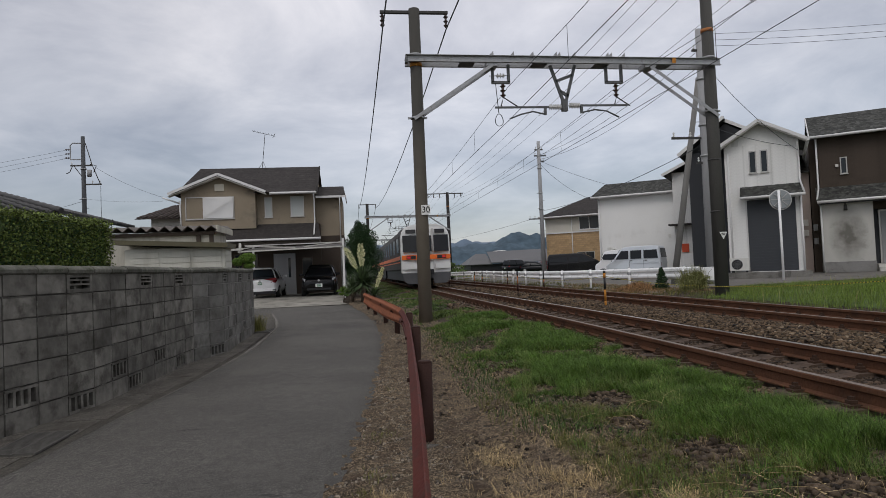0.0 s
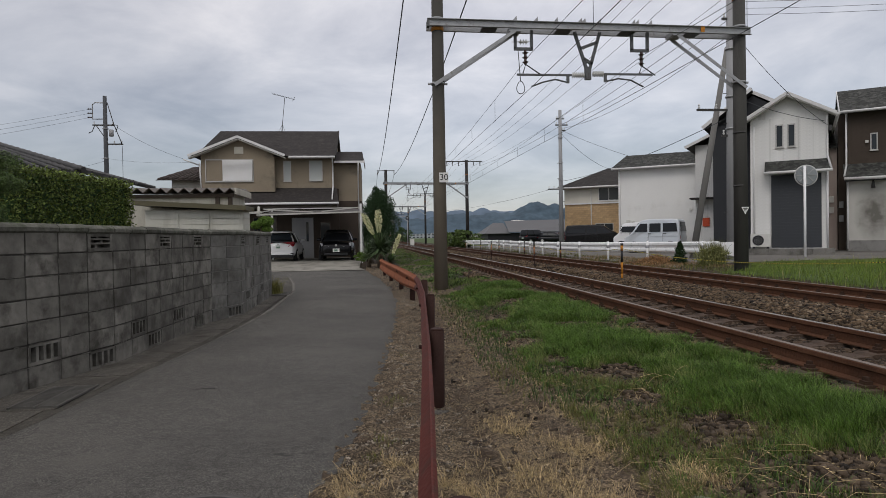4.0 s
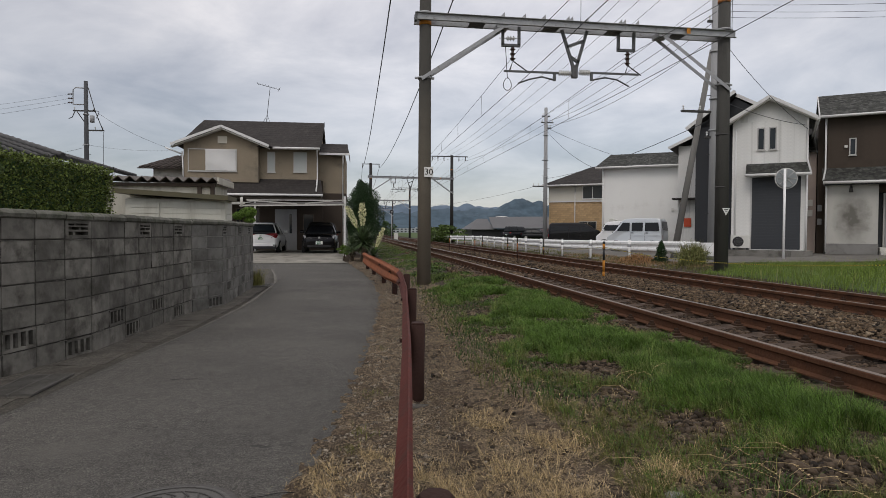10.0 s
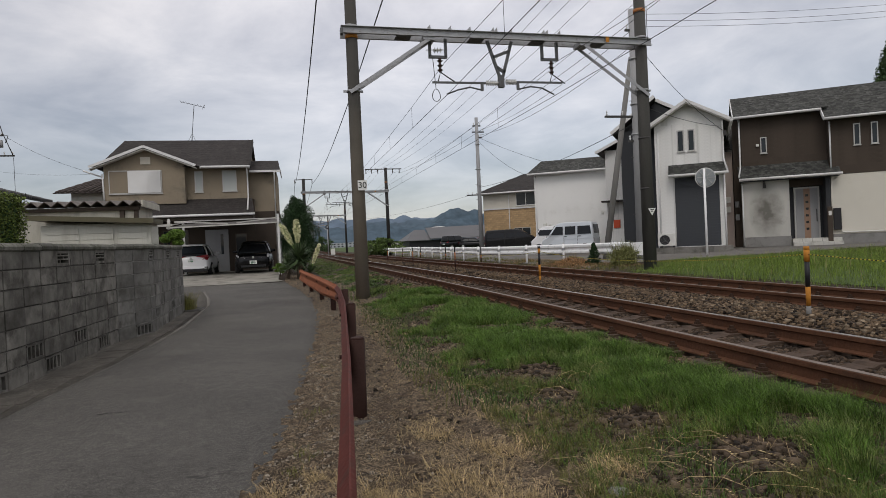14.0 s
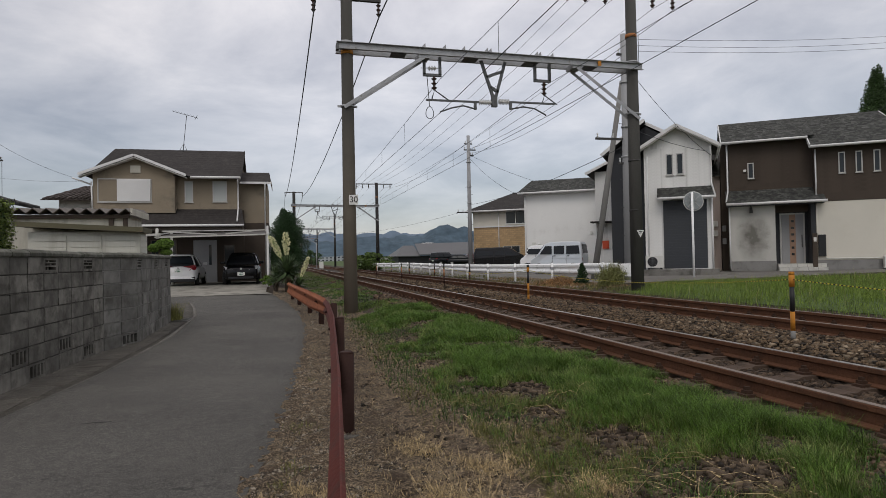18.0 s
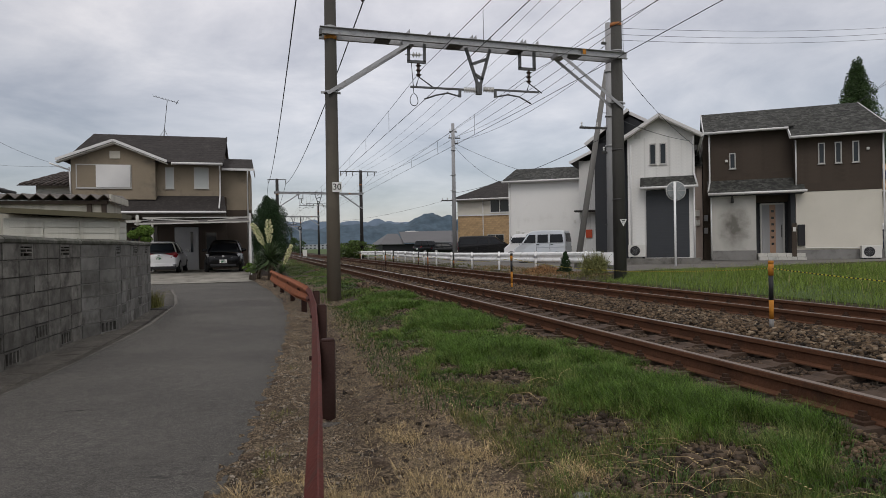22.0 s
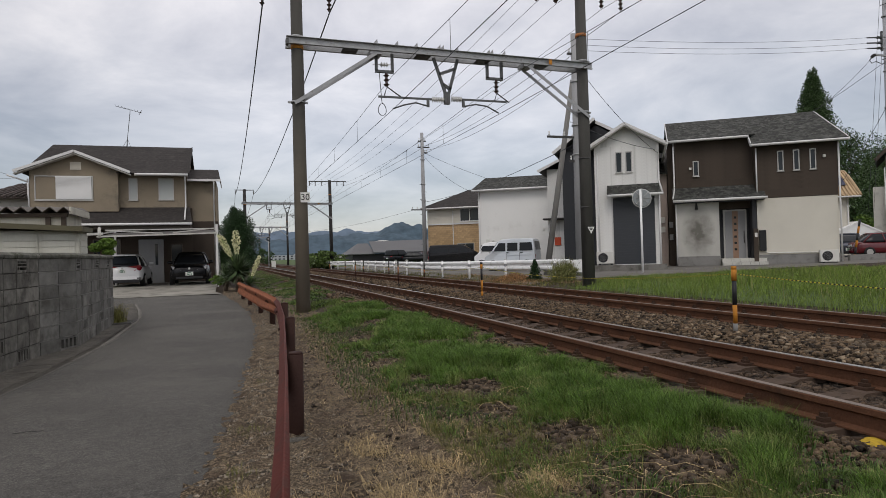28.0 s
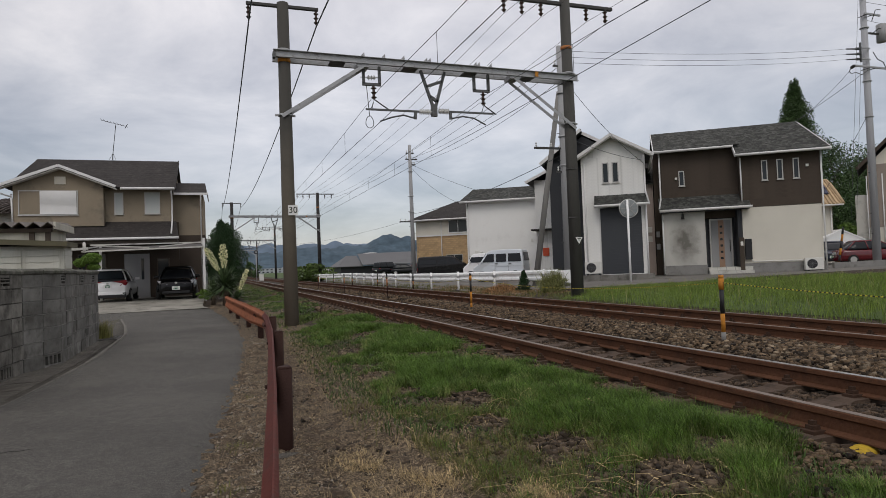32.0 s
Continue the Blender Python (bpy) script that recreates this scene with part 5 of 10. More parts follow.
def dark_house():
    O = pose(27.04, 21.99, 0.38, 0, 0, -36)
    h = thing("house", O, "two-storey house, brown siding above cream walls, grey slate roof", "house", "houses beyond the railway")
    Z0 = -0.38
    wall_box(h, (-7.15, 0.62, 3.2 + Z0), (-3.5, 6.4, 6.80 + Z0), SIDING_BROWN, "dark brown siding")
    wall_box(h, (-3.52, 0.0, 3.60 + Z0), (0, 6.4, 6.15 + Z0), SIDING_BROWN, "dark brown siding")
    wall_box(h, (-3.50, 0.02, 0.85 + Z0), (-0.02, 6.38, 3.60 + Z0), SIDING_CREAM, "cream siding")
    wall_box(h, (-7.18, 0.0, 0.85 + Z0), (-5.2, 6.38, 3.68 + Z0), stain_mat("siding_grey_sooty", (0.47, 0.46, 0.425), (0.155, 0.148, 0.130), (-6.18, 0.0, 1.66), (0.82, 1.0, 1.45)), "pale grey stained rendered wall")
    wall_box(h, (-5.2, 0.95, 0.6 + Z0), (-3.5, 6.3, 3.7 + Z0), HOUSE_BLACK, "dark entrance recess")
    wall_box(h, (-3.72, 0.0, 0.7 + Z0), (-3.52, 0.95, 3.66 + Z0), HOUSE_BLACK, "dark entrance side wall")
    wall_box(h, (-7.2, -0.03, 0.0), (-5.18, 6.4, 0.86 + Z0), GREYBASE, "grey foundation", "foundation")
    wall_box(h, (-3.52, -0.03, 0.0), (0.02, 6.4, 0.86 + Z0), GREYBASE, "grey foundation", "foundation")
    for z, y0 in ((0.0, -0.60), (0.165, -0.25)):
        bm = B()
        box(bm, (-5.14, y0 + 0.01, z), (-3.17, 0.95, z + 0.155))
        st = part("step", bm, GREYBASE, h, "pale tiled entrance step")
        for k in range(5):
            bm = B()
            box(bm, (-5.15 + k * 0.40, y0, z + 0.002), (-5.15 + k * 0.40 + 0.385, 0.95, z + 0.161), bevel=0.010)
            part("tile", bm, SIDING_GREY, st)
    bm = B()
    box(bm, (-4.93, 0.84, 0.30), (-3.85, 0.96, 2.78), bevel=0.01)
    d = part("door", bm, FRAME_SILVER, h, "pale grey front door with a brown panel")
    bm = B()
    box(bm, (-4.85, 0.80, 0.32), (-3.93, 0.85, 2.70), bevel=0.01)
    leaf = part("leaf", bm, POLEGREY, d)
    bm = B()
    box(bm, (-4.52, 0.785, 0.32), (-4.26, 0.80, 2.70))
    part("panel", bm, mat("door_wood", (0.30, 0.19, 0.13), 0.6, vary=0.2, scale=3), leaf, "brown wooden strip")
    for k in range(6):
        bm = B()
        box(bm, (-4.45, 0.77, 0.72 + k * 0.32), (-4.33, 0.786, 0.83 + k * 0.32))
        part("pane", bm, GLASS, leaf)
    bm = B()
    tube(bm, [(-4.0, 0.74, 1.1), (-4.0, 0.74, 1.7)], 0.018)
    part("handle", bm, IRON, leaf)
    for x0, x1, yy, z0, z1 in ((-7.14, -3.53, 0.62, 4.30, 6.62), (-3.50, -0.02, 0.0, 3.62, 6.10)):
        boards(h, x0, x1, yy, z0, z1, 0.225, SIDING_BROWN)
    for x in (-2.55, -1.87, -1.17):
        window(h, x, 4.87 + Z0, 0.27, 0.98, 0.0, FRAME_SILVER, GLASS)
    window(h, -6.30, 4.92 + Z0, 0.28, 0.78, 0.62, FRAME_SILVER, GLASS)
    # roofs
    slate_rows(h, (-7.5, 0.20, 6.78 + Z0), (-3.45, 0.20, 6.78 + Z0), (-3.45, 2.9, 8.15 + Z0), (-7.5, 2.9, 8.15 + Z0), ROOF_GREY, 9, label="grey slate roof")
    slate_rows(h, (-3.75, -0.45, 6.22 + Z0), (0.38, -0.45, 6.22 + Z0), (-0.25, 2.9, 8.15 + Z0), (-3.75, 2.9, 8.15 + Z0), ROOF_GREY, 11, label="grey slate roof")
    slate_rows(h, (0.38, 6.9, 6.2 + Z0), (-7.5, 6.9, 6.2 + Z0), (-7.5, 2.9, 8.15 + Z0), (-0.25, 2.9, 8.15 + Z0), ROOF_GREY, 9, label="grey slate roof")
    bm = B()
    prism(bm, [(0.62, 6.7 + Z0), (2.9, 8.05 + Z0), (6.4, 6.3 + Z0), (6.4, 6.1 + Z0), (0.62, 6.1 + Z0)], "x", -7.12, -3.5)
    prism(bm, [(0.02, 6.1 + Z0), (2.9, 8.0 + Z0), (6.4, 6.1 + Z0)], "x", -3.5, -0.25)
    part("gable", bm, SIDING_BROWN, h)
    trim(h, (-7.5, 0.20, 6.70 + Z0), (-3.75, 0.20, 6.70 + Z0), 0.03, 0.12)
    gutter_line(h, (-7.5, 0.13, 6.70 + Z0), (-3.75, 0.13, 6.70 + Z0))
    trim(h, (-3.76, -0.45, 6.14 + Z0), (0.38, -0.45, 6.14 + Z0), 0.03, 0.12)
    gutter_line(h, (-3.76, -0.52, 6.14 + Z0), (0.38, -0.52, 6.14 + Z0))
    trim(h, (-3.76, -0.47, 6.16 + Z0), (-3.76, 0.32, 6.66 + Z0), 0.04, 0.2)
    trim(h, (-7.5, 0.18, 6.68 + Z0), (-7.5, 2.9, 8.08 + Z0), 0.04, 0.2)
    trim(h, (0.38, -0.45, 6.16 + Z0), (-0.24, 2.9, 8.1 + Z0), 0.04, 0.12)
    # pent roof over the ground floor
    slate_rows(h, (-7.35, -0.45, 3.66 + Z0), (-3.15, -0.45, 3.66 + Z0), (-3.15, 0.62, 4.35 + Z0), (-7.35, 0.62, 4.35 + Z0), ROOF_GREY, 5, label="grey slate pent roof")
    gutter_line(h, (-7.35, -0.5, 3.62 + Z0), (-3.1, -0.5, 3.62 + Z0))
    trim(h, (-7.35, -0.44, 3.60 + Z0), (-3.15, -0.44, 3.60 + Z0), 0.03, 0.10)
    wall_box(h, (-7.3, -0.40, 3.52 + Z0), (-3.2, 0.2, 3.62 + Z0), HOUSE_BLACK, "", "soffit")
    pipe(h, [(0.02, -0.08, 6.1 + Z0), (0.05, -0.08, 0.1)])
    pipe(h, [(-7.22, 0.5, 6.65 + Z0), (-7.22, 0.5, 4.3 + Z0), (-7.34, -0.3, 3.75 + Z0)])
    pipe(h, [(-7.2, -0.06, 3.5 + Z0), (-7.2, -0.06, 0.1)], 0.035)
    pipe(h, [(-3.48, -0.05, 6.05 + Z0), (-3.48, -0.05, 3.7 + Z0)], 0.035)
    bm = B()
    tube(bm, [(-3.2, -0.06, 0.72), (-3.1, -0.06, 0.55), (-0.9, -0.06, 0.55), (-0.9, -0.06, 0.3)], 0.03)
    part("pipe_cover", bm, PLASTIC_WHITE, h)
    for x, z, y in ((-6.43, 5.32, 0.6), (-0.57, 5.46, -0.02)):
        bm = B()
        box(bm, (x - 0.06, y - 0.09, z + Z0 - 0.06), (x + 0.06, y, z + Z0 + 0.06), bevel=0.012)
        part("vent_hood", bm, PLASTIC_WHITE, h)
    bm = B()
    box(bm, (-3.45, -0.14, 1.05 + Z0), (-3.15, 0.0, 2.05 + Z0), bevel=0.01)
    part("meter_box", bm, PLASTIC_DARK, h, "dark grey letter and meter box")
    bm = B()
    box(bm, (-3.72, -0.3, 0.0), (-3.52, -0.16, 1.75), bevel=0.01)
    gp = part("gate_post", bm, SIDING_BROWN, h, "slim dark gate post with an intercom")
    bm = B()
    box(bm, (-3.68, -0.315, 1.35), (-3.56, -0.3, 1.55))
    part("intercom", bm, PLASTIC_WHITE, gp)
    bm = B()
    rod(bm, (-6.25, -0.12, 3.08), (-6.25, -0.12, 2.80), 0.05, 0.085, n=10)
    box(bm, (-6.28, -0.10, 3.1), (-6.22, 0.0, 3.15))
    part("wall_lamp", bm, IRON, h, "small black wall lantern")
    wall_box(h, (-7.50, 1.3, 0.0), (-7.16, 6.3, 6.75 + Z0), SIDING_BROWN, "dark brown side wall")
    for z in (1.35, 2.0):
        bm = B()
        box(bm, (-7.48, 1.34, z), (-7.30, 1.20, z + 0.30), bevel=0.02)
        part("meter_box", bm, POLEGREY, h, "pale meter box")
    ac_unit(O @ pose(-0.95, -0.42, 0), "white outdoor air conditioner unit beside the brown house")
    return h


def white_house():
    O = pose(18.77, 24.25, 0.28, 0, 0, -36)
    h = thing("house", O, "narrow white two-storey gabled house with dark shutter and black side wall", "house", "houses beyond the railway")
    Z0 = -0.28
    wall_box(h, (-2.93, 0, 0.30), (0, 7, 5.98), SIDING_WHITE, "white siding")
    bm = B()
    prism(bm, [(-2.93, 5.97), (0, 5.97), (-1.5, 6.78)], "y", 0.0, 7.0)
    part("gable", bm, SIDING_WHITE, h)
    wall_box(h, (-2.96, -0.03, 0.0), (0.03, 7.0, 0.31), GREYBASE, "grey foundation", "foundation")
    for sx, ex in ((-1, -3.2), (1, 0.28)):
        slate_rows(h, (ex, -0.45, 5.86), (ex, 7.3, 5.86), (-1.5, 7.3, 6.9), (-1.5, -0.45, 6.9), ROOF_GREY, 8, label="grey slate roof")
        trim(h, (ex, -0.46, 5.85), (-1.5, -0.46, 6.87), 0.05, 0.13)
        trim(h, (ex * 0.99, -0.30, 5.76), (-1.5, -0.30, 6.77), 0.30, 0.05, SIDING_GREY, "soffit")
        trim(h, (ex, -0.45, 5.80), (ex, 7.3, 5.80), 0.04, 0.16)
        gutter_line(h, (ex + sx * 0.06, -0.4, 5.82), (ex + sx * 0.06, 7.2, 5.82))
    boards(h, -2.92, -0.01, 0.0, 0.32, 5.96, 0.155, SIDING_WHITE)
    for x in (-1.95, -1.50):
        window(h, x, 4.64, 0.30, 0.98, 0.0, FRAME_SILVER, GLASS)
    # canopy and dark shutter
    slate_rows(h, (-2.36, -0.55, 3.58), (0.05, -0.55, 3.58), (0.05, 0.0, 4.06), (-2.36, 0.0, 4.06), ROOF_GREY, 4, label="grey slate canopy")
    trim(h, (-2.36, -0.55, 3.54), (0.08, -0.55, 3.54), 0.03, 0.10)
    gutter_line(h, (-2.36, -0.60, 3.53), (0.12, -0.60, 3.53))
    bm = B()
    prism(bm, [(-0.02, 0.34)] + [(-0.07 if j else -0.066, 0.34 + k * 0.12 + dz) for k in range(26) for j, dz in ((0, 0.0), (1, 0.006), (1, 0.114), (0, 0.12))] + [(-0.02, 3.46)], "x", -2.12, -0.26)
    part("shutter", bm, SHUTTER_NAVY, h, "dark grey closed roller shutter")
    trim(h, (-2.2, -0.06, 0.30), (-0.2, -0.06, 0.30), 0.1, 0.06)
    pipe(h, [(-0.06, -0.3, 5.78), (-0.05, -0.07, 5.5), (-0.05, -0.07, 4.2), (0.08, -0.5, 3.6)])
    pipe(h, [(-0.06, -0.07, 3.5), (-0.04, -0.07, 0.1)])
    pipe(h, [(-2.78, -0.07, 5.6), (-2.78, -0.07, 0.1)], 0.035)
    # black side part with its own roof
    wall_box(h, (-4.55, 0.9, 0.0), (-2.94, 7.5, 5.95), HOUSE_BLACK, "black siding")
    slate_rows(h, (-4.95, 0.5, 5.9), (-4.95, 7.8, 5.9), (-2.9, 7.8, 7.45), (-2.9, 0.5, 7.45), ROOF_DARK, 8, label="dark slate roof")
    trim(h, (-4.95, 0.48, 5.87), (-2.9, 0.48, 7.42), 0.05, 0.15)
    slate_rows(h, (-1.2, 1.4, 6.4), (-1.2, 7.8, 6.4), (-2.9, 7.8, 7.45), (-2.9, 1.4, 7.45), ROOF_DARK, 6, label="dark slate roof")
    trim(h, (-1.3, 1.38, 6.5), (-2.9, 1.38, 7.42), 0.05, 0.15)
    bm = B()
    prism(bm, [(-4.55, 5.9), (-2.0, 5.9), (-2.0, 6.7), (-2.9, 7.3), (-4.55, 6.1)], "y", 1.45, 7.3)
    part("gable", bm, HOUSE_BLACK, h)
    # lower white wing at the far side
    wall_box(h, (-5.75, 4.0, 0.0), (-4.56, 9, 5.55), SIDING_WHITE, "white siding")
    slate_rows(h, (-6.2, 3.6, 5.45), (-6.2, 9.2, 5.45), (-4.5, 9.2, 6.25), (-4.5, 3.6, 6.25), ROOF_DARK, 6, label="dark slate roof")
    trim(h, (-6.2, 3.58, 5.42), (-4.5, 3.58, 6.2), 0.05, 0.14)
    wall_box(h, (-5.95, 3.3, 2.75), (-4.6, 4.0, 2.83), ROOF_DARK, "", "canopy")
    bm = B()
    box(bm, (-5.42, 3.93, 1.36), (-5.08, 3.99, 1.80), bevel=0.01)
    part("notice_box", bm, RED_SIGN, h, "small red notice box on the wall")
    # lamp, bracket and wires at the right eave
    bm = B()
    box(bm, (0.0, -0.12, 5.2), (0.12, -0.02, 5.42))
    part("bracket", bm, IRON, h)
    ac_unit(O @ pose(-2.92, -0.45, 0.305), "white outdoor air conditioner unit beside the white house")
    # concrete kerb wall in front
    k = thing("kerb_wall", O @ pose(0, -0.80, -0.1), "low weathered concrete retaining wall along the white house", "kerb wall")
    KW = mat("kerb_weathered", (0.19, 0.182, 0.165), 0.95, vary=0.4, scale=1.6, fine=20, bump=0.4, dirt=(0.085, 0.08, 0.068), dirt_amt=0.45, rand=0.25)
    for i in range(8):
        bm = B()
        box(bm, (-4.6 + i * 0.8, 0, -0.1), (-4.6 + i * 0.8 + 0.79, 0.14, 0.42 if i < 6 else 0.20 - 0.04 * (i - 6)), bevel=0.01)
        part("block", bm, KW, k)
    bm = B()
    box(bm, (-4.58, 0.13, 0.0), (0.18, 0.76, 0.405))
    part("fill", bm, KW, k, "pale concrete strip behind the retaining wall")
    return h


def between_house():
    O = pose(27.04, 21.99, 0.3, 0, 0, -36) @ pose(-7.53, 1.6, 0)
    h = thing("house", O, "pale beige house wall with meters seen between two houses", "house", "houses beyond the railway")
    wall_box(h, (-0.6, 0, 0), (0.0, 6, 5.0), mat("siding_pinkgrey", (0.46, 0.38, 0.335), 0.85, vary=0.1, scale=1, fine=40), "pinkish beige siding")
    slate_rows(h, (-0.6, -0.3, 4.95), (0.0, -0.3, 4.95), (0.0, 3, 6.3), (-0.6, 3, 6.3), ROOF_GREY, 6, label="grey slate roof")
    for z in (2.35, 1.85):
        bm = B()
        box(bm, (-0.36, -0.12, z), (-0.14, 0, z + 0.30), bevel=0.02)
        part("meter_box", bm, PLASTIC_WHITE, h, "white meter box")
    return h


def white_block():
    O = pose(15.18, 38.0, 0.35, 0, 0, -33)
    h = thing("house", O, "plain white two-storey house with a grey slate roof", "house", "houses beyond the railway")
    wall_box(h, (0, 0, 0), (4.55, 7, 5.10), SIDING_PLAIN, "plain white siding")
    wall_box(h, (4.50, 0.03, 0), (5.0, 6.5, 5.4), HOUSE_BLACK, "black strip at the end of the white wall")
    slate_rows(h, (-0.35, -0.4, 5.08), (4.65, -0.4, 5.08), (4.5, 1.7, 6.05), (0.2, 1.7, 6.05), ROOF_GREY, 8, label="grey slate roof")
    slate_rows(h, (4.6, 7.4, 5.0), (-0.35, 7.4, 5.0), (0.2, 1.7, 6.05), (4.5, 1.7, 6.05), ROOF_GREY, 8, label="grey slate roof")
    wall_box(h, (4.5, 0.5, 5.3), (5.2, 3.0, 6.2), ROOF_GREY, "", "roof_step")
    trim(h, (-0.35, -0.4, 5.02), (4.65, -0.4, 5.02), 0.03, 0.13)
    gutter_line(h, (-0.35, -0.46, 5.02), (4.65, -0.46, 5.02))
    pipe(h, [(0.1, -0.05, 5.0), (0.1, -0.05, 0.1)], 0.035)
    bm = B()
    box(bm, (4.16, -0.10, 2.28), (4.30, 0, 2.48), bevel=0.02)
    part("wall_lamp", bm, PLASTIC_WHITE, h, "small white wall lamp")
    bm = B()
    box(bm, (0.50, -0.16, 1.30), (0.72, 0, 1.86), bevel=0.02)
    part("meter_box", bm, PLASTIC_WHITE, h, "small white meter box")
    for z in (1.42, 1.72):
        bm = B()
        rod(bm, (0.86, -0.09, z), (1.02, -0.09, z + 0.03), 0.055, n=10)
        part("pipe_cover", bm, PLASTIC_WHITE, h)
    return h


def tan_house():
    O = pose(14.18, 46.0, 0.35, 0, 0, -33)
    h = thing("house", O, "house with tan brick ground floor and cream upper floor", "house", "houses beyond the railway")
    bm = B()
    box(bm, (0.0, 0.02, 0), (5.2, 6, 3.3))
    wall = part("wall", bm, mat("brick_joint", (0.40, 0.285, 0.165), 0.9), h, "tan brick wall")
    bmb = bpy.data.meshes.new("brick")
    bm = B()
    box(bm, (0, 0, 0), (0.30, 0.02, 0.13), bevel=0.004)
    bmesh.ops.recalc_face_normals(bm, faces=bm.faces)
    bm.to_mesh(bmb)
    bm.free()
    bmb.materials.append(BRICK_TAN)
    for r in range(21):
        for c in range(14):
            o = new("brick", bmb)
            o.parent = wall
            o.location = (0.02 + c * 0.312 + (0.15 if r % 2 else 0), 0.0, 0.06 + r * 0.152)
    wall_box(h, (-0.02, -0.02, 3.28), (5.22, 6.02, 4.55), SIDING_CREAM, "cream siding")
    trim(h, (-0.05, -0.05, 3.28), (5.2, -0.05, 3.28), 0.05, 0.10)
    slate_rows(h, (-0.5, -0.5, 4.5), (5.7, -0.5, 4.5), (3.8, 3, 6.1), (2.6, 3, 6.1), ROOF_DARK, 9, label="dark hipped slate roof")
    slate_rows(h, (-0.5, 6.5, 4.5), (-0.5, -0.5, 4.5), (2.6, 3, 6.1), (2.6, 3.01, 6.1), ROOF_DARK, 9, label="dark hipped slate roof")
    gutter_line(h, (-0.5, -0.55, 4.46), (5.7, -0.55, 4.46))
    pipe(h, [(2.0, -0.06, 4.4), (2.0, -0.06, 0.1)], 0.035)
    window(h, 2.55, 3.44, 1.5, 0.98, -0.02, TRIM_WHITE, GLASS, 1)
    window(h, 2.3, 0.3, 1.3, 1.5, 0.0, FRAME_SILVER, GLASS, 1)
    bm = B()
    for k in range(10):
        box(bm, (2.4 + k * 0.13, -0.5, 0), (2.44 + k * 0.13, -0.46, 1.2))
    part("fence_slat", bm, FRAME_BRONZE, h)
    return h


def left_house():
    h = thing("house", pose(0, 36.0, 0.2), "older two-storey tan stucco house with dark brown slate roof", "house")
    Z = -0.2
    # upper storey: gabled bay and main part
    wall_box(h, (-9.45, -0.55, 3.98 + Z), (-5.53, 7, 6.05 + Z), STUCCO_TAN, "tan stucco")
    wall_box(h, (-5.54, 0.0, 4.1 + Z), (-2.40, 7, 5.95 + Z), STUCCO_TAN, "tan stucco")
    bm = B()
    prism(bm, [(-9.45, 6.04 + Z), (-5.53, 6.04 + Z), (-5.53, 6.12 + Z), (-7.40, 6.86 + Z), (-9.45, 6.08 + Z)], "y", -0.55, 3.0)
    part("gable", bm, STUCCO_TAN, h)
    # ground floor colour includes the shade behind the carport
    wall_box(h, (-9.45, 0.3, 0.0), (-2.1, 7, 4.2 + Z), WALL_BROWN_SHADED, "brown ground floor wall, darkened for the shade behind the carport")
    # roofs
    slate_rows(h, (-9.98, -1.0, 6.00 + Z), (-9.98, 3.4, 6.00 + Z), (-7.40, 3.4, 7.02 + Z), (-7.40, -1.0, 7.02 + Z), ROOF_DARK, 8, label="dark brown slate gable roof")
    slate_rows(h, (-4.92, 2.6, 6.00 + Z), (-4.92, -1.0, 6.00 + Z), (-7.40, -1.0, 7.02 + Z), (-7.40, 2.6, 7.02 + Z), ROOF_DARK, 8, label="dark brown slate gable roof")
    slate_rows(h, (-5.6, -0.6, 5.95 + Z), (-2.2, -0.6, 5.95 + Z), (-2.2, 3.2, 7.95 + Z), (-5.6, 3.2, 7.95 + Z), ROOF_DARK, 12, label="dark brown slate roof")
    slate_rows(h, (-7.6, -0.3, 6.108 + Z), (-5.58, -0.3, 6.108 + Z), (-5.58, 3.2, 7.945 + Z), (-7.6, 3.2, 7.945 + Z), ROOF_DARK, 11, label="dark brown slate roof")
    slate_rows(h, (-9.75, 0.9, 6.55 + Z), (-5.5, 0.9, 6.75 + Z), (-5.5, 3.2, 7.95 + Z), (-9.25, 3.2, 7.95 + Z), ROOF_DARK, 9, label="dark brown slate roof")
    slate_rows(h, (-2.2, 7.5, 5.95 + Z), (-10.3, 7.5, 5.95 + Z), (-9.25, 3.2, 7.95 + Z), (-2.2, 3.2, 7.95 + Z), ROOF_DARK, 9, label="dark brown slate roof")
    bm = B()
    prism(bm, [(-0.0, 5.9 + Z), (3.2, 7.8 + Z), (7.0, 5.9 + Z)], "x", -2.42, -2.36)
    part("gable", bm, STUCCO_TAN, h)
    for a, b in (((-10.0, -1.03, 5.92 + Z), (-7.40, -1.03, 6.95 + Z)), ((-7.40, -1.03, 6.95 + Z), (-4.90, -1.03, 5.93 + Z))):
        trim(h, a, b, 0.06, 0.13)
        trim(h, Vector(a) + Vector((0, 0.22, -0.12)), Vector(b) + Vector((0, 0.22, -0.12)), 0.40, 0.05, SIDING_GREY, "soffit")
    trim(h, (-4.75, -0.62, 5.88 + Z), (-2.2, -0.62, 5.88 + Z), 0.04, 0.14)
    gutter_line(h, (-4.7, -0.68, 5.88 + Z), (-2.2, -0.68, 5.88 + Z))
    trim(h, (-2.18, -0.6, 5.9 + Z), (-2.18, 3.2, 7.9 + Z), 0.05, 0.2, ROOF_DARK)
    # annex with its own roof
    wall_box(h, (-2.41, 0.6, 0.0), (-0.85, 5, 5.75 + Z), STUCCO_TAN, "tan stucco")
    slate_rows(h, (-2.3, 0.1, 5.75 + Z), (-0.62, 0.1, 5.75 + Z), (-0.75, 2.2, 6.55 + Z), (-2.3, 2.2, 6.55 + Z), ROOF_DARK, 6, label="dark brown slate roof")
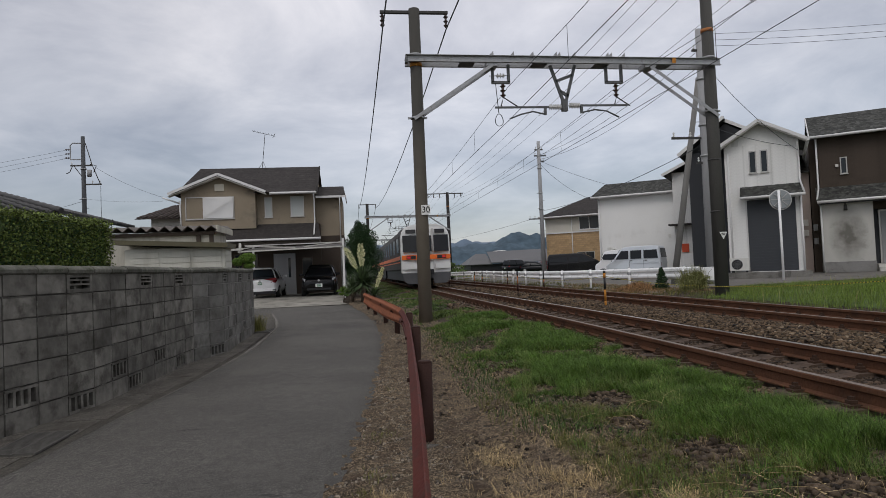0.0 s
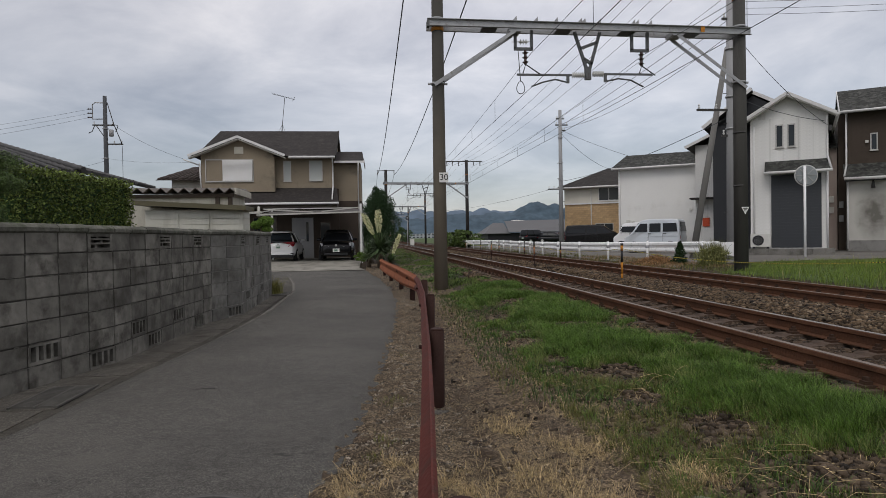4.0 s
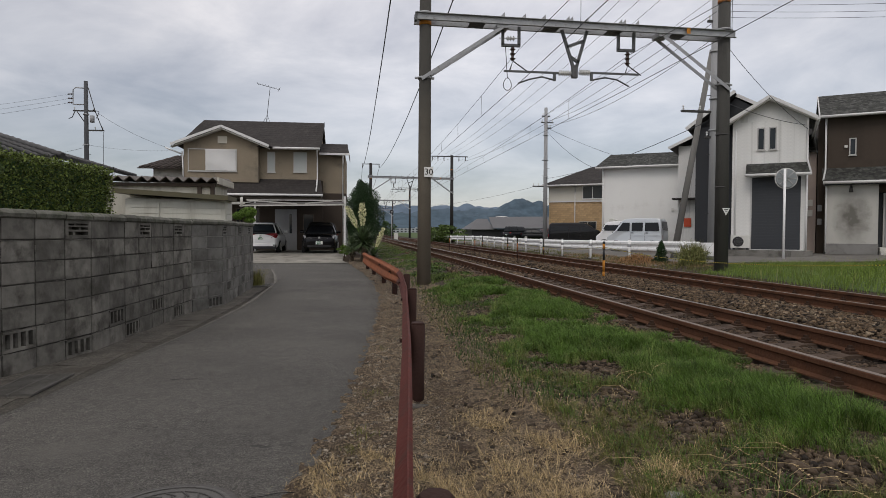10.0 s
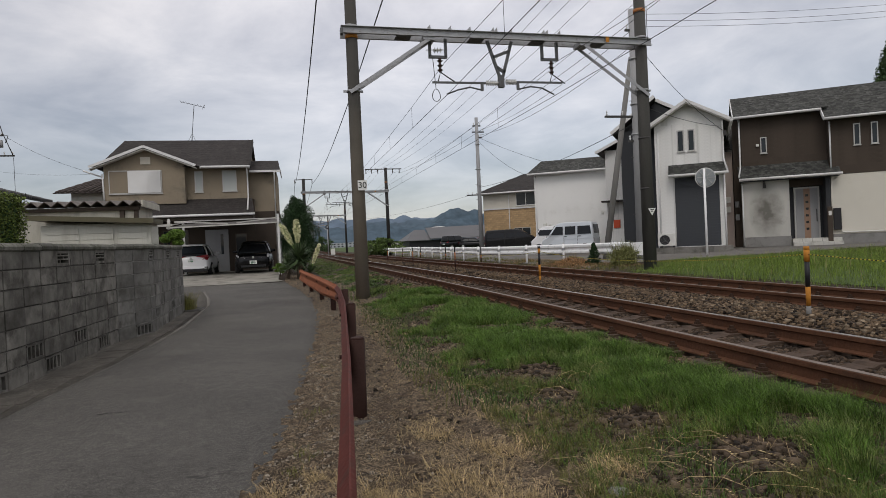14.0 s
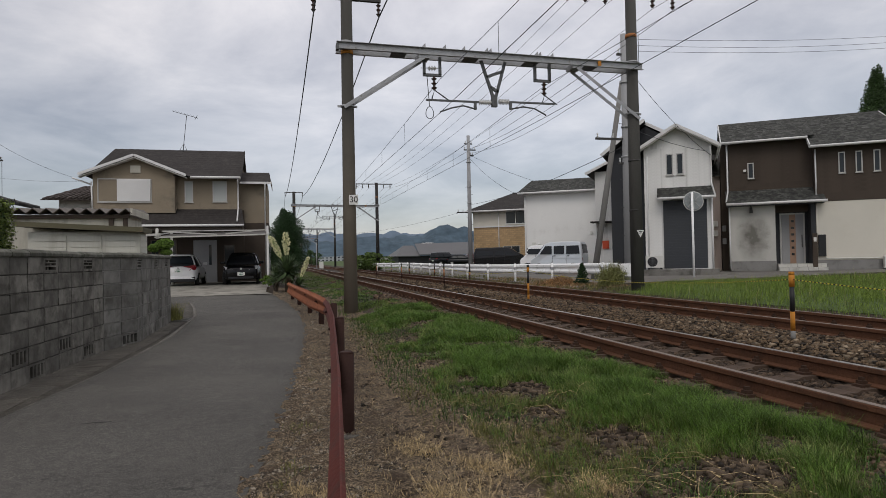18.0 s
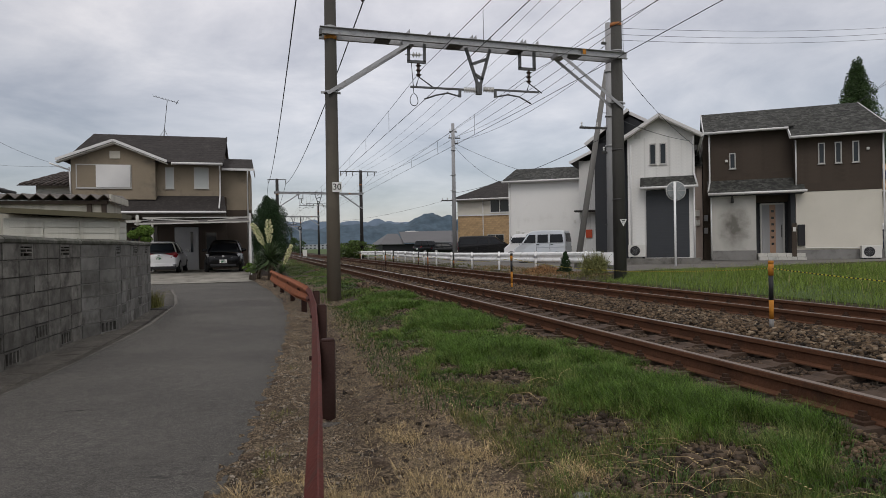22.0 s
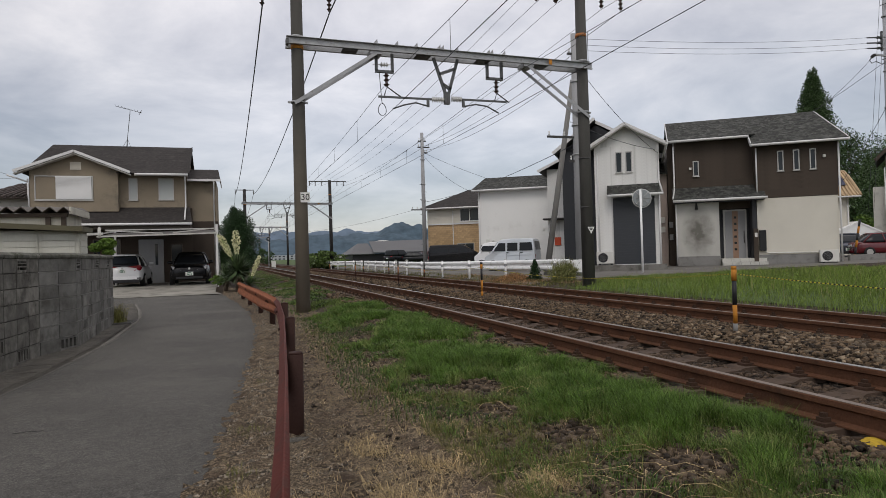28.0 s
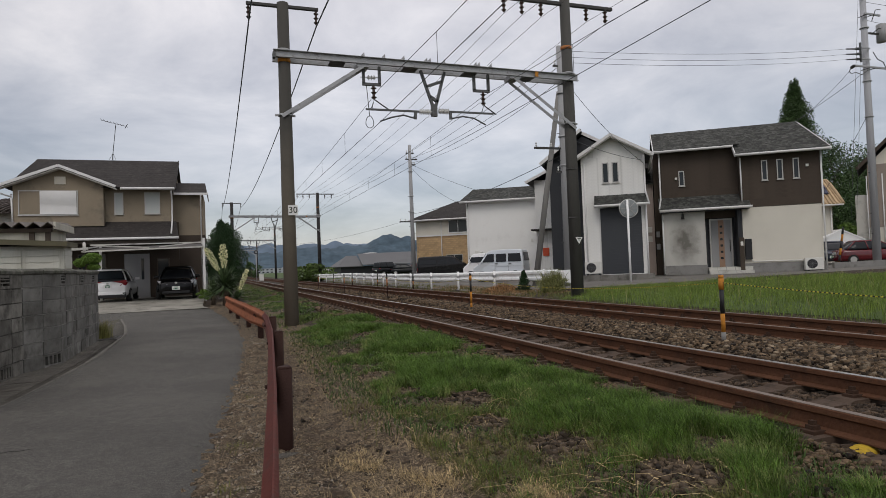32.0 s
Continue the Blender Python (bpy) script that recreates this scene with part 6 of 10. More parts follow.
    trim(h, (-2.3, 0.08, 5.70 + Z), (-0.62, 0.08, 5.70 + Z), 0.04, 0.12)
    trim(h, (-0.62, 0.08, 5.72 + Z), (-0.62, 3.5, 5.72 + Z), 0.04, 0.14)
    # pent roof between the storeys
    slate_rows(h, (-9.6, -1.5, 3.32 + Z), (-2.0, -1.5, 3.32 + Z), (-2.2, 0.0, 4.22 + Z), (-9.5, 0.0, 4.22 + Z), ROOF_DARK, 7, label="dark brown slate pent roof")
    trim(h, (-9.6, -1.52, 3.27 + Z), (-2.0, -1.52, 3.27 + Z), 0.04, 0.12)
    gutter_line(h, (-9.6, -1.58, 3.26 + Z), (-2.0, -1.58, 3.26 + Z))
    wall_box(h, (-9.5, -1.3, 3.05 + Z), (-2.1, 0.3, 3.22 + Z), FRAME_BRONZE, "", "soffit")
    # windows
    window(h, -9.22, 4.55 + Z, 2.56, 1.22, -0.55, FRAME_SILVER, STUCCO_TAN)
    bm = B()
    prism(bm, [(-0.60, 4.60 + Z)] + [(-0.64 if j else -0.62, 4.60 + Z + k * 0.052 + dz) for k in range(22) for j, dz in ((1, 0.002), (0, 0.05))] + [(-0.60, 5.744 + Z)], "x", -8.3, -6.72)
    part("shutter", bm, TRIM_WHITE, h, "closed white louvred shutters")
    window(h, -5.12, 4.60 + Z, 0.42, 1.14, 0.0, FRAME_SILVER, GLASS_PALE)
    window(h, -3.70, 4.62 + Z, 0.74, 1.14, 0.0, FRAME_SILVER, GLASS_PALE)
    bm = B()
    box(bm, (-7.66, -0.60, 6.08 + Z), (-7.18, -0.54, 6.46 + Z))
    for k in range(6):
        box(bm, (-7.61, -0.62, 6.11 + Z + k * 0.056), (-7.23, -0.59, 6.135 + Z + k * 0.056))
    part("gable_vent", bm, SIDING_CREAM, h, "small cream louvred vent")
    pipe(h, [(-2.36, -0.62, 5.82 + Z), (-2.36, -0.60, 5.70 + Z), (-2.38, -0.12, 5.50 + Z), (-2.38, -0.10, 5.40 + Z), (-2.38, -0.10, 4.40 + Z), (-2.38, -0.14, 4.26 + Z), (-2.36, -1.40, 3.50 + Z)])
    pipe(h, [(-9.5, -0.6, 5.6 + Z), (-9.45, -0.6, 4.0 + Z)])
    pipe(h, [(-10.3, -0.9, 5.75 + Z), (-9.5, -0.62, 5.45 + Z)])
    pipe(h, [(-0.95, 0.05, 5.6 + Z), (-0.98, 0.52, 5.2 + Z), (-0.98, 0.52, 0.2)], 0.035)
    bm = B()
    box(bm, (-4.75, 0.22, 0.05), (-3.55, 0.32, 2.35), bevel=0.01)
    d = part("door", bm, POLEGREY, h, "pale grey front door with a narrow dark pane")
    # dark box over the annex's foot paints the shade there
    wall_box(h, (-2.43, 0.52, 0.0), (-0.80, 5.05, 3.3), WALL_BROWN_SHADED, "annex lower wall, its shade put into a dark brown colour")
    bm = B()
    box(bm, (-3.95, 0.20, 1.0), (-3.82, 0.23, 2.1))
    part("pane", bm, GLASS, d)
    window(h, -6.9, 0.9, 1.3, 1.5, 0.3, FRAME_BRONZE, GLASS, 1)
    window(h, -3.2, 0.9, 0.6, 1.2, 0.3, FRAME_BRONZE, GLASS)
    # aerial
    a = thing("tv_aerial", pose(-5.62, 39.0, 7.70), "thin rooftop television aerial on a stayed mast", "aerial")
    bm = B()
    rod(bm, (0, 0, 0), (0.24, 0, 2.25), 0.018, n=6)
    part("mast", bm, IRON, a)
    bm = B()
    for q in ((-0.45, 0, 0.0), (0.5, 0, 0.0), (0, 0.5, -0.3)):
        rod(bm, (0.07, 0, 0.62), (q[0] * 0.6, q[1] * 0.6, q[2]), 0.010, n=5)
    part("stay", bm, IRON, a)
    bm = B()
    beam(bm, (-0.5, 0, 2.48), (0.82, 0, 2.15), 0.022, 0.022)
    for k in range(9):
        f = k / 8
        p = Vector((-0.48, 0, 2.475)).lerp(Vector((0.8, 0, 2.155)), f)
        rod(bm, p + Vector((0, -0.3, 0.02)), p + Vector((0, 0.3, 0.02)), 0.007, n=4)
    beam(bm, (0.70, 0, 2.05), (0.84, 0, 2.3), 0.022, 0.022)
    part("boom", bm, IRON, a)
    # lower wing with tiled roof at the left
    w = thing("house", pose(-10.6, 38.0, 0.36), "low house wing with a grey tiled roof", "house")
    wall_box(w, (-1.2, 0, -0.2), (1.6, 5, 4.6), SIDING_GREY, "pale plaster")
    slate_rows(w, (-1.9, -0.6, 4.5), (2.3, -0.6, 4.5), (2.3, 1.5, 5.4), (-0.3, 1.5, 5.4), TILE_BROWN, 7, label="brown-grey tiled roof")
    for k in range(15):
        f = (k + 0.5) / 15
        p, q = Vector((-1.9, -0.6, 4.53)).lerp(Vector((2.3, -0.6, 4.53)), f), Vector((-0.3, 1.5, 5.43)).lerp(Vector((2.3, 1.5, 5.43)), f)
        bm = B()
        tube(bm, [p.lerp(q, j / 10) + Vector((0, 0, 0.02 * (j % 2))) for j in range(11)], 0.07, n=5)
        part("tile_rib", bm, TILE_BROWN, w)
    return h


def carport():
    c = thing("carport", pose(0, 30.0, 0.18), "flat carport with white edge beams before the tan house", "carport")
    bm = B()
    slab(bm, [(-5.5, 0.0, 2.33), (-0.75, 0.0, 2.42), (-0.75, 4.3, 2.75), (-5.5, 4.3, 2.65)], 0.03)
    part("roof", bm, mat("carport_sheet", (0.09, 0.085, 0.08), 0.5, vary=0.1), c, "smoky translucent roof sheet")
    bm = B()
    beam(bm, (-5.55, 0, 2.31), (-0.7, 0, 2.40), 0.05, 0.06)
    part("front_beam", bm, SIDING_GREY, c, "pale grey front beam")
    bm = B()
    for a, b in (((-5.5, 0, 2.42), (-5.5, 4.3, 2.72)), ((-0.75, 0, 2.45), (-0.75, 4.3, 2.8)), ((-5.4, 1.2, 2.62), (-3.0, 0.6, 2.45)), ((-0.75, 1.8, 2.72), (-2.6, 0.6, 2.47)), ((-5.5, 1.6, 2.66), (-0.75, 1.6, 2.68))):
        beam(bm, a, b, 0.04, 0.05)
    part("rafter", bm, SIDING_GREY, c, "pale grey rafters")
    for x in (-5.95, -5.44):
        bm = B()
        rod(bm, (x, 0.0, 2.25), (x, 0.0, 2.66), 0.062, n=14)
        bmesh.ops.create_uvsphere(bm, u_segments=14, v_segments=8, radius=0.062, matrix=Matrix.Translation((x, 0.0, 2.66)))
        part("round_cap", bm, SIDING_GREY, c, "rounded pale post top")
    bm = B()
    beam(bm, (-6.3, 0.0, 2.40), (-5.3, 0.0, 2.44), 0.07, 0.10)
    part("left_beam", bm, SIDING_GREY, c)
    for x, y in ((-0.72, 0.1), (-0.72, 4.1), (-5.5, 4.1)):
        bm = B()
        box(bm, (x - 0.05, y - 0.05, -0.05), (x + 0.05, y + 0.05, 2.8 if y < 1 else 2.7), bevel=0.008)
        part("post", bm, TRIM_WHITE, c, "white post")


def shed():
    cream = mat("shed_cream", (0.50, 0.48, 0.41), 0.8, vary=0.14, scale=1.5, dirt=(0.30, 0.28, 0.23), dirt_amt=0.35, streak=True)
    s = thing("garden_shed", pose(0, 14.7, 0.0), "cream garden shed with a corrugated roof behind the wall", "shed")
    wall_box(s, (-5.62, 0.02, 0.0), (-3.26, 1.4, 2.38), cream, "cream metal wall")
    bm = B()
    n, rings = 84, []
    for k in range(n + 1):
        x0 = -5.75 + 2.62 * k / n
        ph = (k / 8) % 1
        z0 = 2.42 + 0.085 * (abs(2 * ph - 1) * 1.25 - 0.12) - 0.012 * k / n
        rings.append([bm.verts.new(p) for p in ((x0, -0.20, z0), (x0, 1.55, z0 + 0.10), (x0, 1.55, z0 + 0.085), (x0, -0.20, z0 - 0.015))])
    for p, q in zip(rings, rings[1:]):
        for k in range(4):
            bm.faces.new((p[k], p[(k + 1) % 4], q[(k + 1) % 4], q[k]))
    bm.faces.new(rings[0])
    bm.faces.new(rings[-1][::-1])
    part("roof", bm, mat("corrugated_brown", (0.13, 0.115, 0.10), 0.7, vary=0.4, scale=3, dirt=(0.24, 0.22, 0.19), dirt_amt=0.3), s, "weathered brown corrugated roof")
    bm = B()
    box(bm, (-5.70, -0.06, 2.30), (-3.22, 0.02, 2.375))
    part("fascia", bm, SIDING_BROWN, s, "dark brown fascia board")
    bm = B()
    box(bm, (-3.16, -0.18, 2.36), (-3.12, 1.52, 2.50))
    part("barge_board", bm, cream, s)
    for x in (-3.62, -3.34):
        bm = B()
        box(bm, (x, -0.04, 1.9), (x + 0.09, 0.018, 2.30))
        part("batten", bm, SIDING_BROWN, s)
    # the lower store in front, its flat roof falling a little towards the lane
    t = thing("storage_shed", pose(0, 13.9, 0.0), "low white storage shed with panel doors and an olive eave", "shed")
    white = mat("store_white", (0.56, 0.55, 0.48), 0.6, vary=0.08, scale=1.5, dirt=(0.40, 0.385, 0.32), dirt_amt=0.2, streak=True)
    bm = B()
    box(bm, (-4.92, 0.10, 0.0), (-2.88, 0.78, 1.99), bevel=0.01)
    bd = part("body", bm, white, t)
    for k in range(3):
        for j in range(4):
            bm = B()
            x0 = -4.80 + k * 0.64
            box(bm, (x0, 0.075, 1.42 + j * 0.125), (x0 + 0.575, 0.098, 1.42 + j * 0.125 + 0.117), bevel=0.006)
            part("panel", bm, white, bd)
    for j in range(4):
        bm = B()
        box(bm, (-2.882, 0.14, 1.42 + j * 0.125), (-2.862, 0.74, 1.42 + j * 0.125 + 0.117), bevel=0.006)
        part("panel", bm, white, bd)
    bm = B()
    slab(bm, [(-5.08, -0.14, 2.19), (-2.77, -0.14, 2.055), (-2.77, 0.80, 2.06), (-5.08, 0.80, 2.20)], 0.10)
    part("roof", bm, mat("eave_olive", (0.105, 0.094, 0.055), 0.6, vary=0.2, scale=3), t, "olive brown flat roof edge")


def tiled_roof_house():
    h = thing("house", pose(-16.85, 19.7, -0.26), "low house with a grey tiled hipped roof behind the hedge", "house")
    wall_box(h, (-4, 0.7, 0), (7.5, 5.7, 3.6), mat("plaster_pale", (0.42, 0.40, 0.36), 0.9, vary=0.1, scale=1.2), "pale plaster wall")
    for c00, c10, c11, c01 in (((-4.8, -0.2, 3.55), (8.2, -0.05, 3.66), (4.0, 3, 4.92), (-3, 3, 4.98)), ((8.2, -0.05, 3.66), (8.2, 6.2, 3.66), (4.0, 3.1, 4.92), (4.0, 3.0, 4.92))):
        # shade between the ribs is put into this plane's darker tile colour
        slate_rows(h, c00, c10, c11, c01, TILE_VALLEY, 14, label="grey ceramic tile roof, valleys coloured darker for the shade between ribs")
        a0, b0, b1, a1 = map(Vector, (c00, c10, c11, c01))
        for k in range(34):
            f = (k + 0.5) / 34
            p, q = a0.lerp(b0, f), a1.lerp(b1, f)
            bm = B()
            pts = []
            for j in range(29):
                # each tile's lower end stands a little proud of the next
                pts.append(p.lerp(q, j / 28) + Vector((0, 0, 0.03 + (0.022 if j % 2 == 0 else 0.0))))
            tube(bm, pts, 0.075, n=5)
            part("tile_rib", bm, TILE_DARK, h)
    for a, b in (((-3, 3, 5.08), (4.0, 3, 5.02)), ((4.0, 3, 5.02), (8.25, -0.08, 3.75))):
        bm = B()
        tube(bm, [Vector(a).lerp(Vector(b), j / 30) + Vector((0, 0, 0.02 * (j % 2))) for j in range(31)], 0.085, n=8)
        part("ridge", bm, TILE_DARK, h)
    bm = B()
    rod(bm, (4.0, 2.95, 4.95), (4.0, 2.95, 5.22), 0.14, 0.14, n=8)
    rod(bm, (4.0, 2.95, 5.22), (4.0, 2.95, 5.27), 0.08, 0.12, n=8)
    rod(bm, (4.0, 2.95, 5.27), (4.0, 2.95, 5.50), 0.12, 0.015, n=8)
    part("finial", bm, TILE_VALLEY, h, "pointed ridge-end tile")


left_house()
carport()
shed()
tiled_roof_house()
dark_house()
white_house()
between_house()
white_block()
tan_house()


# ---- vehicles ----
def car(m, label, paint, L=3.9, W=1.68, H=1.5, hood=0.95, tail=0.15, belt=0.92, nose=0.72, screen=0.75, rear_lean=0.35, side_glass=True, group="parked cars", name="car"):
    """A car whose front points to -y, standing on its wheels at z = 0."""
    c = thing(name, m, label, "car" if name == "car" else "van", group)
    f, r = -L / 2, L / 2
    w = W / 2
    gc = 0.20
    boxy = name == "van"
    # body: rounded sections along its length
    ys = [f, f + 0.03, f + 0.10, f + hood * 0.35, f + hood * 0.7, f + hood] + [f + hood + (L - hood - 0.25) * k / 8 for k in range(1, 8)] + [r - 0.22, r - 0.10, r - 0.03, r]
    rings, n = [], 20
    bm = B()
    for y in ys:
        top = float(np.interp(y, [f, f + 0.06, f + hood * 0.4, f + hood, r - 0.2, r], [nose - 0.10, nose - 0.02, nose + 0.07, belt, belt, belt - 0.10]))
        low = float(np.interp(y, [f, f + 0.12, r - 0.12, r], [gc + 0.10, gc, gc, gc + 0.12]))
        q = abs(2 * y / L)
        hw = w * (1 - (0.10 if boxy else 0.20) * q ** 7) * (0.95 if y in (f, r) else 1)
        ring = []
        for k in range(n):
            a = 2 * math.pi * (k + 0.5) / n
            cx, cz = math.cos(a), math.sin(a)
            x = hw * math.copysign(abs(cx) ** 0.38, cx)
            z = math.copysign(abs(cz) ** 0.38, cz)
            x *= 1 - 0.05 * max(0, z) ** 2
            ring.append(bm.verts.new((x, y, (top + low) / 2 + z * (top - low) / 2)))
        rings.append(ring)
    for a_, b_ in zip(rings, rings[1:]):
        for k in range(n):
            bm.faces.new((a_[k], a_[(k + 1) % n], b_[(k + 1) % n], b_[k]))
    bm.faces.new(rings[0][::-1])
    bm.faces.new(rings[-1])
    bmesh.ops.recalc_face_normals(bm, faces=list(bm.faces))
    part("body", bm, paint, c, smooth=True)
    # glasshouse: rings that lean in towards the roof
    y0, y1, y2, y3 = f + hood - 0.10, f + hood + screen, r - tail - rear_lean, r - tail
    wt = w * (0.88 if boxy else 0.70)
    cap = 0.24 if boxy else 0.10
    soft_ = 0.22 if boxy else 0.36

    def shell(a, s, out=0.0):
        u = s ** 1.15
        ya, yb = y0 + (y1 - y0) * u, y3 + (y2 - y3) * u
        hw = w * 0.935 + (wt - w * 0.935) * s ** 1.3 + out
        ca, sa = math.cos(a), math.sin(a)
        return Vector((hw * math.copysign(abs(ca) ** soft_, ca), (ya + yb) / 2 + ((yb - ya) / 2 + out) * math.copysign(abs(sa) ** soft_, sa), belt - 0.04 + (H - cap - belt + 0.04) * s))

    def skin(levels, m_=36):
        bm = B()
        rr = [[bm.verts.new(lv(2 * math.pi * k / m_)) for k in range(m_)] for lv in levels]
        for a_, b_ in zip(rr, rr[1:]):
            for k in range(m_):
                bm.faces.new((a_[k], a_[(k + 1) % m_], b_[(k + 1) % m_], b_[k]))
        bm.faces.new(rr[0][::-1])
        bm.faces.new(rr[-1])
        return bm

    part("glass", skin([lambda a, s=s: shell(a, s) for s in (0, 0.25, 0.5, 0.75, 1.0)]), CAR_GLASS, c, "dark tinted windows", smooth=True)
    mid = Vector((0, (y1 + y2) / 2, 0))

    def dome(a, k):
        e = shell(a, 1.0, 0.012)
        flat = Vector((e.x, e.y, 0)) - mid
        g_ = math.cos(k * math.pi / 2) ** 0.55 if k < 1 else 0.0
        g_ = max(g_, 0.08)
        return mid + flat * g_ + Vector((0, 0, H - cap + cap * math.sin(k * math.pi / 2)))
    part("roof", skin([lambda a, k=k: dome(a, k) for k in (0, 0.25, 0.5, 0.75, 0.92, 1.0)]), paint, c, smooth=True)
    for sx in (-1, 1):
        corner = math.pi * 0.25
        side = [-corner, corner] + ([0.0, 0.035] if L < 3.4 and boxy else [0.004] if not boxy else [0.0, 0.02])
        for a in side:
            aa = a if sx > 0 else math.pi - a
            bm = B()
            tube(bm, [shell(aa, s, 0.004) for s in (0, 0.35, 0.7, 1.0)], 0.055 if boxy else 0.04, n=6)
            part("pillar", bm, paint, c, smooth=True)
        bm = B()
        box(bm, (sx * (w * 0.93), y0 + 0.30, belt + 0.01), (sx * (w + 0.15), y0 + 0.40, belt + 0.14), bevel=0.035)
        part("mirror", bm, paint, c, smooth=True)
        for yy in (f + 0.72, r - 0.70):
            bm = B()
            rod(bm, (sx * (w - 0.19), yy, 0.30), (sx * (w + 0.005), yy, 0.30), 0.30, n=24)
            wh = part("wheel", bm, TYRE, c)
            bm = B()
            rod(bm, (sx * (w - 0.02), yy, 0.30), (sx * (w + 0.012), yy, 0.30), 0.19, n=16)
            part("rim", bm, FRAME_SILVER, wh)
        bm = B()
        slab(bm, [(sx * w * 0.42, f - 0.006, nose - 0.17), (sx * w * 0.80, f + 0.03, nose - 0.13), (sx * w * 0.92, f + 0.26, nose + 0.02), (sx * w * 0.62, f + 0.07, nose - 0.06)], 0.03)
        part("headlight", bm, LAMP_CLEAR, c, "clear headlight")
        bm = B()
        slab(bm, [(sx * w * 0.58, r + 0.004, belt - 0.24), (sx * w * 0.88, r - 0.02, belt - 0.21), (sx * w * 0.96, r - 0.18, belt - 0.05), (sx * w * 0.70, r + 0.002, belt - 0.13)], 0.03)
        part("tail_light", bm, LAMP_RED, c, "red tail light")
    for yy, zz, nm in ((f - 0.016, 0.42, "plate"), (r + 0.004, 0.62, "plate")):
        bm = B()
        box(bm, (-0.165, yy, zz), (0.165, yy + 0.012, zz + 0.165))
        pl = part("plate", bm, PLATE, c, "white plate with unreadable marks")
        bm = B()
        yb = yy - 0.004 if yy < 0 else yy + 0.012
        for k in range(4):
            box(bm, (-0.10 + k * 0.055, yb, zz + 0.02), (-0.065 + k * 0.055, yb + 0.004, zz + 0.09))
        box(bm, (-0.08, yb, zz + 0.115), (0.08, yb + 0.004, zz + 0.145))
        tagged(part("ink", bm, INK_GREEN, pl), kind="stuff")
    bm = B()
    box(bm, (-w * 0.40, f - 0.008, nose - 0.19), (w * 0.40, f + 0.1, nose - 0.12), bevel=0.01)
    gr = part("grille", bm, PLASTIC_DARK, c)
    bm = B()
    rod(bm, (0, f - 0.022, nose - 0.12), (0, f, nose - 0.12), 0.055, n=14)
    part("badge", bm, FRAME_SILVER, gr)
    bm = B()
    box(bm, (-w * 0.84, r - 0.10, gc + 0.06), (w * 0.84, r + 0.025, gc + 0.26), bevel=0.03)
    part("rear_bumper", bm, paint, c)
    bm = B()
    box(bm, (-w * 0.66, f - 0.008, gc + 0.07), (w * 0.66, f + 0.1, gc + 0.17), bevel=0.015)
    part("front_intake", bm, PLASTIC_DARK, c)
    return c


gz = 0.26
car(pose(-2.02, 33.2, gz, 0, 0, 1), "glossy black compact car parked nose out under the carport", CAR_BLACK, 4.0, 1.74, 1.56, 1.0, 0.2, 0.96, 0.86, 0.85, 0.3)
white_car = car(pose(-4.85, 33.6, gz, 0, 0, 180), "white compact hatchback parked tail out beside the carport", CAR_WHITE, 3.9, 1.72, 1.50, 0.9, 0.12, 0.95, 0.78, 0.9, 0.45)


def dress_tail(c, w, r, belt, H):
    """What sets the hatchback's tail apart: wide lamps, spoiler, rear window and dark lower bumper."""
    bm = B()
    slab(bm, [(-w * 0.72, r - 0.155, belt + 0.10), (w * 0.72, r - 0.155, belt + 0.10), (w * 0.62, r - 0.40, H - 0.13), (-w * 0.62, r - 0.40, H - 0.13)], 0.02)
    part("rear_window", bm, GLASS, c, "dark rear window")
    bm = B()
    box(bm, (-w * 0.66, r - 0.52, H - 0.10), (w * 0.66, r - 0.30, H - 0.05), bevel=0.02)
    part("spoiler", bm, CAR_WHITE, c)
    for sx in (-1, 1):
        bm = B()
        prism(bm, [(sx * w * 0.24, belt - 0.05), (sx * w * 0.90, belt + 0.02), (sx * w * 0.93, belt - 0.03), (sx * w * 0.82, belt - 0.12), (sx * w * 0.60, belt - 0.12), (sx * w * 0.42, belt - 0.08)], "y", r - 0.05, r + 0.012)
        part("tail_lamp", bm, LAMP_RED, c, "wide red tail lamp")
        bm = B()
        box(bm, (sx * w * 0.70, r + 0.0, 0.34), (sx * w * 0.88, r + 0.03, 0.40), bevel=0.01)
        part("reflector", bm, PLASTIC_DARK, c)
    bm = B()
    box(bm, (-w * 0.86, r - 0.12, 0.17), (w * 0.86, r + 0.03, 0.33), bevel=0.03)
    part("valance", bm, PLASTIC_DARK, c, "dark lower bumper")
    bm = B()
    rod(bm, (0, r - 0.005, belt - 0.13), (0, r + 0.012, belt - 0.13), 0.05, n=14)
    part("badge", bm, FRAME_SILVER, c)


dress_tail(white_car, 0.86, 1.95, 0.95, 1.50)


# the car park beyond the railway


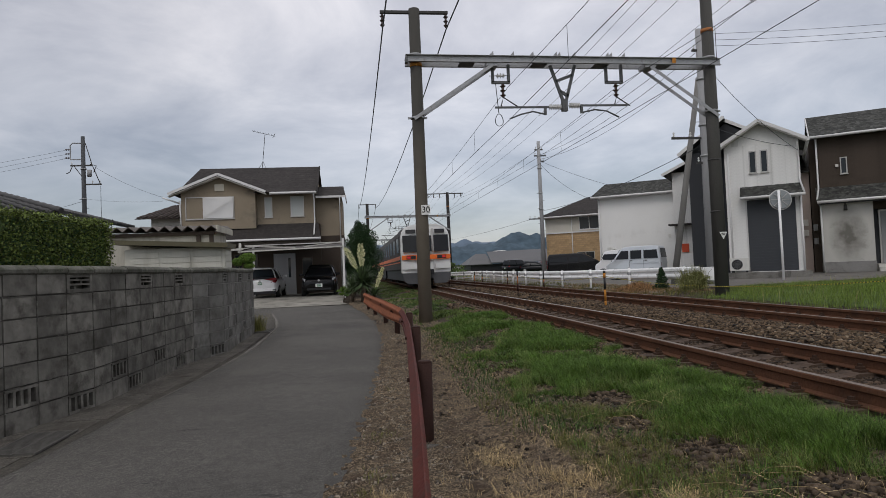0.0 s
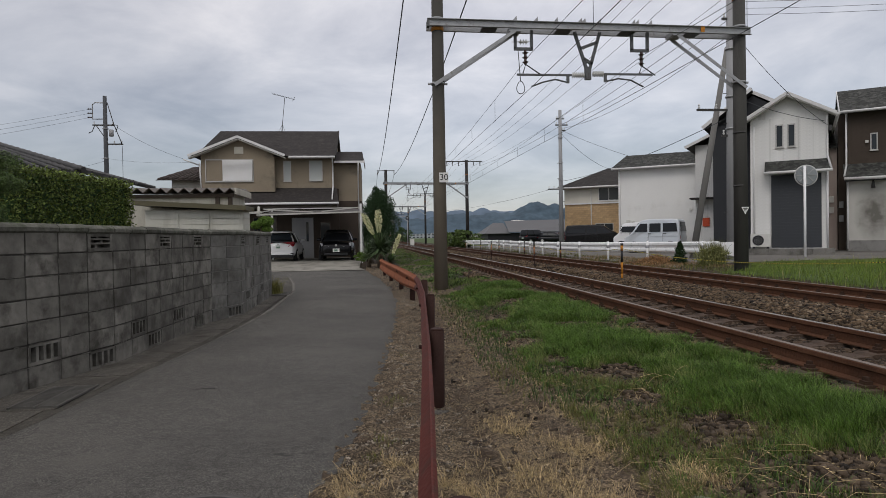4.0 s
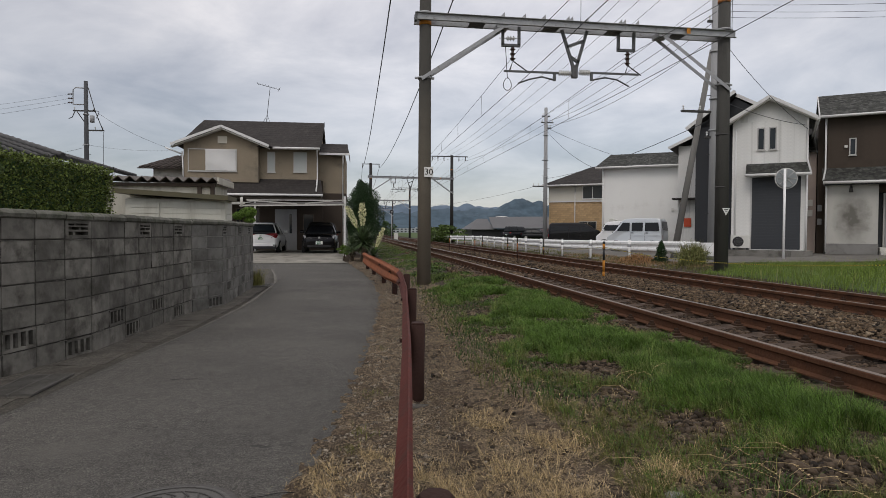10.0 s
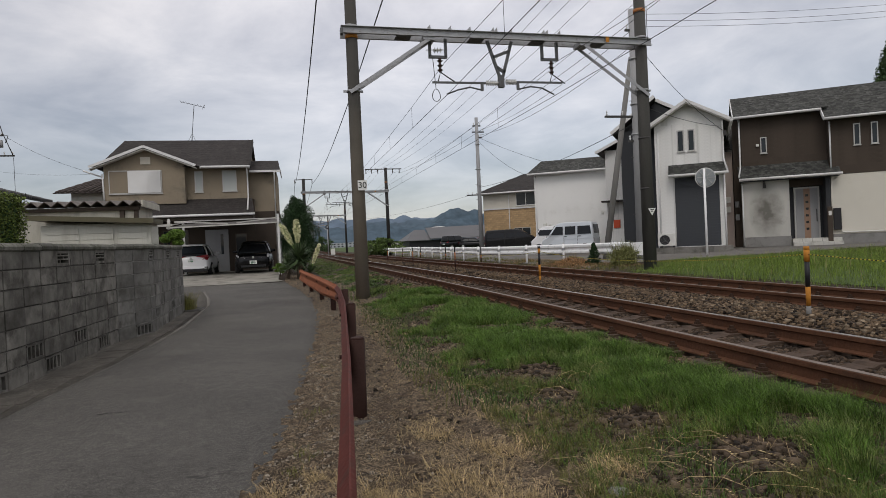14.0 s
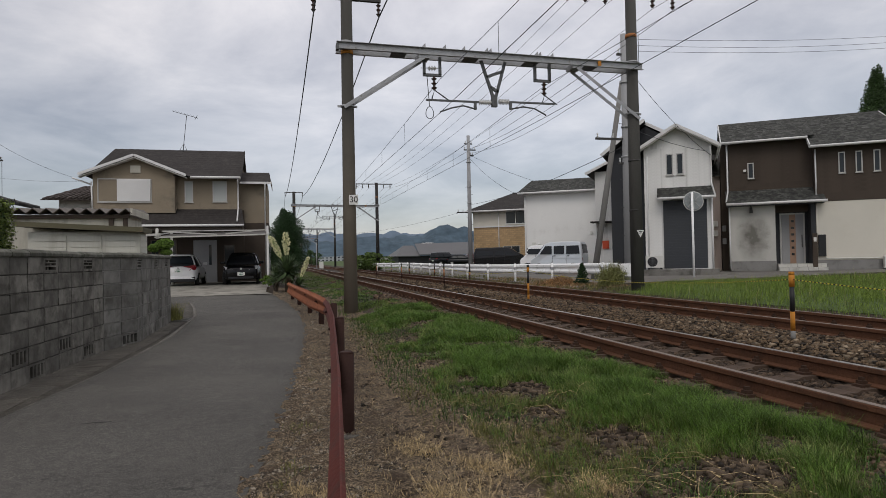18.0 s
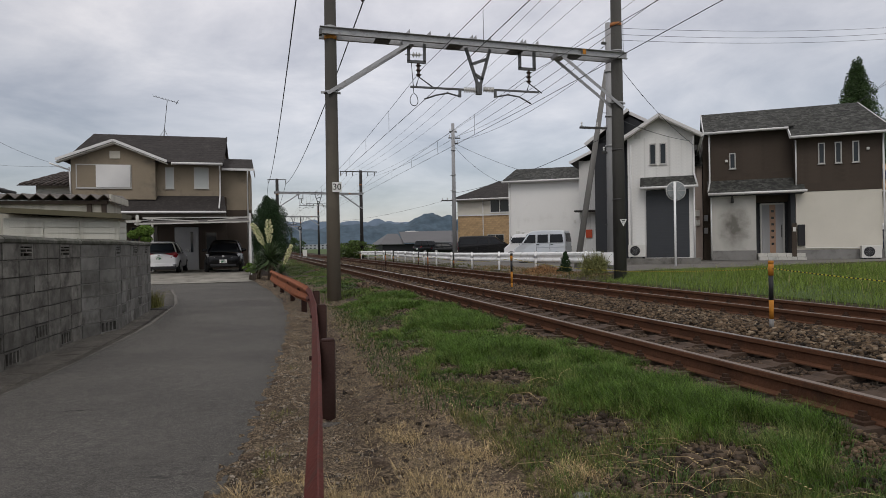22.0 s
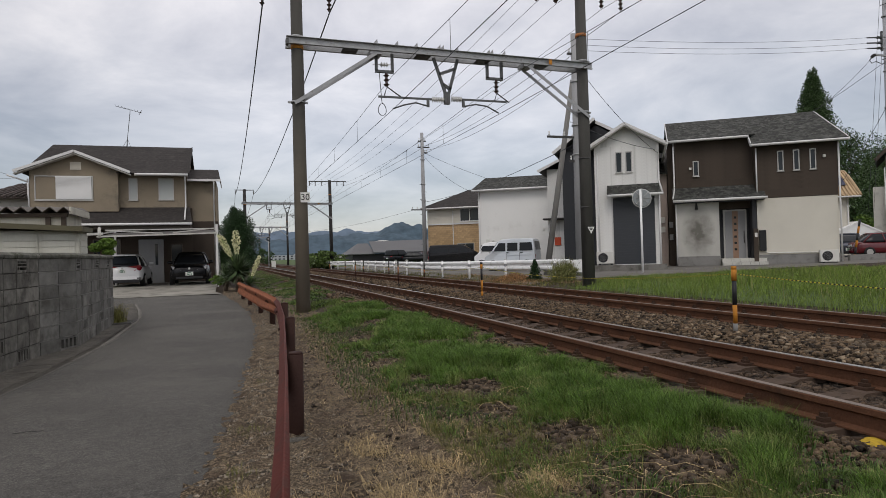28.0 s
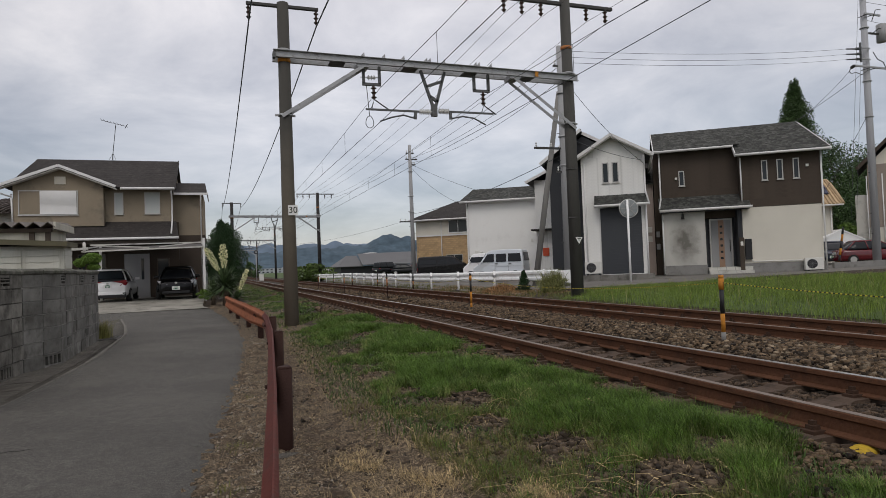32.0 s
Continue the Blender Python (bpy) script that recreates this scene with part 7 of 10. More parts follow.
def box_van(m, label, paint, L=3.1, W=1.44, H=1.86, nose=0.40, rake=0.62, band=False):
    """A tall one-box van; its front points to -y."""
    c = thing("van", m, label, "van", "parked cars")
    f, r, w = -L / 2, L / 2, W / 2
    belt, top = 1.05, H
    prof = [(f + 0.05, 0.26), (f, 0.36), (f, 0.74), (f + 0.05, 0.86), (f + nose, 1.02), (f + nose + rake, top - 0.10), (f + nose + rake + 0.22, top - 0.01), (0.0, top + 0.02), (r - 0.22, top), (r - 0.09, top - 0.07), (r - 0.02, belt), (r, 0.62), (r, 0.34), (r - 0.06, 0.26)]
    bm = B()

    def half(z):
        return w * (1.0 - 0.02 * max(0, (0.6 - z)) - 0.13 * max(0.0, (z - belt) / (top - belt)) ** 1.2)
    cols = ((-1.0, 0.93), (-0.985, 0.965), (-0.94, 0.988), (-0.80, 1.0), (0.80, 1.0), (0.94, 0.988), (0.985, 0.965), (1.0, 0.93))
    # the outline's corners are cut twice to round them
    for _ in range(2):
        prof = [q for a, b in zip(prof, prof[1:] + prof[:1]) for q in ((a[0] * 0.8 + b[0] * 0.2, a[1] * 0.8 + b[1] * 0.2), (a[0] * 0.2 + b[0] * 0.8, a[1] * 0.2 + b[1] * 0.8))]
    rings = [[bm.verts.new((half(z) * c_, y * k, 1.0 + (z - 1.0) * k)) for c_, k in cols] for y, z in prof]
    n = len(prof)
    for i in range(n):
        for k in range(7):
            bm.faces.new((rings[i][k], rings[i][k + 1], rings[(i + 1) % n][k + 1], rings[(i + 1) % n][k])).smooth = True
    bm.faces.new([q[0] for q in rings])
    bm.faces.new([q[7] for q in rings][::-1])
    body = part("body", bm, paint, c)

    def pane(pts, name, label=""):
        bm = B()
        slab(bm, pts, 0.012)
        return part(name, bm, CAR_GLASS, c, label)

    z0, z1 = belt + 0.06, top - 0.22
    for sx in (-1, 1):
        def q(y, z):
            return (sx * (half(z) + 0.006), y, z)
        ws = f + nose + rake
        lean = min(0.30, rake * 0.6)
        panes = ((ws - lean, ws + 0.05, ws + 0.42, ws + 0.42), (ws + 0.54, ws + 0.54, ws + 1.12, ws + 1.12), (ws + 1.24, ws + 1.24, r - 0.17, r - 0.23))
        if band:
            panes = ((ws - lean, ws + 0.05, r - 0.10, r - 0.16),)
        for a0, a1, b0, b1 in panes:
            if b0 > a0 + 0.1:
                bm = B()
                v = [Vector(p) for p in (q(a0, z0), q(b0, z0), q(b1, z1), q(a1, z1))]
                o = [bm.verts.new(p) for p in v] + [bm.verts.new(p - Vector((sx * 0.02, 0, 0))) for p in v]
                bm.faces.new(o[:4])
                bm.faces.new(o[:3:-1])
                for i in range(4):
                    bm.faces.new((o[i], o[i + 4], o[(i + 1) % 4 + 4], o[(i + 1) % 4]))
                part("side_window", bm, CAR_GLASS, c, "dark side window")
        for yy in (ws + 0.44, ws + 1.22):
            bm = B()
            box(bm, (sx * (w + 0.002), yy + 0.06, belt - 0.06), (sx * (w + 0.022), yy + 0.20, belt - 0.02))
            part("door_handle", bm, PLASTIC_DARK, body)
        for yy in (ws + 0.47, ws + 1.23):
            bm = B()
            box(bm, (sx * (w - 0.004), yy, 0.34), (sx * (w + 0.003), yy + 0.012, belt))
            part("door_gap", bm, PLASTIC_DARK, body)
        bm = B()
        box(bm, (sx * (w - 0.004), ws + 0.5, 0.86), (sx * (w + 0.010), r - 0.1, 0.885))
        part("crease", bm, paint, body)
        bm = B()
        box(bm, (sx * (w - 0.04), f + nose + 0.16, belt + 0.02), (sx * (w + 0.10), f + nose + 0.23, belt + 0.14), bevel=0.025)
        part("mirror", bm, paint, c)
        for yy in (f + 0.50, r - 0.52):
            bm = B()
            rod(bm, (sx * (w - 0.17), yy, 0.27), (sx * (w + 0.006), yy, 0.27), 0.34, n=24)
            part("wheel_arch", bm, PLASTIC_DARK, c)
            bm = B()
            rod(bm, (sx * (w - 0.15), yy, 0.26), (sx * (w + 0.012), yy, 0.26), 0.26, n=24)
            wh_ = part("wheel", bm, TYRE, c)
            bm = B()
            rod(bm, (sx * (w - 0.02), yy, 0.26), (sx * (w + 0.018), yy, 0.26), 0.16, n=14)
            part("rim", bm, FRAME_SILVER, wh_)
        bm = B()
        box(bm, (sx * w * 0.62, f - 0.012, 0.60), (sx * w * 0.93, f + 0.12, 0.80), bevel=0.03)
        part("headlight", bm, LAMP_CLEAR, c, "clear headlight")
        bm = B()
        box(bm, (sx * w * 0.86, r - 0.10, 0.66), (sx * w * 0.95, r - 0.02, 0.90), bevel=0.015)
        part("tail_light", bm, LAMP_RED, c, "red tail light")
    pane([(-w * 0.86, f + nose + 0.03, 1.085), (w * 0.86, f + nose + 0.03, 1.085), (w * 0.78, f + nose + rake - 0.08, top - 0.17), (-w * 0.78, f + nose + rake - 0.08, top - 0.17)], "windscreen", "dark windscreen")
    pane([(-w * 0.80, r - 0.005, 1.14), (w * 0.80, r - 0.005, 1.14), (w * 0.74, r - 0.075, top - 0.16), (-w * 0.74, r - 0.075, top - 0.16)], "rear_window", "dark rear window")
    for yy, nm in ((f - 0.03, "front_bumper"), (r - 0.05, "rear_bumper")):
        bm = B()
        box(bm, (-w * 0.94, yy, 0.30), (w * 0.94, yy + 0.08, 0.54), bevel=0.03)
        part(nm, bm, paint, c)
    return c


box_van(pose(15.02, 32.45, 0.30, 0, 0, -130), "silver box-shaped kei van parked behind the white guard rail", CAR_SILVER, 2.95, 1.44, 1.78, 0.34, 0.46)
box_van(pose(15.62, 35.05, 0.32, 0, 0, -131), "white van parked behind the silver van", CAR_WHITE, 3.35, 1.6, 1.66, 0.30, 0.22, True)
box_van(pose(14.8, 40.6, 0.32, 0, 0, 66), "black people carrier parked beside the tan house", CAR_BLACK, 4.3, 1.72, 1.64, 0.90, 0.80)
car(pose(21.6, 84, 0.32, 0, 0, 118), "black boxy off-roader in the far car park", CAR_BLACK, 4.4, 1.8, 1.85, 1.3, 0.05, 1.1, 1.05, 0.35, 0.1)
car(pose(23.6, 87, 0.32, 0, 0, 70), "dark car in the far car park", CAR_BLUE, 4.2, 1.7, 1.5, 1.0, 0.2, 0.92, 0.8, 0.8, 0.4)
car(pose(23.9, 83, 0.32, 0, 0, 70), "black car in the far car park", CAR_BLACK, 4.2, 1.7, 1.5, 1.0, 0.2, 0.92, 0.8, 0.8, 0.4)
car(pose(26.3, 85, 0.32, 0, 0, 100), "red car in the far car park", CAR_RED, 3.8, 1.65, 1.5, 0.9, 0.2, 0.92, 0.8, 0.8, 0.4)
car(pose(38.4, 28.0, 0.42, 0, 0, 60), "dark red car parked beyond the brown house", CAR_RED, 4.2, 1.72, 1.5, 1.0, 0.25, 0.95, 0.8, 0.85, 0.6)
car(pose(38.3, 30.6, 0.42, 0, 0, -51), "dark navy car parked beside the brown house", CAR_BLUE, 4.2, 1.72, 1.55, 1.0, 0.2, 0.95, 0.8, 0.85, 0.4)


# ---- the train ----
TRAIN_GLASS = glass_mat("train_glass", (0.012, 0.013, 0.014), 0.25)
TRAIN_GLASS.node_tree.nodes["Principled BSDF"].inputs["Specular IOR Level"].default_value = 0.25
TAIL_GLOW = glow_mat("tail_lamp_red", (0.45, 0.015, 0.015), 0.35)


def make_train():
    t = thing("train", pose(NEAR + float(bend(35.5)), 35.5, RAIL_TOP), "silver commuter train with orange stripes on the near track", "train")
    W, H0, H1 = 1.47, 1.05, 3.55
    for k in range(3):
        y0 = 0.0 + k * 20.3
        y1 = y0 + 20.0
        sec = [(-W, H0), (W, H0), (W, 3.0), (W - 0.12, 3.35), (W - 0.5, 3.58), (-W + 0.5, 3.58), (-W + 0.12, 3.35), (-W, 3.0)]
        bm = B()
        prism(bm, sec, "y", y0 + (0.55 if k == 0 else 0), y1)
        b = part("car_body", bm, STEEL_TRAIN, t, "ribbed stainless steel carriage")
        bm = B()
        for sx in (-1, 1):
            box(bm, (sx * (W + 0.014), y0 + 0.62, 1.62), (sx * (W + 0.020), y1, 1.84))
            box(bm, (sx * (W + 0.014), y0 + 0.62, 1.44), (sx * (W + 0.020), y1, 1.50))
        part("stripe", bm, TRAIN_ORANGE, b, "orange stripe")
        for j in range(6):
            for sx in (-1, 1):
                bm = B()
                yy = y0 + 1.6 + j * 3.1
                box(bm, (sx * (W + 0.006), yy, 2.08), (sx * (W - 0.02), yy + 1.7, 2.95))
                part("window", bm, TRAIN_GLASS, b)
        for j in range(3):
            for sx in (-1, 1):
                bm = B()
                yy = y0 + 3.4 + j * 6.2
                box(bm, (sx * (W + 0.012), yy, 1.12), (sx * (W - 0.02), yy + 1.3, 3.0))
                part("door", bm, STEEL_TRAIN, b)
        bm = B()
        box(bm, (-1.2, y0 + 1.0, 0.35), (1.2, y1 - 1.0, 1.05))
        part("underframe", bm, PLASTIC_DARK, b)
        bm = B()
        box(bm, (-0.9, y0 + 5, 3.58), (0.9, y0 + 9, 3.80), bevel=0.05)
        part("roof_unit", bm, POLEGREY, b)
        for yy in (y0 + 2.6, y0 + 4.7, y1 - 4.7, y1 - 2.6):
            bm = B()
            for sx in (-1, 1):
                rod(bm, (sx * 0.50, yy, 0.43), (sx * 0.62, yy, 0.43), 0.43, n=20)
            part("wheelset", bm, IRON, b)
        if k == 1:
            bm = B()
            tube(bm, [(-0.5, y0 + 14, 3.7), (0, y0 + 15.2, 4.4), (-0.5, y0 + 14, 5.0)], 0.03)
            beam(bm, (-0.8, y0 + 14, 5.02), (0.8, y0 + 14, 5.02), 0.06, 0.05)
            part("pantograph", bm, IRON, b)
    # the end that looks back down the line
    bm = B()
    prism(bm, [(-W, 0.80), (W, 0.80), (W, 2.9), (W - 0.08, 3.25), (W - 0.30, 3.52), (W - 0.75, 3.66), (-W + 0.75, 3.66), (-W + 0.30, 3.52), (-W + 0.08, 3.25), (-W, 2.9)], "y", 0.0, 0.62)
    for v in bm.verts:
        if v.co.y < 0.1:
            v.co.y += 0.34 * max(0, (v.co.z - 1.9) / 1.75) + 0.16 * (abs(v.co.x) / W) ** 2
            v.co.x *= 0.97
    bmesh.ops.bevel(bm, geom=list(bm.edges), offset=0.05, segments=2, affect="EDGES")
    e = part("end", bm, TRAIN_WHITE, t, "white painted train end")

    def on_face(x0, x1, z0, z1, out, material, name, label=""):
        """A plate that follows the lean and the rounding of the end."""
        bm = B()
        def at(x, z, d):
            return (x, 0.34 * max(0, (z - 1.9) / 1.75) + 0.16 * (abs(x) / W) ** 2 - d, z)
        n = 6
        rows_ = [[[bm.verts.new(at(x0 + (x1 - x0) * i / n, z, d)) for i in range(n + 1)] for z in (z0, z1)] for d in (out, -0.05)]
        for i in range(n):
            bm.faces.new((rows_[0][0][i], rows_[0][0][i + 1], rows_[0][1][i + 1], rows_[0][1][i]))
            bm.faces.new((rows_[1][0][i], rows_[1][1][i], rows_[1][1][i + 1], rows_[1][0][i + 1]))
            for k in (0, 1):
                bm.faces.new((rows_[0][k][i], rows_[0][k][i + 1], rows_[1][k][i + 1], rows_[1][k][i]))
        for i in (0, n):
            bm.faces.new((rows_[0][0][i], rows_[0][1][i], rows_[1][1][i], rows_[1][0][i]))
        return part(name, bm, material, e, label)

    for x0, x1 in ((-1.34, -0.46), (0.46, 1.34)):
        on_face(x0, x1, 2.05, 3.02, 0.020, TRAIN_GLASS, "window", "large dark end window")
        on_face(x0 * 0.85 if x0 < 0 else 0.56, -0.56 if x0 < 0 else x1 * 0.85, 3.14, 3.36, 0.022, PLASTIC_DARK, "destination_box", "dark destination display")
    on_face(-0.32, 0.32, 2.05, 2.98, 0.024, TRAIN_GLASS, "door_window", "dark window of the end door")
    stripe = on_face(-1.42, 1.42, 1.60, 1.86, 0.012, TRAIN_ORANGE, "stripe", "orange stripe across the end")
    for sx in (-1, 1):
        on_face(sx * 0.62, sx * 1.16, 1.63, 1.83, 0.024, PLASTIC_DARK, "lamp_box", "dark lamp housing")
        on_face(sx * 0.92, sx * 1.12, 1.67, 1.79, 0.034, TAIL_GLOW, "tail_lamp", "lit red tail lamp")
        on_face(sx * 0.40, sx * 0.46, 0.85, 3.40, 0.05, FRAME_SILVER, "door_rail")
        on_face(sx * 0.52, sx * 1.38, 1.05, 1.36, 0.05, TRAIN_WHITE, "lower_panel", "white stepped lower panel")
    on_face(-0.40, 0.40, 0.72, 1.02, 0.03, PLASTIC_DARK, "coupler_recess", "dark coupler recess")
    bm = B()
    prism(bm, [(-1.40, 0.82), (1.40, 0.82), (1.36, 0.42), (1.12, 0.20), (0.42, 0.20), (0.40, 0.5), (-0.40, 0.5), (-0.42, 0.20), (-1.12, 0.20), (-1.36, 0.42)], "y", 0.10, 0.40)
    part("skirt", bm, mat("train_skirt", (0.085, 0.086, 0.09), 0.6, vary=0.2), e, "grey snow plough skirt")
    bm = B()
    box(bm, (-0.18, -0.25, 0.62), (0.18, 0.3, 0.88), bevel=0.03)
    part("coupler", bm, IRON, e)
    return t


train = make_train()


# ---- grasses: blades by the thousand ----
def blades(name, x, y, h, w, material, label, category, lean=0.5, base=None, d=None, low=0.15):
    n = len(x)
    z = hgt(x, y) if base is None else base
    a = rng.uniform(0, 2 * math.pi, n)
    d = rng.uniform(0, 2 * math.pi, n) if d is None else d
    ln = rng.uniform(low, 1.0, n) * lean * h
    ux, uy = np.cos(a) * w / 2, np.sin(a) * w / 2
    lx, ly = np.cos(d) * ln, np.sin(d) * ln
    v = np.empty((n, 5, 3))
    v[:, 0] = np.stack([x - ux, y - uy, z - 0.01], -1)
    v[:, 1] = np.stack([x + ux, y + uy, z - 0.01], -1)
    v[:, 2] = np.stack([x + ux * 0.8 + lx * 0.3, y + uy * 0.8 + ly * 0.3, z + h * 0.58], -1)
    v[:, 3] = np.stack([x - ux * 0.8 + lx * 0.3, y - uy * 0.8 + ly * 0.3, z + h * 0.58], -1)
    v[:, 4] = np.stack([x + lx, y + ly, z + h * np.maximum(0.25, 1 - 0.3 * (ln / np.maximum(h, 1e-3)) ** 2)], -1)
    i = np.arange(n)[:, None] * 5
    t = np.concatenate([i + np.array([[0, 1, 2]]), i + np.array([[0, 2, 3]]), i + np.array([[3, 2, 4]])])
    ob = arrays_mesh(name, v.reshape(-1, 3), t, material)
    return tagged(ob, label, category, kind="stuff")


def wave(x, y):
    return np.sin(x * 3.1 + 1.3 * np.sin(y * 1.1)) + np.sin(y * 2.3 + 1.7 * np.sin(x * 2.0)) + 0.7 * np.sin(x * 7 + y * 5.3) + 0.5 * np.sin(y * 9.1 - x * 6.2)


def band_left(y):
    return np.interp(y, [0, 2.5, 3.4, 4.2, 4.8, 5.5, 8.3, 11.7, 15, 18, 22, 30, 60], [2.3, 2.15, 2.12, 1.95, 1.5, 1.32, 1.38, 1.48, 1.55, 1.45, 1.3, 1.0, 0.8])


def bare(x, y):
    """Stony gaps in the grass."""
    g = np.zeros(len(x))
    for cx, cy, r in ((2.15, 5.45, 0.24), (2.52, 8.15, 0.27), (1.9, 9.6, 0.25), (2.42, 2.88, 0.23), (2.15, 3.75, 0.20), (2.96, 3.18, 0.12), (2.5, 11.5, 0.3), (2.2, 13.4, 0.35), (1.75, 7.3, 0.22), (2.9, 10.0, 0.2), (2.0, 4.6, 0.16), (1.8, 6.2, 0.14)):
        g = np.maximum(g, np.exp(-((x - cx) ** 2 + ((y - cy) * 0.8) ** 2) / (1.15 * r) ** 2))
    return g


def verge_field(n, y0, y1, near=0.6):
    x, y = scatter(n, 1.0, 3.42, y0, y1, near)
    d = (x - band_left(y)) / np.interp(y, [3, 5, 9, 13], [0.5, 0.85, 0.7, 0.5])
    return x, y, d, bare(x, y), wave(x, y)


def tufts(name, cx, cy, tall, per, spread, w, material, label, lean=0.9, category="grass"):
    """Bunches of blades that fan out from their roots."""
    n = len(cx)
    a = rng.uniform(0, 2 * math.pi, (n, per))
    r = spread * np.sqrt(rng.random((n, per)))
    x, y = (cx[:, None] + r * np.cos(a)).ravel(), (cy[:, None] + r * np.sin(a)).ravel()
    h = (tall[:, None] * rng.uniform(0.55, 1.1, (n, per))).ravel()
    ww = np.repeat(w, per) if np.ndim(w) else np.full(n * per, w)
    return blades(name, x, y, h, ww * rng.uniform(0.7, 1.3, n * per), material, label, category, lean, None, (a + rng.normal(0, 0.6, a.shape)).ravel() * 0.75 + 0.1, 0.3)


x, y, d, b, wv = verge_field(24000, 0.4, 15, 0.45)
u = rng.random(len(x))
k = (u < np.clip(d, 0, 1)) & (b < 0.22 + 0.25 * u) & (wv > -1.15 + 1.2 * u + 0.35 * np.clip((y - 6.5) / 4, 0, 1)) & (x < 3.33 + 0.06 * np.sin(y * 4) + 0.07 * u)
tufts("verge_grass", x[k], y[k], rng.uniform(0.06, 0.145, k.sum()) * (1 + 0.35 * np.clip(wv[k], -1.2, 1.6)) * np.clip(0.55 + 0.5 * d[k], 0.5, 1), 36, 0.05, 0.0025 * (0.75 + 0.10 * y[k]), GRASS, "fresh green grass growing along the ballast edge")
x, y = scatter(3600, 2.2, 3.35, -9, 0.5)
k = wave(x, y) > -0.9
tufts("verge_grass", x[k], y[k], rng.uniform(0.06, 0.14, k.sum()), 26, 0.06, 0.003, GRASS, "fresh green grass going on along the ballast edge")
x, y, d, b, wv = verge_field(3000, 1.2, 15, 0.7)
u = rng.random(len(x))
k = (u < np.clip(d, 0, 1)) & (b < 0.5) & (wv > -0.6) & (x < 3.25)
tufts("pale_grass", x[k], y[k], rng.uniform(0.09, 0.19, k.sum()), 22, 0.05, 0.0020 * (0.75 + 0.10 * y[k]), leaf_mat("grass_pale", (0.19, 0.225, 0.070), 0.4, 0.3), "paler taller grass bunches among the green", 1.1)
x, y, d, b, wv = verge_field(40000, 1.2, 15)
u = rng.random(len(x))
k = (u < np.clip(d + 0.7, 0, 0.8)) & (b < 0.35) & (wv < 0.4) & (x < 3.3)
blades("weeds", x[k], y[k], rng.uniform(0.03, 0.09, k.sum()), rng.uniform(0.005, 0.011, k.sum()), GRASS_DARK, "low dark green weeds among the grass", "weeds", 1.1)
k = (u < 0.75 * np.exp(-((d - 0.3) / 0.8) ** 2) * np.clip(0.4 + 0.4 * wv, 0, 1)) & (b < 0.45)
blades("olive_grass", x[k], y[k], rng.uniform(0.05, 0.16, k.sum()), rng.uniform(0.0025, 0.005, k.sum()), GRASS_OLIVE, "yellowing grass at the edge of the verge", "grass", 1.2)
x, y, d, b, wv = verge_field(60000, 14.5, 70, 0.6)
u = rng.random(len(x))
k = (u < np.clip(d + 0.4, 0, 1)) & (wv > -1.0 + u) & (x < 3.1)
k &= np.sin(x * 2.3 + y * 0.9) + np.sin(y * 1.7 - x * 1.3) + 0.6 * np.sin(x * 6.1 + y * 3.1) > -0.35 + 0.8 * (rng.random(len(x)) - 0.5)
blades("verge_grass", x[k], y[k], rng.uniform(0.03, 0.12, k.sum()), rng.uniform(0.007, 0.014, k.sum()), leaf_mat("grass_far", (0.105, 0.148, 0.036), 0.75, 0.5), "green grass further along the railway verge", "grass", 0.7)



def weed_mounds(n, y0, y1, leaf, per, label):
    """Low cushions of broad-leaved weeds with gaps between them."""
    x, y, d, b, wv = verge_field(n, y0, y1, 0.3)
    k = (d > 0.15) & (b < 0.5) & (wv > -0.5) & (x < 3.15)
    x, y = x[k], y[k]
    m = len(x)
    r = rng.uniform(0.09, 0.26, m)
    hh = rng.uniform(0.05, 0.15, m)
    q = rng.normal(size=(m, per, 3))
    q /= np.linalg.norm(q, axis=2, keepdims=True)
    q[..., 2] = abs(q[..., 2])
    q *= rng.uniform(0.55, 1.05, (m, per, 1))
    p = np.stack([x[:, None] + q[..., 0] * r[:, None], y[:, None] + q[..., 1] * r[:, None], hgt(x, y)[:, None] + q[..., 2] * hh[:, None]], -1).reshape(-1, 3)
    u = rng.normal(size=p.shape) * (1, 1, 0.45)
    u /= np.linalg.norm(u, axis=1, keepdims=True)
    v = np.cross(u, rng.normal(size=p.shape) * (0.5, 0.5, 1))
    v /= np.linalg.norm(v, axis=1, keepdims=True)
    s_ = (leaf * rng.uniform(0.6, 1.4, len(p)))[:, None]
    co = np.stack([p - u * s_, p + v * s_ * 0.5, p + u * s_, p - v * s_ * 0.5], 1)
    ob = arrays_mesh("weed_mounds", co.reshape(-1, 3), np.arange(len(p) * 4).reshape(-1, 4), leaf_mat("broadleaf_weed", (0.058, 0.098, 0.022), 0.7, 0.45))
    tagged(ob, label, "weeds", kind="stuff")


weed_mounds(70, 6.5, 15, 0.017, 170, "low green cushions of broad-leaved weeds on the verge")
weed_mounds(230, 17, 48, 0.030, 90, "low green weed cushions further along the verge")

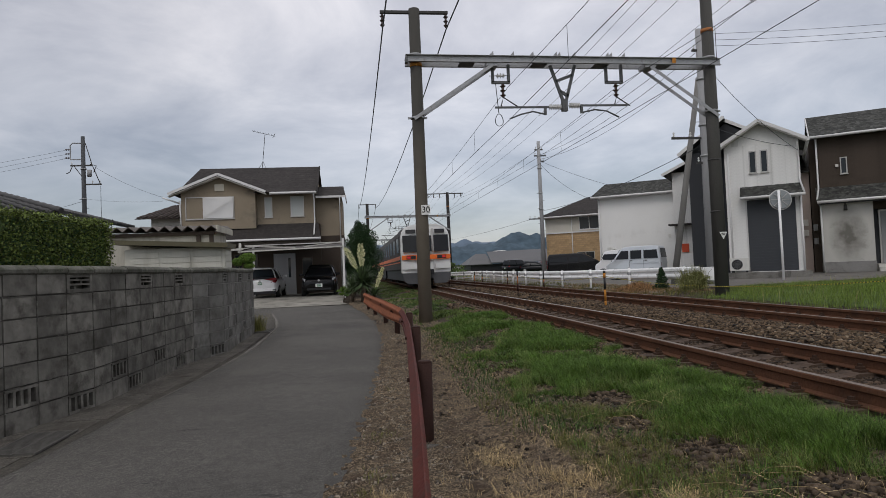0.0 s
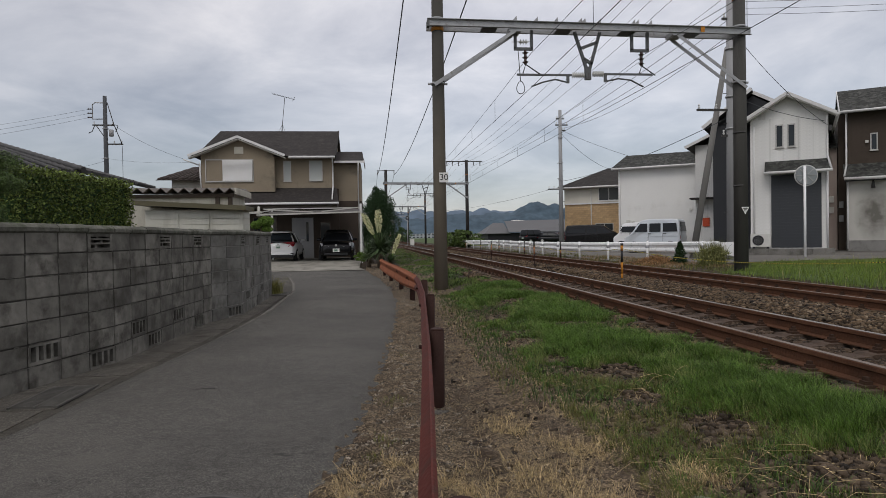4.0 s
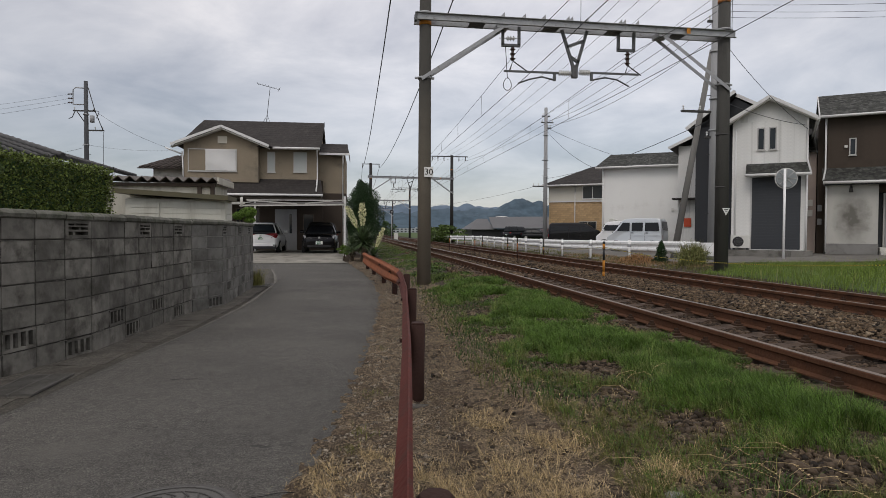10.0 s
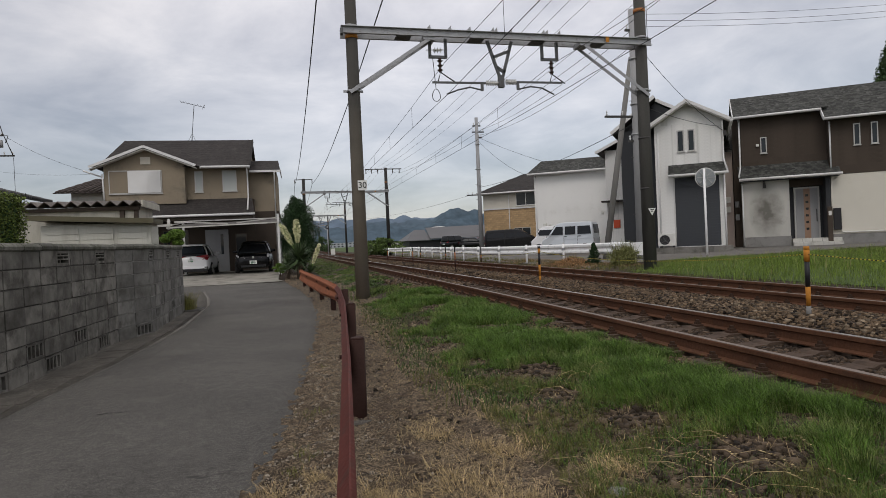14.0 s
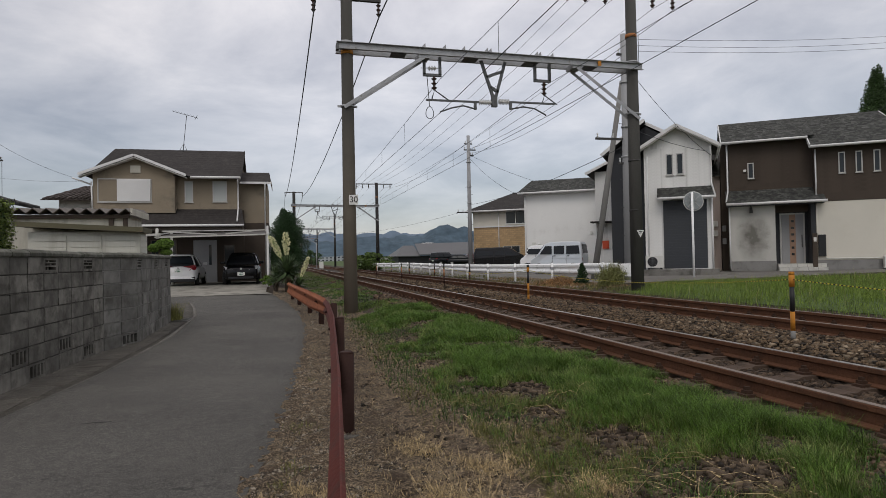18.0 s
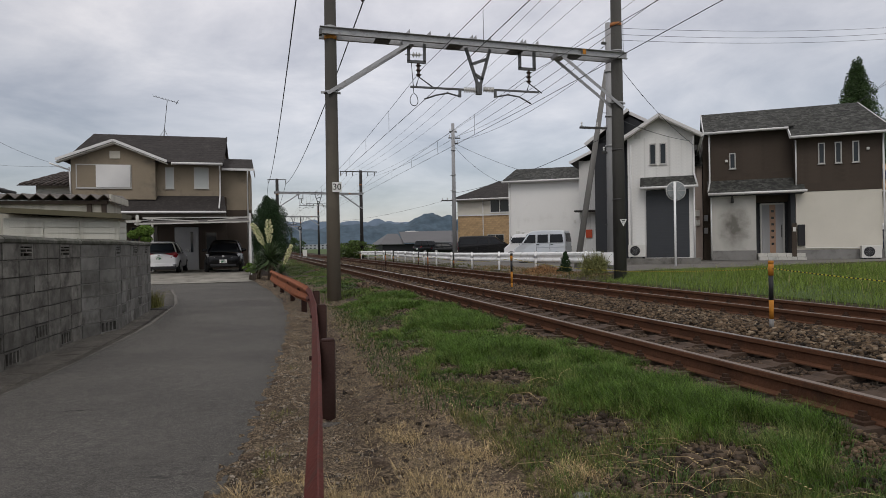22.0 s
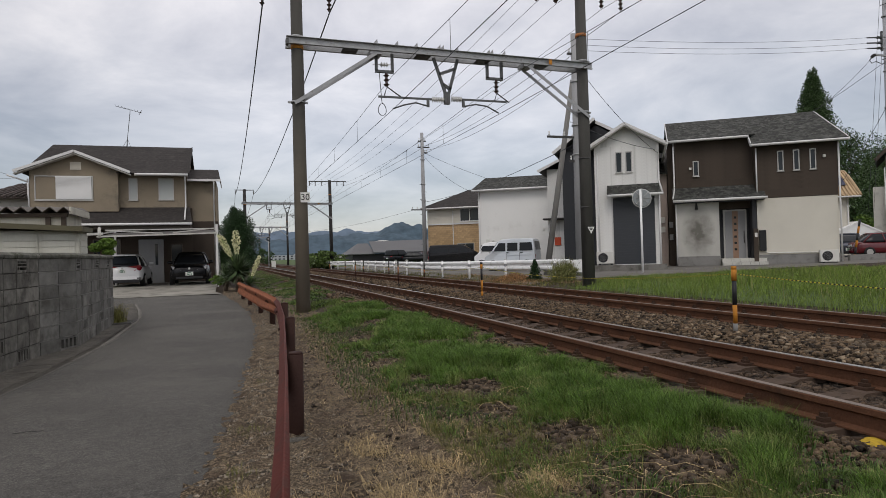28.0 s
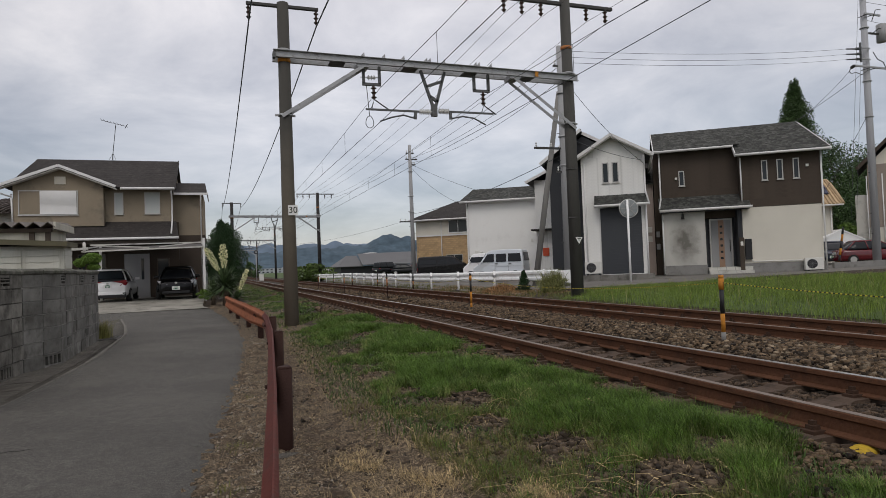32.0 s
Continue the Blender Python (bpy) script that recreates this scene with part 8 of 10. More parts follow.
# dry straw by the guard rail
HEAPS = ((-0.12, 3.22, 0.17), (0.05, 3.45, 0.12), (0.42, 3.2, 0.16), (0.52, 2.95, 0.22), (0.75, 3.4, 0.24), (0.92, 4.2, 0.22), (1.0, 2.85, 0.3), (1.25, 3.6, 0.2), (1.65, 3.1, 0.14), (0.62, 5.3, 0.15), (1.35, 5.2, 0.22), (1.5, 6.6, 0.2), (1.55, 8.2, 0.2), (0.95, 6.6, 0.22), (1.05, 7.6, 0.26), (1.2, 9.2, 0.28), (1.1, 10.8, 0.26), (1.35, 12.2, 0.3), (1.25, 13.8, 0.3))
xs, ys = [], []
for cx, cy, r in HEAPS:
    far = cy > 5
    m = int((2300 if far else 4400) * r)
    xs.append(rng.normal(cx, r * (0.8 if far else 0.55), m))
    ys.append(rng.normal(cy, r * (3.2 if far else 0.75), m))
x, y = np.concatenate(xs), np.concatenate(ys)
k = rng.random(len(x)) < np.clip(0.6 + 0.5 * wave(x * 3, y * 3), 0.08, 1)
k &= x > road_x(ROAD_R, y) - 0.22
tufts("dry_straw", x[k][::9], y[k][::9], rng.uniform(0.05, 0.13, len(x[k][::9])) * np.where(y[k][::9] > 4.6, 0.45, 1.0), 8, 0.035, 0.0024, STRAW, "dry straw-coloured dead grass tufts on the verge", 2.2, "dry grass")
blades("loose_straw", x[k], y[k], rng.uniform(0.012, 0.036, k.sum()), rng.uniform(0.0015, 0.003, k.sum()), STRAW, "loose dead straw lying on the verge", "dry grass", 5.0)
x, y = scatter(200000, 0.0, 2.7, 1.0, 14, 0.6)
dens = np.clip(0.35 + 0.35 * wave(x * 2, y * 2) + 0.25 * wave(x * 5.3, y * 4.1), 0.03, 1) * np.clip(0.12 + 0.6 * np.exp(-((x - 0.40) / 0.40) ** 2) + 0.42 * np.exp(-((x - 1.15) / 0.35) ** 2), 0, 1)
k = (x > road_x(ROAD_R, y) + 0.04) & (rng.random(len(x)) < dens)
blades("straw_litter", x[k], y[k], rng.uniform(0.006, 0.022, k.sum()), rng.uniform(0.0014, 0.0036, k.sum()), leaf_mat("litter", (0.46, 0.36, 0.23), 0.92), "flattened dead stalks lying on the gravel", "dry grass", 6.5)
x, y = scatter(900, 1.45, 2.4, 1.9, 5.2, 0.2)
k = (wave(x * 1.8, y * 1.8) > -0.5) & (bare(x, y) < 0.4)
tufts("thin_grass", x[k], y[k], rng.uniform(0.05, 0.13, k.sum()), 12, 0.05, 0.0022, GRASS, "thin green grass tufts among stones", 1.2)
x, y = scatter(2300, 1.35, 2.5, 1.9, 5.4, 0.2)
k = (wave(x * 1.5 + 1, y * 1.5) > -0.6) & (bare(x, y) < 0.4)
x, y = x[k], y[k]
tufts("sparse_grass", x, y, rng.uniform(0.04, 0.11, len(x)), 14, 0.06, 0.0024, GRASS_OLIVE, "sparse olive grass tufts at the verge's edge", 1.3)
x, y = scatter(90, 1.35, 2.75, 1.9, 5.5, 0.2)
tufts("dry_tufts", x, y, rng.uniform(0.05, 0.12, len(x)), 10, 0.05, 0.0022, STRAW, "dry pale grass tufts among the green", 1.8, "dry grass")
# long pale bent seed stems, each with its ear
def seed_stems(n, where=(0.9, 2.75, 1.7, 6), heading=(-0.6, 1.4), length=(0.25, 0.5), thick=0.0013):
    x, y = scatter(n, *where, 0.4)
    bm = B()
    for cx, cy in zip(x, y):
        a, L, z0 = rng.uniform(*heading), rng.uniform(*length), float(hgt(cx, cy))
        u = Vector((math.cos(a), math.sin(a), 0))
        o = Vector((cx, cy, z0))
        top = rng.uniform(0.05, 0.14)
        pts = [o, o + u * L * 0.3 + Vector((0, 0, top)), o + u * L * 0.7 + Vector((0, 0, top * 1.15)), o + u * L + Vector((0, 0, top * 0.6))]
        tube(bm, pts, thick, n=3)
        for j in range(7):
            q = pts[2].lerp(pts[3], j / 7)
            s_ = Vector((-u.y, u.x, 0.3)) * 0.006 * (1 if j % 2 else -1) * thick / 0.0013
            v = [bm.verts.new(q), bm.verts.new(q + u * 0.007 + s_ * 0.8), bm.verts.new(q + u * 0.016 + s_), bm.verts.new(q + u * 0.012)]
            bm.faces.new(v)
    tagged(part("seed_stems", bm, STRAW), "long bent pale grass stems with seed heads", "grass stems", kind="stuff")


seed_stems(32, thick=0.0010)
seed_stems(18, (1.5, 2.2, 2.5, 3.4), (-1.0, -0.1), (0.25, 0.50), 0.0011)
# weeds at the road's edge and the foot of the wall
xs, ys = [], []
for cx, cy, r, n in ((0.10, 4.95, 0.13, 80), (0.02, 4.0, 0.10, 50), (-0.05, 3.7, 0.07, 40), (0.27, 6.9, 0.06, 20)):
    xs.append(rng.normal(cx, r * 0.5, n))
    ys.append(rng.normal(cy, r * 0.6, n))
x, y = np.concatenate(xs), np.concatenate(ys)
blades("wall_end_grass", rng.normal(-2.40, 0.07, 700), rng.normal(15.02, 0.10, 700), rng.uniform(0.1, 0.52, 700), rng.uniform(0.003, 0.007, 700), leaf_mat("grass_yellowing", (0.19, 0.185, 0.055), 0.6), "yellowing grass at the end of the block wall", "grass", 0.6)
blades("edge_weeds", x, y, rng.uniform(0.02, 0.07, len(x)), rng.uniform(0.003, 0.006, len(x)), GRASS_OLIVE, "small green weed tufts at the lane's edge", "weeds", 1.1)

# the field of tall bright grass beyond the far track
x, y = scatter(230000, 9.35, 34, 1.5, 24.5, 0.0)
edge = np.interp(x, [9.7, 12, 16, 19, 24, 28, 40], [19.0, 20.5, 21.0, 20.5, 17.8, 15.5, 12])
rise = np.clip(0.75 + 0.22 * wave(x * 0.7, y * 0.7), 0.35, 1.3)
u = rng.random(len(x))
k = (y < edge - 1.0 - 0.8 * u) & (x > 9.4 + 0.4 * rng.random(len(x)) + 0.1 * np.sin(y * 3))
blades("field_grass", x[k], y[k], rng.uniform(0.12, 0.33, k.sum()) * np.clip((edge[k] - y[k]) / 4, 0.35, 1) * np.clip(0.5 + (x[k] - 9.4) / 1.6, 0.4, 1) * rise[k], rng.uniform(0.004, 0.009, k.sum()), GRASS_BRIGHT, "tall bright green grass field beside the houses", "grass", 0.75)
k2 = k & (rng.random(len(x)) < 0.015)
blades("field_seed_heads", x[k2], y[k2], rng.uniform(0.25, 0.5, k2.sum()) * np.clip((edge[k2] - y[k2]) / 4, 0.4, 1), rng.uniform(0.004, 0.008, k2.sum()), leaf_mat("seed_head", (0.27, 0.25, 0.11), 0.5), "pale seed heads standing over the green grass", "grass", 0.6)
x, y = scatter(9000, 9.3, 10.6, 1, 60, 0.4)
u = rng.random(len(x))
k = u < np.clip(0.5 + 0.4 * wave(x, y * 0.7), 0, 1)
k &= y > 17
blades("trackside_weeds", x[k], y[k], rng.uniform(0.05, 0.17, k.sum()), rng.uniform(0.010, 0.016, k.sum()), GRASS_OLIVE, "olive weeds along the far side of the tracks", "weeds", 0.9)
x, y = scatter(3000, 9.5, 11.2, 17.5, 36, 0.0)
k = wave(x * 2, y) > -0.4
blades("trackside_scrub", x[k], y[k], rng.uniform(0.04, 0.13, k.sum()), rng.uniform(0.008, 0.014, k.sum()), GRASS_OLIVE, "patchy green weeds in front of the white guard rail", "weeds", 0.9)
hx, hy = rng.normal(10.35, 0.32, 5200), rng.normal(22.3, 0.85, 5200)
lift = 0.30 * np.exp(-((hx - 10.35) / 0.4) ** 2 - ((hy - 22.3) / 1.0) ** 2) * (1 + 0.3 * np.sin(hx * 9 + hy * 5))
blades("dry_heap", hx, hy, rng.uniform(0.03, 0.10, len(hx)), rng.uniform(0.008, 0.015, len(hx)), leaf_mat("heap_straw", (0.30, 0.17, 0.075), 0.75), "heap of dead orange-brown cuttings before the white guard rail", "dry grass", 1.6, hgt(hx, hy) + lift * rng.random(len(hx)))
x, y = scatter(7500, 9.5, 11.2, 18.5, 30, 0.0)
k = wave(x, y * 0.8) > -0.6
x, y = x[k], y[k]
blades("dry_brush", x, y, rng.uniform(0.03, 0.12, len(x)), rng.uniform(0.007, 0.013, len(x)), leaf_mat("dry_brush", (0.28, 0.185, 0.10), 0.6), "dry brown grass in front of the white guard rail", "dry grass", 0.9)


# ---- leaves on shapes ----
def leaf_cloud(name, points, size, material, parent=None, label="", aspect=0.55, droop=0.0):
    p = np.asarray(points)
    n = len(p)
    u = rng.normal(size=(n, 3))
    u /= np.linalg.norm(u, axis=1, keepdims=True)
    v = np.cross(u, rng.normal(size=(n, 3)))
    v /= np.linalg.norm(v, axis=1, keepdims=True)
    s = (np.asarray(size) * rng.uniform(0.6, 1.3, n))[:, None]
    co = np.stack([p - u * s, p + v * s * aspect, p + u * s, p - v * s * aspect], 1)
    q = np.arange(n * 4).reshape(-1, 4)
    ob = arrays_mesh(name, co.reshape(-1, 3), q, material, parent, label)
    return ob


def ball_points(n, c, r, shell=0.55):
    d = rng.normal(size=(n, 3))
    d /= np.linalg.norm(d, axis=1, keepdims=True)
    rad = shell + (1 - shell) * rng.random((n, 1)) ** 0.6
    return np.asarray(c) + d * rad * np.asarray(r)


def tree(m, label, h, r, material, n=5200, leaf=0.11, trunk=0.16, clumps=16, cone=False, category="tree", low=0.25):
    t = thing("tree" if category == "tree" else category.replace(" ", "_"), m, label, category)
    bm = B()
    rod(bm, (0, 0, -0.2), (0.03 * h, 0, h * 0.55), trunk, trunk * 0.55, n=9)
    rod(bm, (0.03 * h, 0, h * 0.55), (0.02, 0.02, h * 0.9), trunk * 0.55, trunk * 0.15, n=7)
    cs, spread = [], (0.3, 0.95) if cone else (0.5, 0.75)
    for k in range(clumps):
        f = (k + 0.5) / clumps
        z = h * (low + (0.97 - low) * f)
        rr = r * ((1.05 - f) ** 0.75 * rng.uniform(0.72, 1.12) if cone else math.sqrt(max(0.08, 1 - (2 * f - 1) ** 2)))
        a = k * 2.4
        q = (rr * 0.62 * math.cos(a), rr * 0.62 * math.sin(a), z)
        rod(bm, (0.01 * h, 0, z * 0.82), q, trunk * 0.25, trunk * 0.06, n=5)
        cs.append((q, (rr * rng.uniform(*spread) + 0.1 * r, rr * rng.uniform(*spread) + 0.1 * r, h * (0.10 if cone else 0.13))))
    part("trunk", bm, BARK, t)
    pts = np.concatenate([ball_points(n // clumps, c, rr, 0.35) for c, rr in cs])
    leaf_cloud("crown", pts, leaf, material, t)
    return t


def hedge():
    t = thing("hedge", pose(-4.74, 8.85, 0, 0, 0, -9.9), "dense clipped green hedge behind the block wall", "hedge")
    # solid core in a dark leaf colour paints the shade between the leaves
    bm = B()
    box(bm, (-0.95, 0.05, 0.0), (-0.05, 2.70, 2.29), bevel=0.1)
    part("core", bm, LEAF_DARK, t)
    pts = []
    for (ax, bx, ay, by, az, bz), m in (((-0.06, 0.02, 0, 2.74, 0.9, 2.35), 15000), ((-1.0, 0.02, 0, 2.74, 2.29, 2.38), 7000), ((-1.0, 0.02, 2.68, 2.77, 0.9, 2.35), 4500), ((-1.0, 0.02, -0.04, 0.06, 0.9, 2.42), 3500)):
        pts.append(np.stack([rng.uniform(ax, bx, m), rng.uniform(ay, by, m), rng.uniform(az, bz, m)], -1))
    p = np.concatenate(pts)
    p += rng.normal(0, 0.022, p.shape)
    leaf_cloud("leaves", p, 0.021, LEAF_HEDGE, t)


hedge()


def garden_pine():
    t = thing("pine_tree", pose(-4.75, 7.95, 0), "clipped garden pine with layered cushions beside the hedge", "pine tree")
    bm = B()
    tube(bm, [(0, 0, -0.1), (0.15, 0.1, 0.9), (-0.1, 0.1, 1.5), (0.1, 0.1, 2.2)], 0.08, n=8)
    part("trunk", bm, BARK, t)
    for c, r in (((0.1, 0.1, 2.30), (0.42, 0.4, 0.16)), ((0.32, -0.1, 2.02), (0.32, 0.32, 0.14)), ((-0.5, 0.1, 2.02), (0.42, 0.4, 0.16)), ((0.05, -0.2, 1.70), (0.42, 0.4, 0.15)), ((-0.6, -0.1, 1.6), (0.4, 0.4, 0.14)), ((0.3, 0.0, 1.5), (0.3, 0.3, 0.12))):
        leaf_cloud("cushion", ball_points(4200, c, r, 0.25), 0.034, LEAF_PINE, t, aspect=0.09)


garden_pine()


def sword(bm, o, d, L, half, droop):
    """One stiff pointed leaf from o along d."""
    s_ = d.cross(Vector((0, 0, 1))).normalized() * half
    v = [bm.verts.new(o - s_ * 0.6), bm.verts.new(o + s_ * 0.6), bm.verts.new(o + d * L * 0.5 + s_), bm.verts.new(o + d * L * 0.5 - s_), bm.verts.new(o + d * L + Vector((0, 0, -droop * L)))]
    bm.faces.new(v[:4])
    bm.faces.new((v[3], v[2], v[4]))


def yucca(m, spikes, scale=1.0, core=0.55, n_leaves=280):
    t = thing("yucca", m, "yucca with sword-shaped leaves and tall cream flower spikes", "yucca", "yuccas by the house")
    bm = B()
    rod(bm, (0, 0, -0.15), (0.03, 0, core * scale), 0.09, 0.07, n=8)
    part("trunk", bm, BARK, t)
    live, dead = B(), B()
    for k in range(n_leaves):
        a, e = k * 2.399, radians(rng.uniform(-30, 80))
        d = Vector((math.cos(a) * math.cos(e), math.sin(a) * math.cos(e), math.sin(e)))
        sword(live, Vector((0.03, 0, (core - 0.16 + 0.2 * ((k * 0.37) % 1)) * scale)), d, rng.uniform(0.42, 0.62) * scale, 0.036, 0.05)
    for k in range(n_leaves // 3):
        a, e = k * 2.399, radians(rng.uniform(-75, -30))
        d = Vector((math.cos(a) * math.cos(e), math.sin(a) * math.cos(e), math.sin(e)))
        sword(dead, Vector((0.03, 0, (core - 0.1) * scale)), d, rng.uniform(0.2, 0.36) * scale, 0.020, 0.15)
    part("leaves", live, LEAF_YUCCA, t)
    part("dead_leaves", dead, leaf_mat("dead_leaf", (0.17, 0.14, 0.10), 0.5), t, "dry grey-brown hanging leaves")
    for (sx, sy, h, w, low) in spikes:
        bm = B()
        rod(bm, (0.03, 0, core * scale), (sx, sy, h), 0.022, 0.01, n=6)
        st = part("flower_stalk", bm, LEAF_LIGHT, t)
        n = 420
        f = rng.random(n)
        z0 = core * scale
        zz = h - (h - low) * f
        rr = w * (0.35 + 0.65 * np.sin(np.pi * np.clip(f * 0.85 + 0.12, 0, 1))) * rng.random(n) ** 0.5
        a = rng.uniform(0, 6.28, n)
        base = np.stack([0.03 + (sx - 0.03) * (zz - z0) / (h - z0) + rr * np.cos(a), sy * (zz - z0) / (h - z0) + rr * np.sin(a), zz], -1)
        leaf_cloud("blossoms", base, 0.035, FLOWER, st, aspect=0.8)
    return t


yucca(pose(0.10, 27.2, 0.12), ((-0.66, 0, 2.28, 0.17, 1.35), (-0.02, 0, 2.42, 0.18, 1.45)), 1.5)
yucca(pose(-0.35, 27.6, 0.15), (), 1.1, 0.45, 130)
yucca(pose(0.55, 26.8, 0.05), ((0.44, -0.1, 1.42, 0.11, 0.62),), 0.75, 0.4, 110)


def topiary():
    t = thing("topiary_shrub", pose(-3.22, 18.2, 0.0), "cloud-pruned green topiary with rounded cushions beyond the shed", "shrub")
    bm = B()
    tube(bm, [(0, 0, -0.1), (0.06, 0, 0.9), (-0.05, 0, 1.8)], 0.035, n=7)
    for q in ((-0.2, 0, 1.72), (0.16, 0, 1.80), (0.05, 0, 1.48)):
        rod(bm, (0.0, 0, 1.35), q, 0.02, 0.012, n=5)
    part("trunk", bm, BARK, t)
    for c, r_, n in (((-0.16, 0, 1.74), (0.17, 0.2, 0.12), 1500), ((0.10, 0, 1.84), (0.24, 0.22, 0.15), 2200), ((0.14, 0, 1.62), (0.16, 0.18, 0.08), 1200), ((-0.02, 0, 1.46), (0.14, 0.16, 0.08), 900)):
        leaf_cloud("cushion", ball_points(n, c, r_, 0.4), 0.022, LEAF_LIGHT, t)


topiary()
tree(pose(0.15, 31.5, 0.2), "dark green bushy conifer beside the house", 3.45, 0.80, LEAF_DARK, 60000, 0.027, 0.1, 26, low=0.1, category="conifer")
tree(pose(-0.7, 28.6, 0.25), "small leafy plant at the carport's corner", 0.45, 0.3, LEAF_LIGHT, 900, 0.04, 0.03, 8, low=0.1, category="shrub")
# beyond the tracks
tree(pose(10.6, 21.0, 0.2), "small dark green conifer at the end of the white guard rail", 0.82, 0.26, LEAF_DARK, 5200, 0.020, 0.025, 22, cone=True, low=0.06, category="conifer")
tree(pose(10.9, 19.4, 0.2), "leafy olive shrub beside the dark mast", 0.62, 0.55, leaf_mat("shrub_olive", (0.17, 0.18, 0.06), 0.6), 2600, 0.026, 0.02, 14, low=0.1, category="shrub")
n_ = 420
a_ = rng.uniform(0, 6.28, n_)
r_ = 0.42 * np.sqrt(rng.random(n_))
blades("tall_reeds", 10.95 + r_ * np.cos(a_), 19.5 + r_ * np.sin(a_), rng.uniform(0.35, 0.95, n_), rng.uniform(0.012, 0.022, n_), leaf_mat("reed_leaf", (0.165, 0.165, 0.062), 0.6), "tall yellowing weeds round the shrub by the dark mast", "weeds", 0.45)
tree(pose(8.9, 66.5, 0.1), "round green bush beside the far mast", 1.9, 2.0, leaf_mat("bush_leaf", (0.075, 0.115, 0.028), 0.6), 2600, 0.14, 0.06, 12, low=0.1, category="shrub")
tree(pose(67.5, 58.0, 0.5), "tall dark conifer rising behind the brown house", 21.2, 3.6, LEAF_TREE, 60000, 0.11, 0.35, 40, cone=True, low=0.3)
for k, (px_, py_, hh, rr) in enumerate(((72, 57, 16.5, 5.5), (77, 54, 14.5, 5.5), (68, 48, 12.5, 4.4), (82, 58, 16, 6), (60, 42, 9, 3.4), (63, 60, 13.5, 5.0), (88, 60, 15, 6.5), (72, 46, 11, 4.5), (78, 47, 11, 5))):
    tree(pose(px_, py_, 0.5), "dark broadleaf tree in the wood beyond the houses", hh * 0.84, rr, LEAF_TREE, 22000, 0.125, 0.3, 26, low=0.12)
tree(pose(52.5, 40.0, 0.4), "bright green shrub beside the tiled house", 3.2, 1.8, LEAF_LIGHT, 2200, 0.12, 0.08, 10, low=0.15, category="shrub")
for k in range(14):
    tree(pose(-22 + k * 2.1 + (k % 3), 150 + (k * 37) % 60, 0), "distant green tree beyond the line", 3.0 + (k % 4) * 0.8, 2.2, LEAF_TREE, 500, 0.3, 0.1, 8, low=0.15)


# ---- poles, mirror and fences beyond the tracks ----
def utility_pole(m, h, label, arms=(), r=0.16, material=POLEGREY, gear=True):
    t = thing("utility_pole", m, label, "utility pole", "utility poles")
    bm = B()
    rod(bm, (0, 0, -0.3), (0, 0, h), r, r * 0.68, n=16)
    part("pole", bm, material, t)
    for z, w, dx in arms:
        bm = B()
        box(bm, (dx - w / 2, -0.04, z), (dx + w / 2, 0.04, z + 0.08))
        a = part("cross_arm", bm, IRON, t)
        for k in range(3):
            bm = B()
            x = dx - w / 2 + 0.08 + k * (w - 0.16) / 2
            ribbed(bm, (x, 0, z + 0.08), (x, 0, z + 0.26), 0.05, 2)
            part("insulator", bm, PORCELAIN, a)
    if gear:
        for k in range(9):
            z = 1.8 + k * 0.55
            if z < h - 0.6:
                bm = B()
                rod(bm, ((r + 0.1) * (1 if k % 2 else -1), 0, z), (0, 0, z), 0.012, n=5)
                part("step_bolt", bm, IRON, t)
        for z in (h * 0.5, h * 0.62, h * 0.8):
            bm = B()
            rod(bm, (0, 0, z), (0, 0, z + 0.06), r + 0.005, n=14)
            part("band", bm, GALV, t)
    return t


utility_pole(pose(13.29, 44.0, 0.3), 10.0, "slim grey utility pole at the car park", ((8.9, 0.9, 0.1), (9.35, 0.6, 0.0), (8.5, 0.5, 0.15), (4.3, 0.9, -0.5)), 0.17)
lp = utility_pole(pose(-16.2, 40.0, 0.2), 10.0, "dark utility pole with an insulator rack beyond the hedge", ((8.2, 1.25, -0.1), (7.05, 1.0, 0.5)), 0.16, mat("pole_slate_grey", (0.070, 0.073, 0.078), 0.85, vary=0.25, scale=2, fine=50, bump=0.2, streak=True))
bm = B()
tube(bm, [(0, -0.05, 9.57), (-0.55, -0.05, 9.60), (-0.70, -0.05, 9.45), (-0.70, -0.05, 8.60), (0, -0.05, 8.60)], 0.035, n=6)
rack = part("rack", bm, GALV, lp, "bent steel insulator rack")
for z in (9.2, 8.95, 8.7):
    bm = B()
    ribbed(bm, (-0.72, -0.05, z), (-0.98, -0.05, z), 0.06, 2)
    part("insulator", bm, PORCBROWN, rack)
for pts in ([(-0.5, -0.05, 8.2), (-0.1, -0.05, 7.6)], [(0.15, -0.05, 9.6), (0.5, -0.05, 8.3), (0.95, -0.05, 7.1)], [(-0.6, -0.05, 8.2), (-0.75, -0.05, 7.85), (-0.95, -0.05, 7.75)], [(0.4, -0.05, 8.3), (0.75, -0.05, 8.2), (0.6, -0.05, 7.8)]):
    bm = B()
    tube(bm, pts, 0.025, n=5)
    part("lead", bm, IRON, lp)
t = thing("transformer", pose(-15.83, 39.9, 7.95), "small grey can hung on the utility pole", "transformer")
bm = B()
rod(bm, (0, 0, -0.2), (0, 0, 0.2), 0.13, n=14)
part("can", bm, POLEGREY, t)
pole2 = utility_pole(pose(13.12, 22.0, 0.25), 9.75, "grey concrete utility pole beside the white house", ((5.55, 1.5, -0.55), (8.9, 0.8, 0.1), (8.3, 0.7, -0.2), (5.2, 0.6, 0.2), (4.6, 0.5, -0.1)), 0.17, POLEGREY)
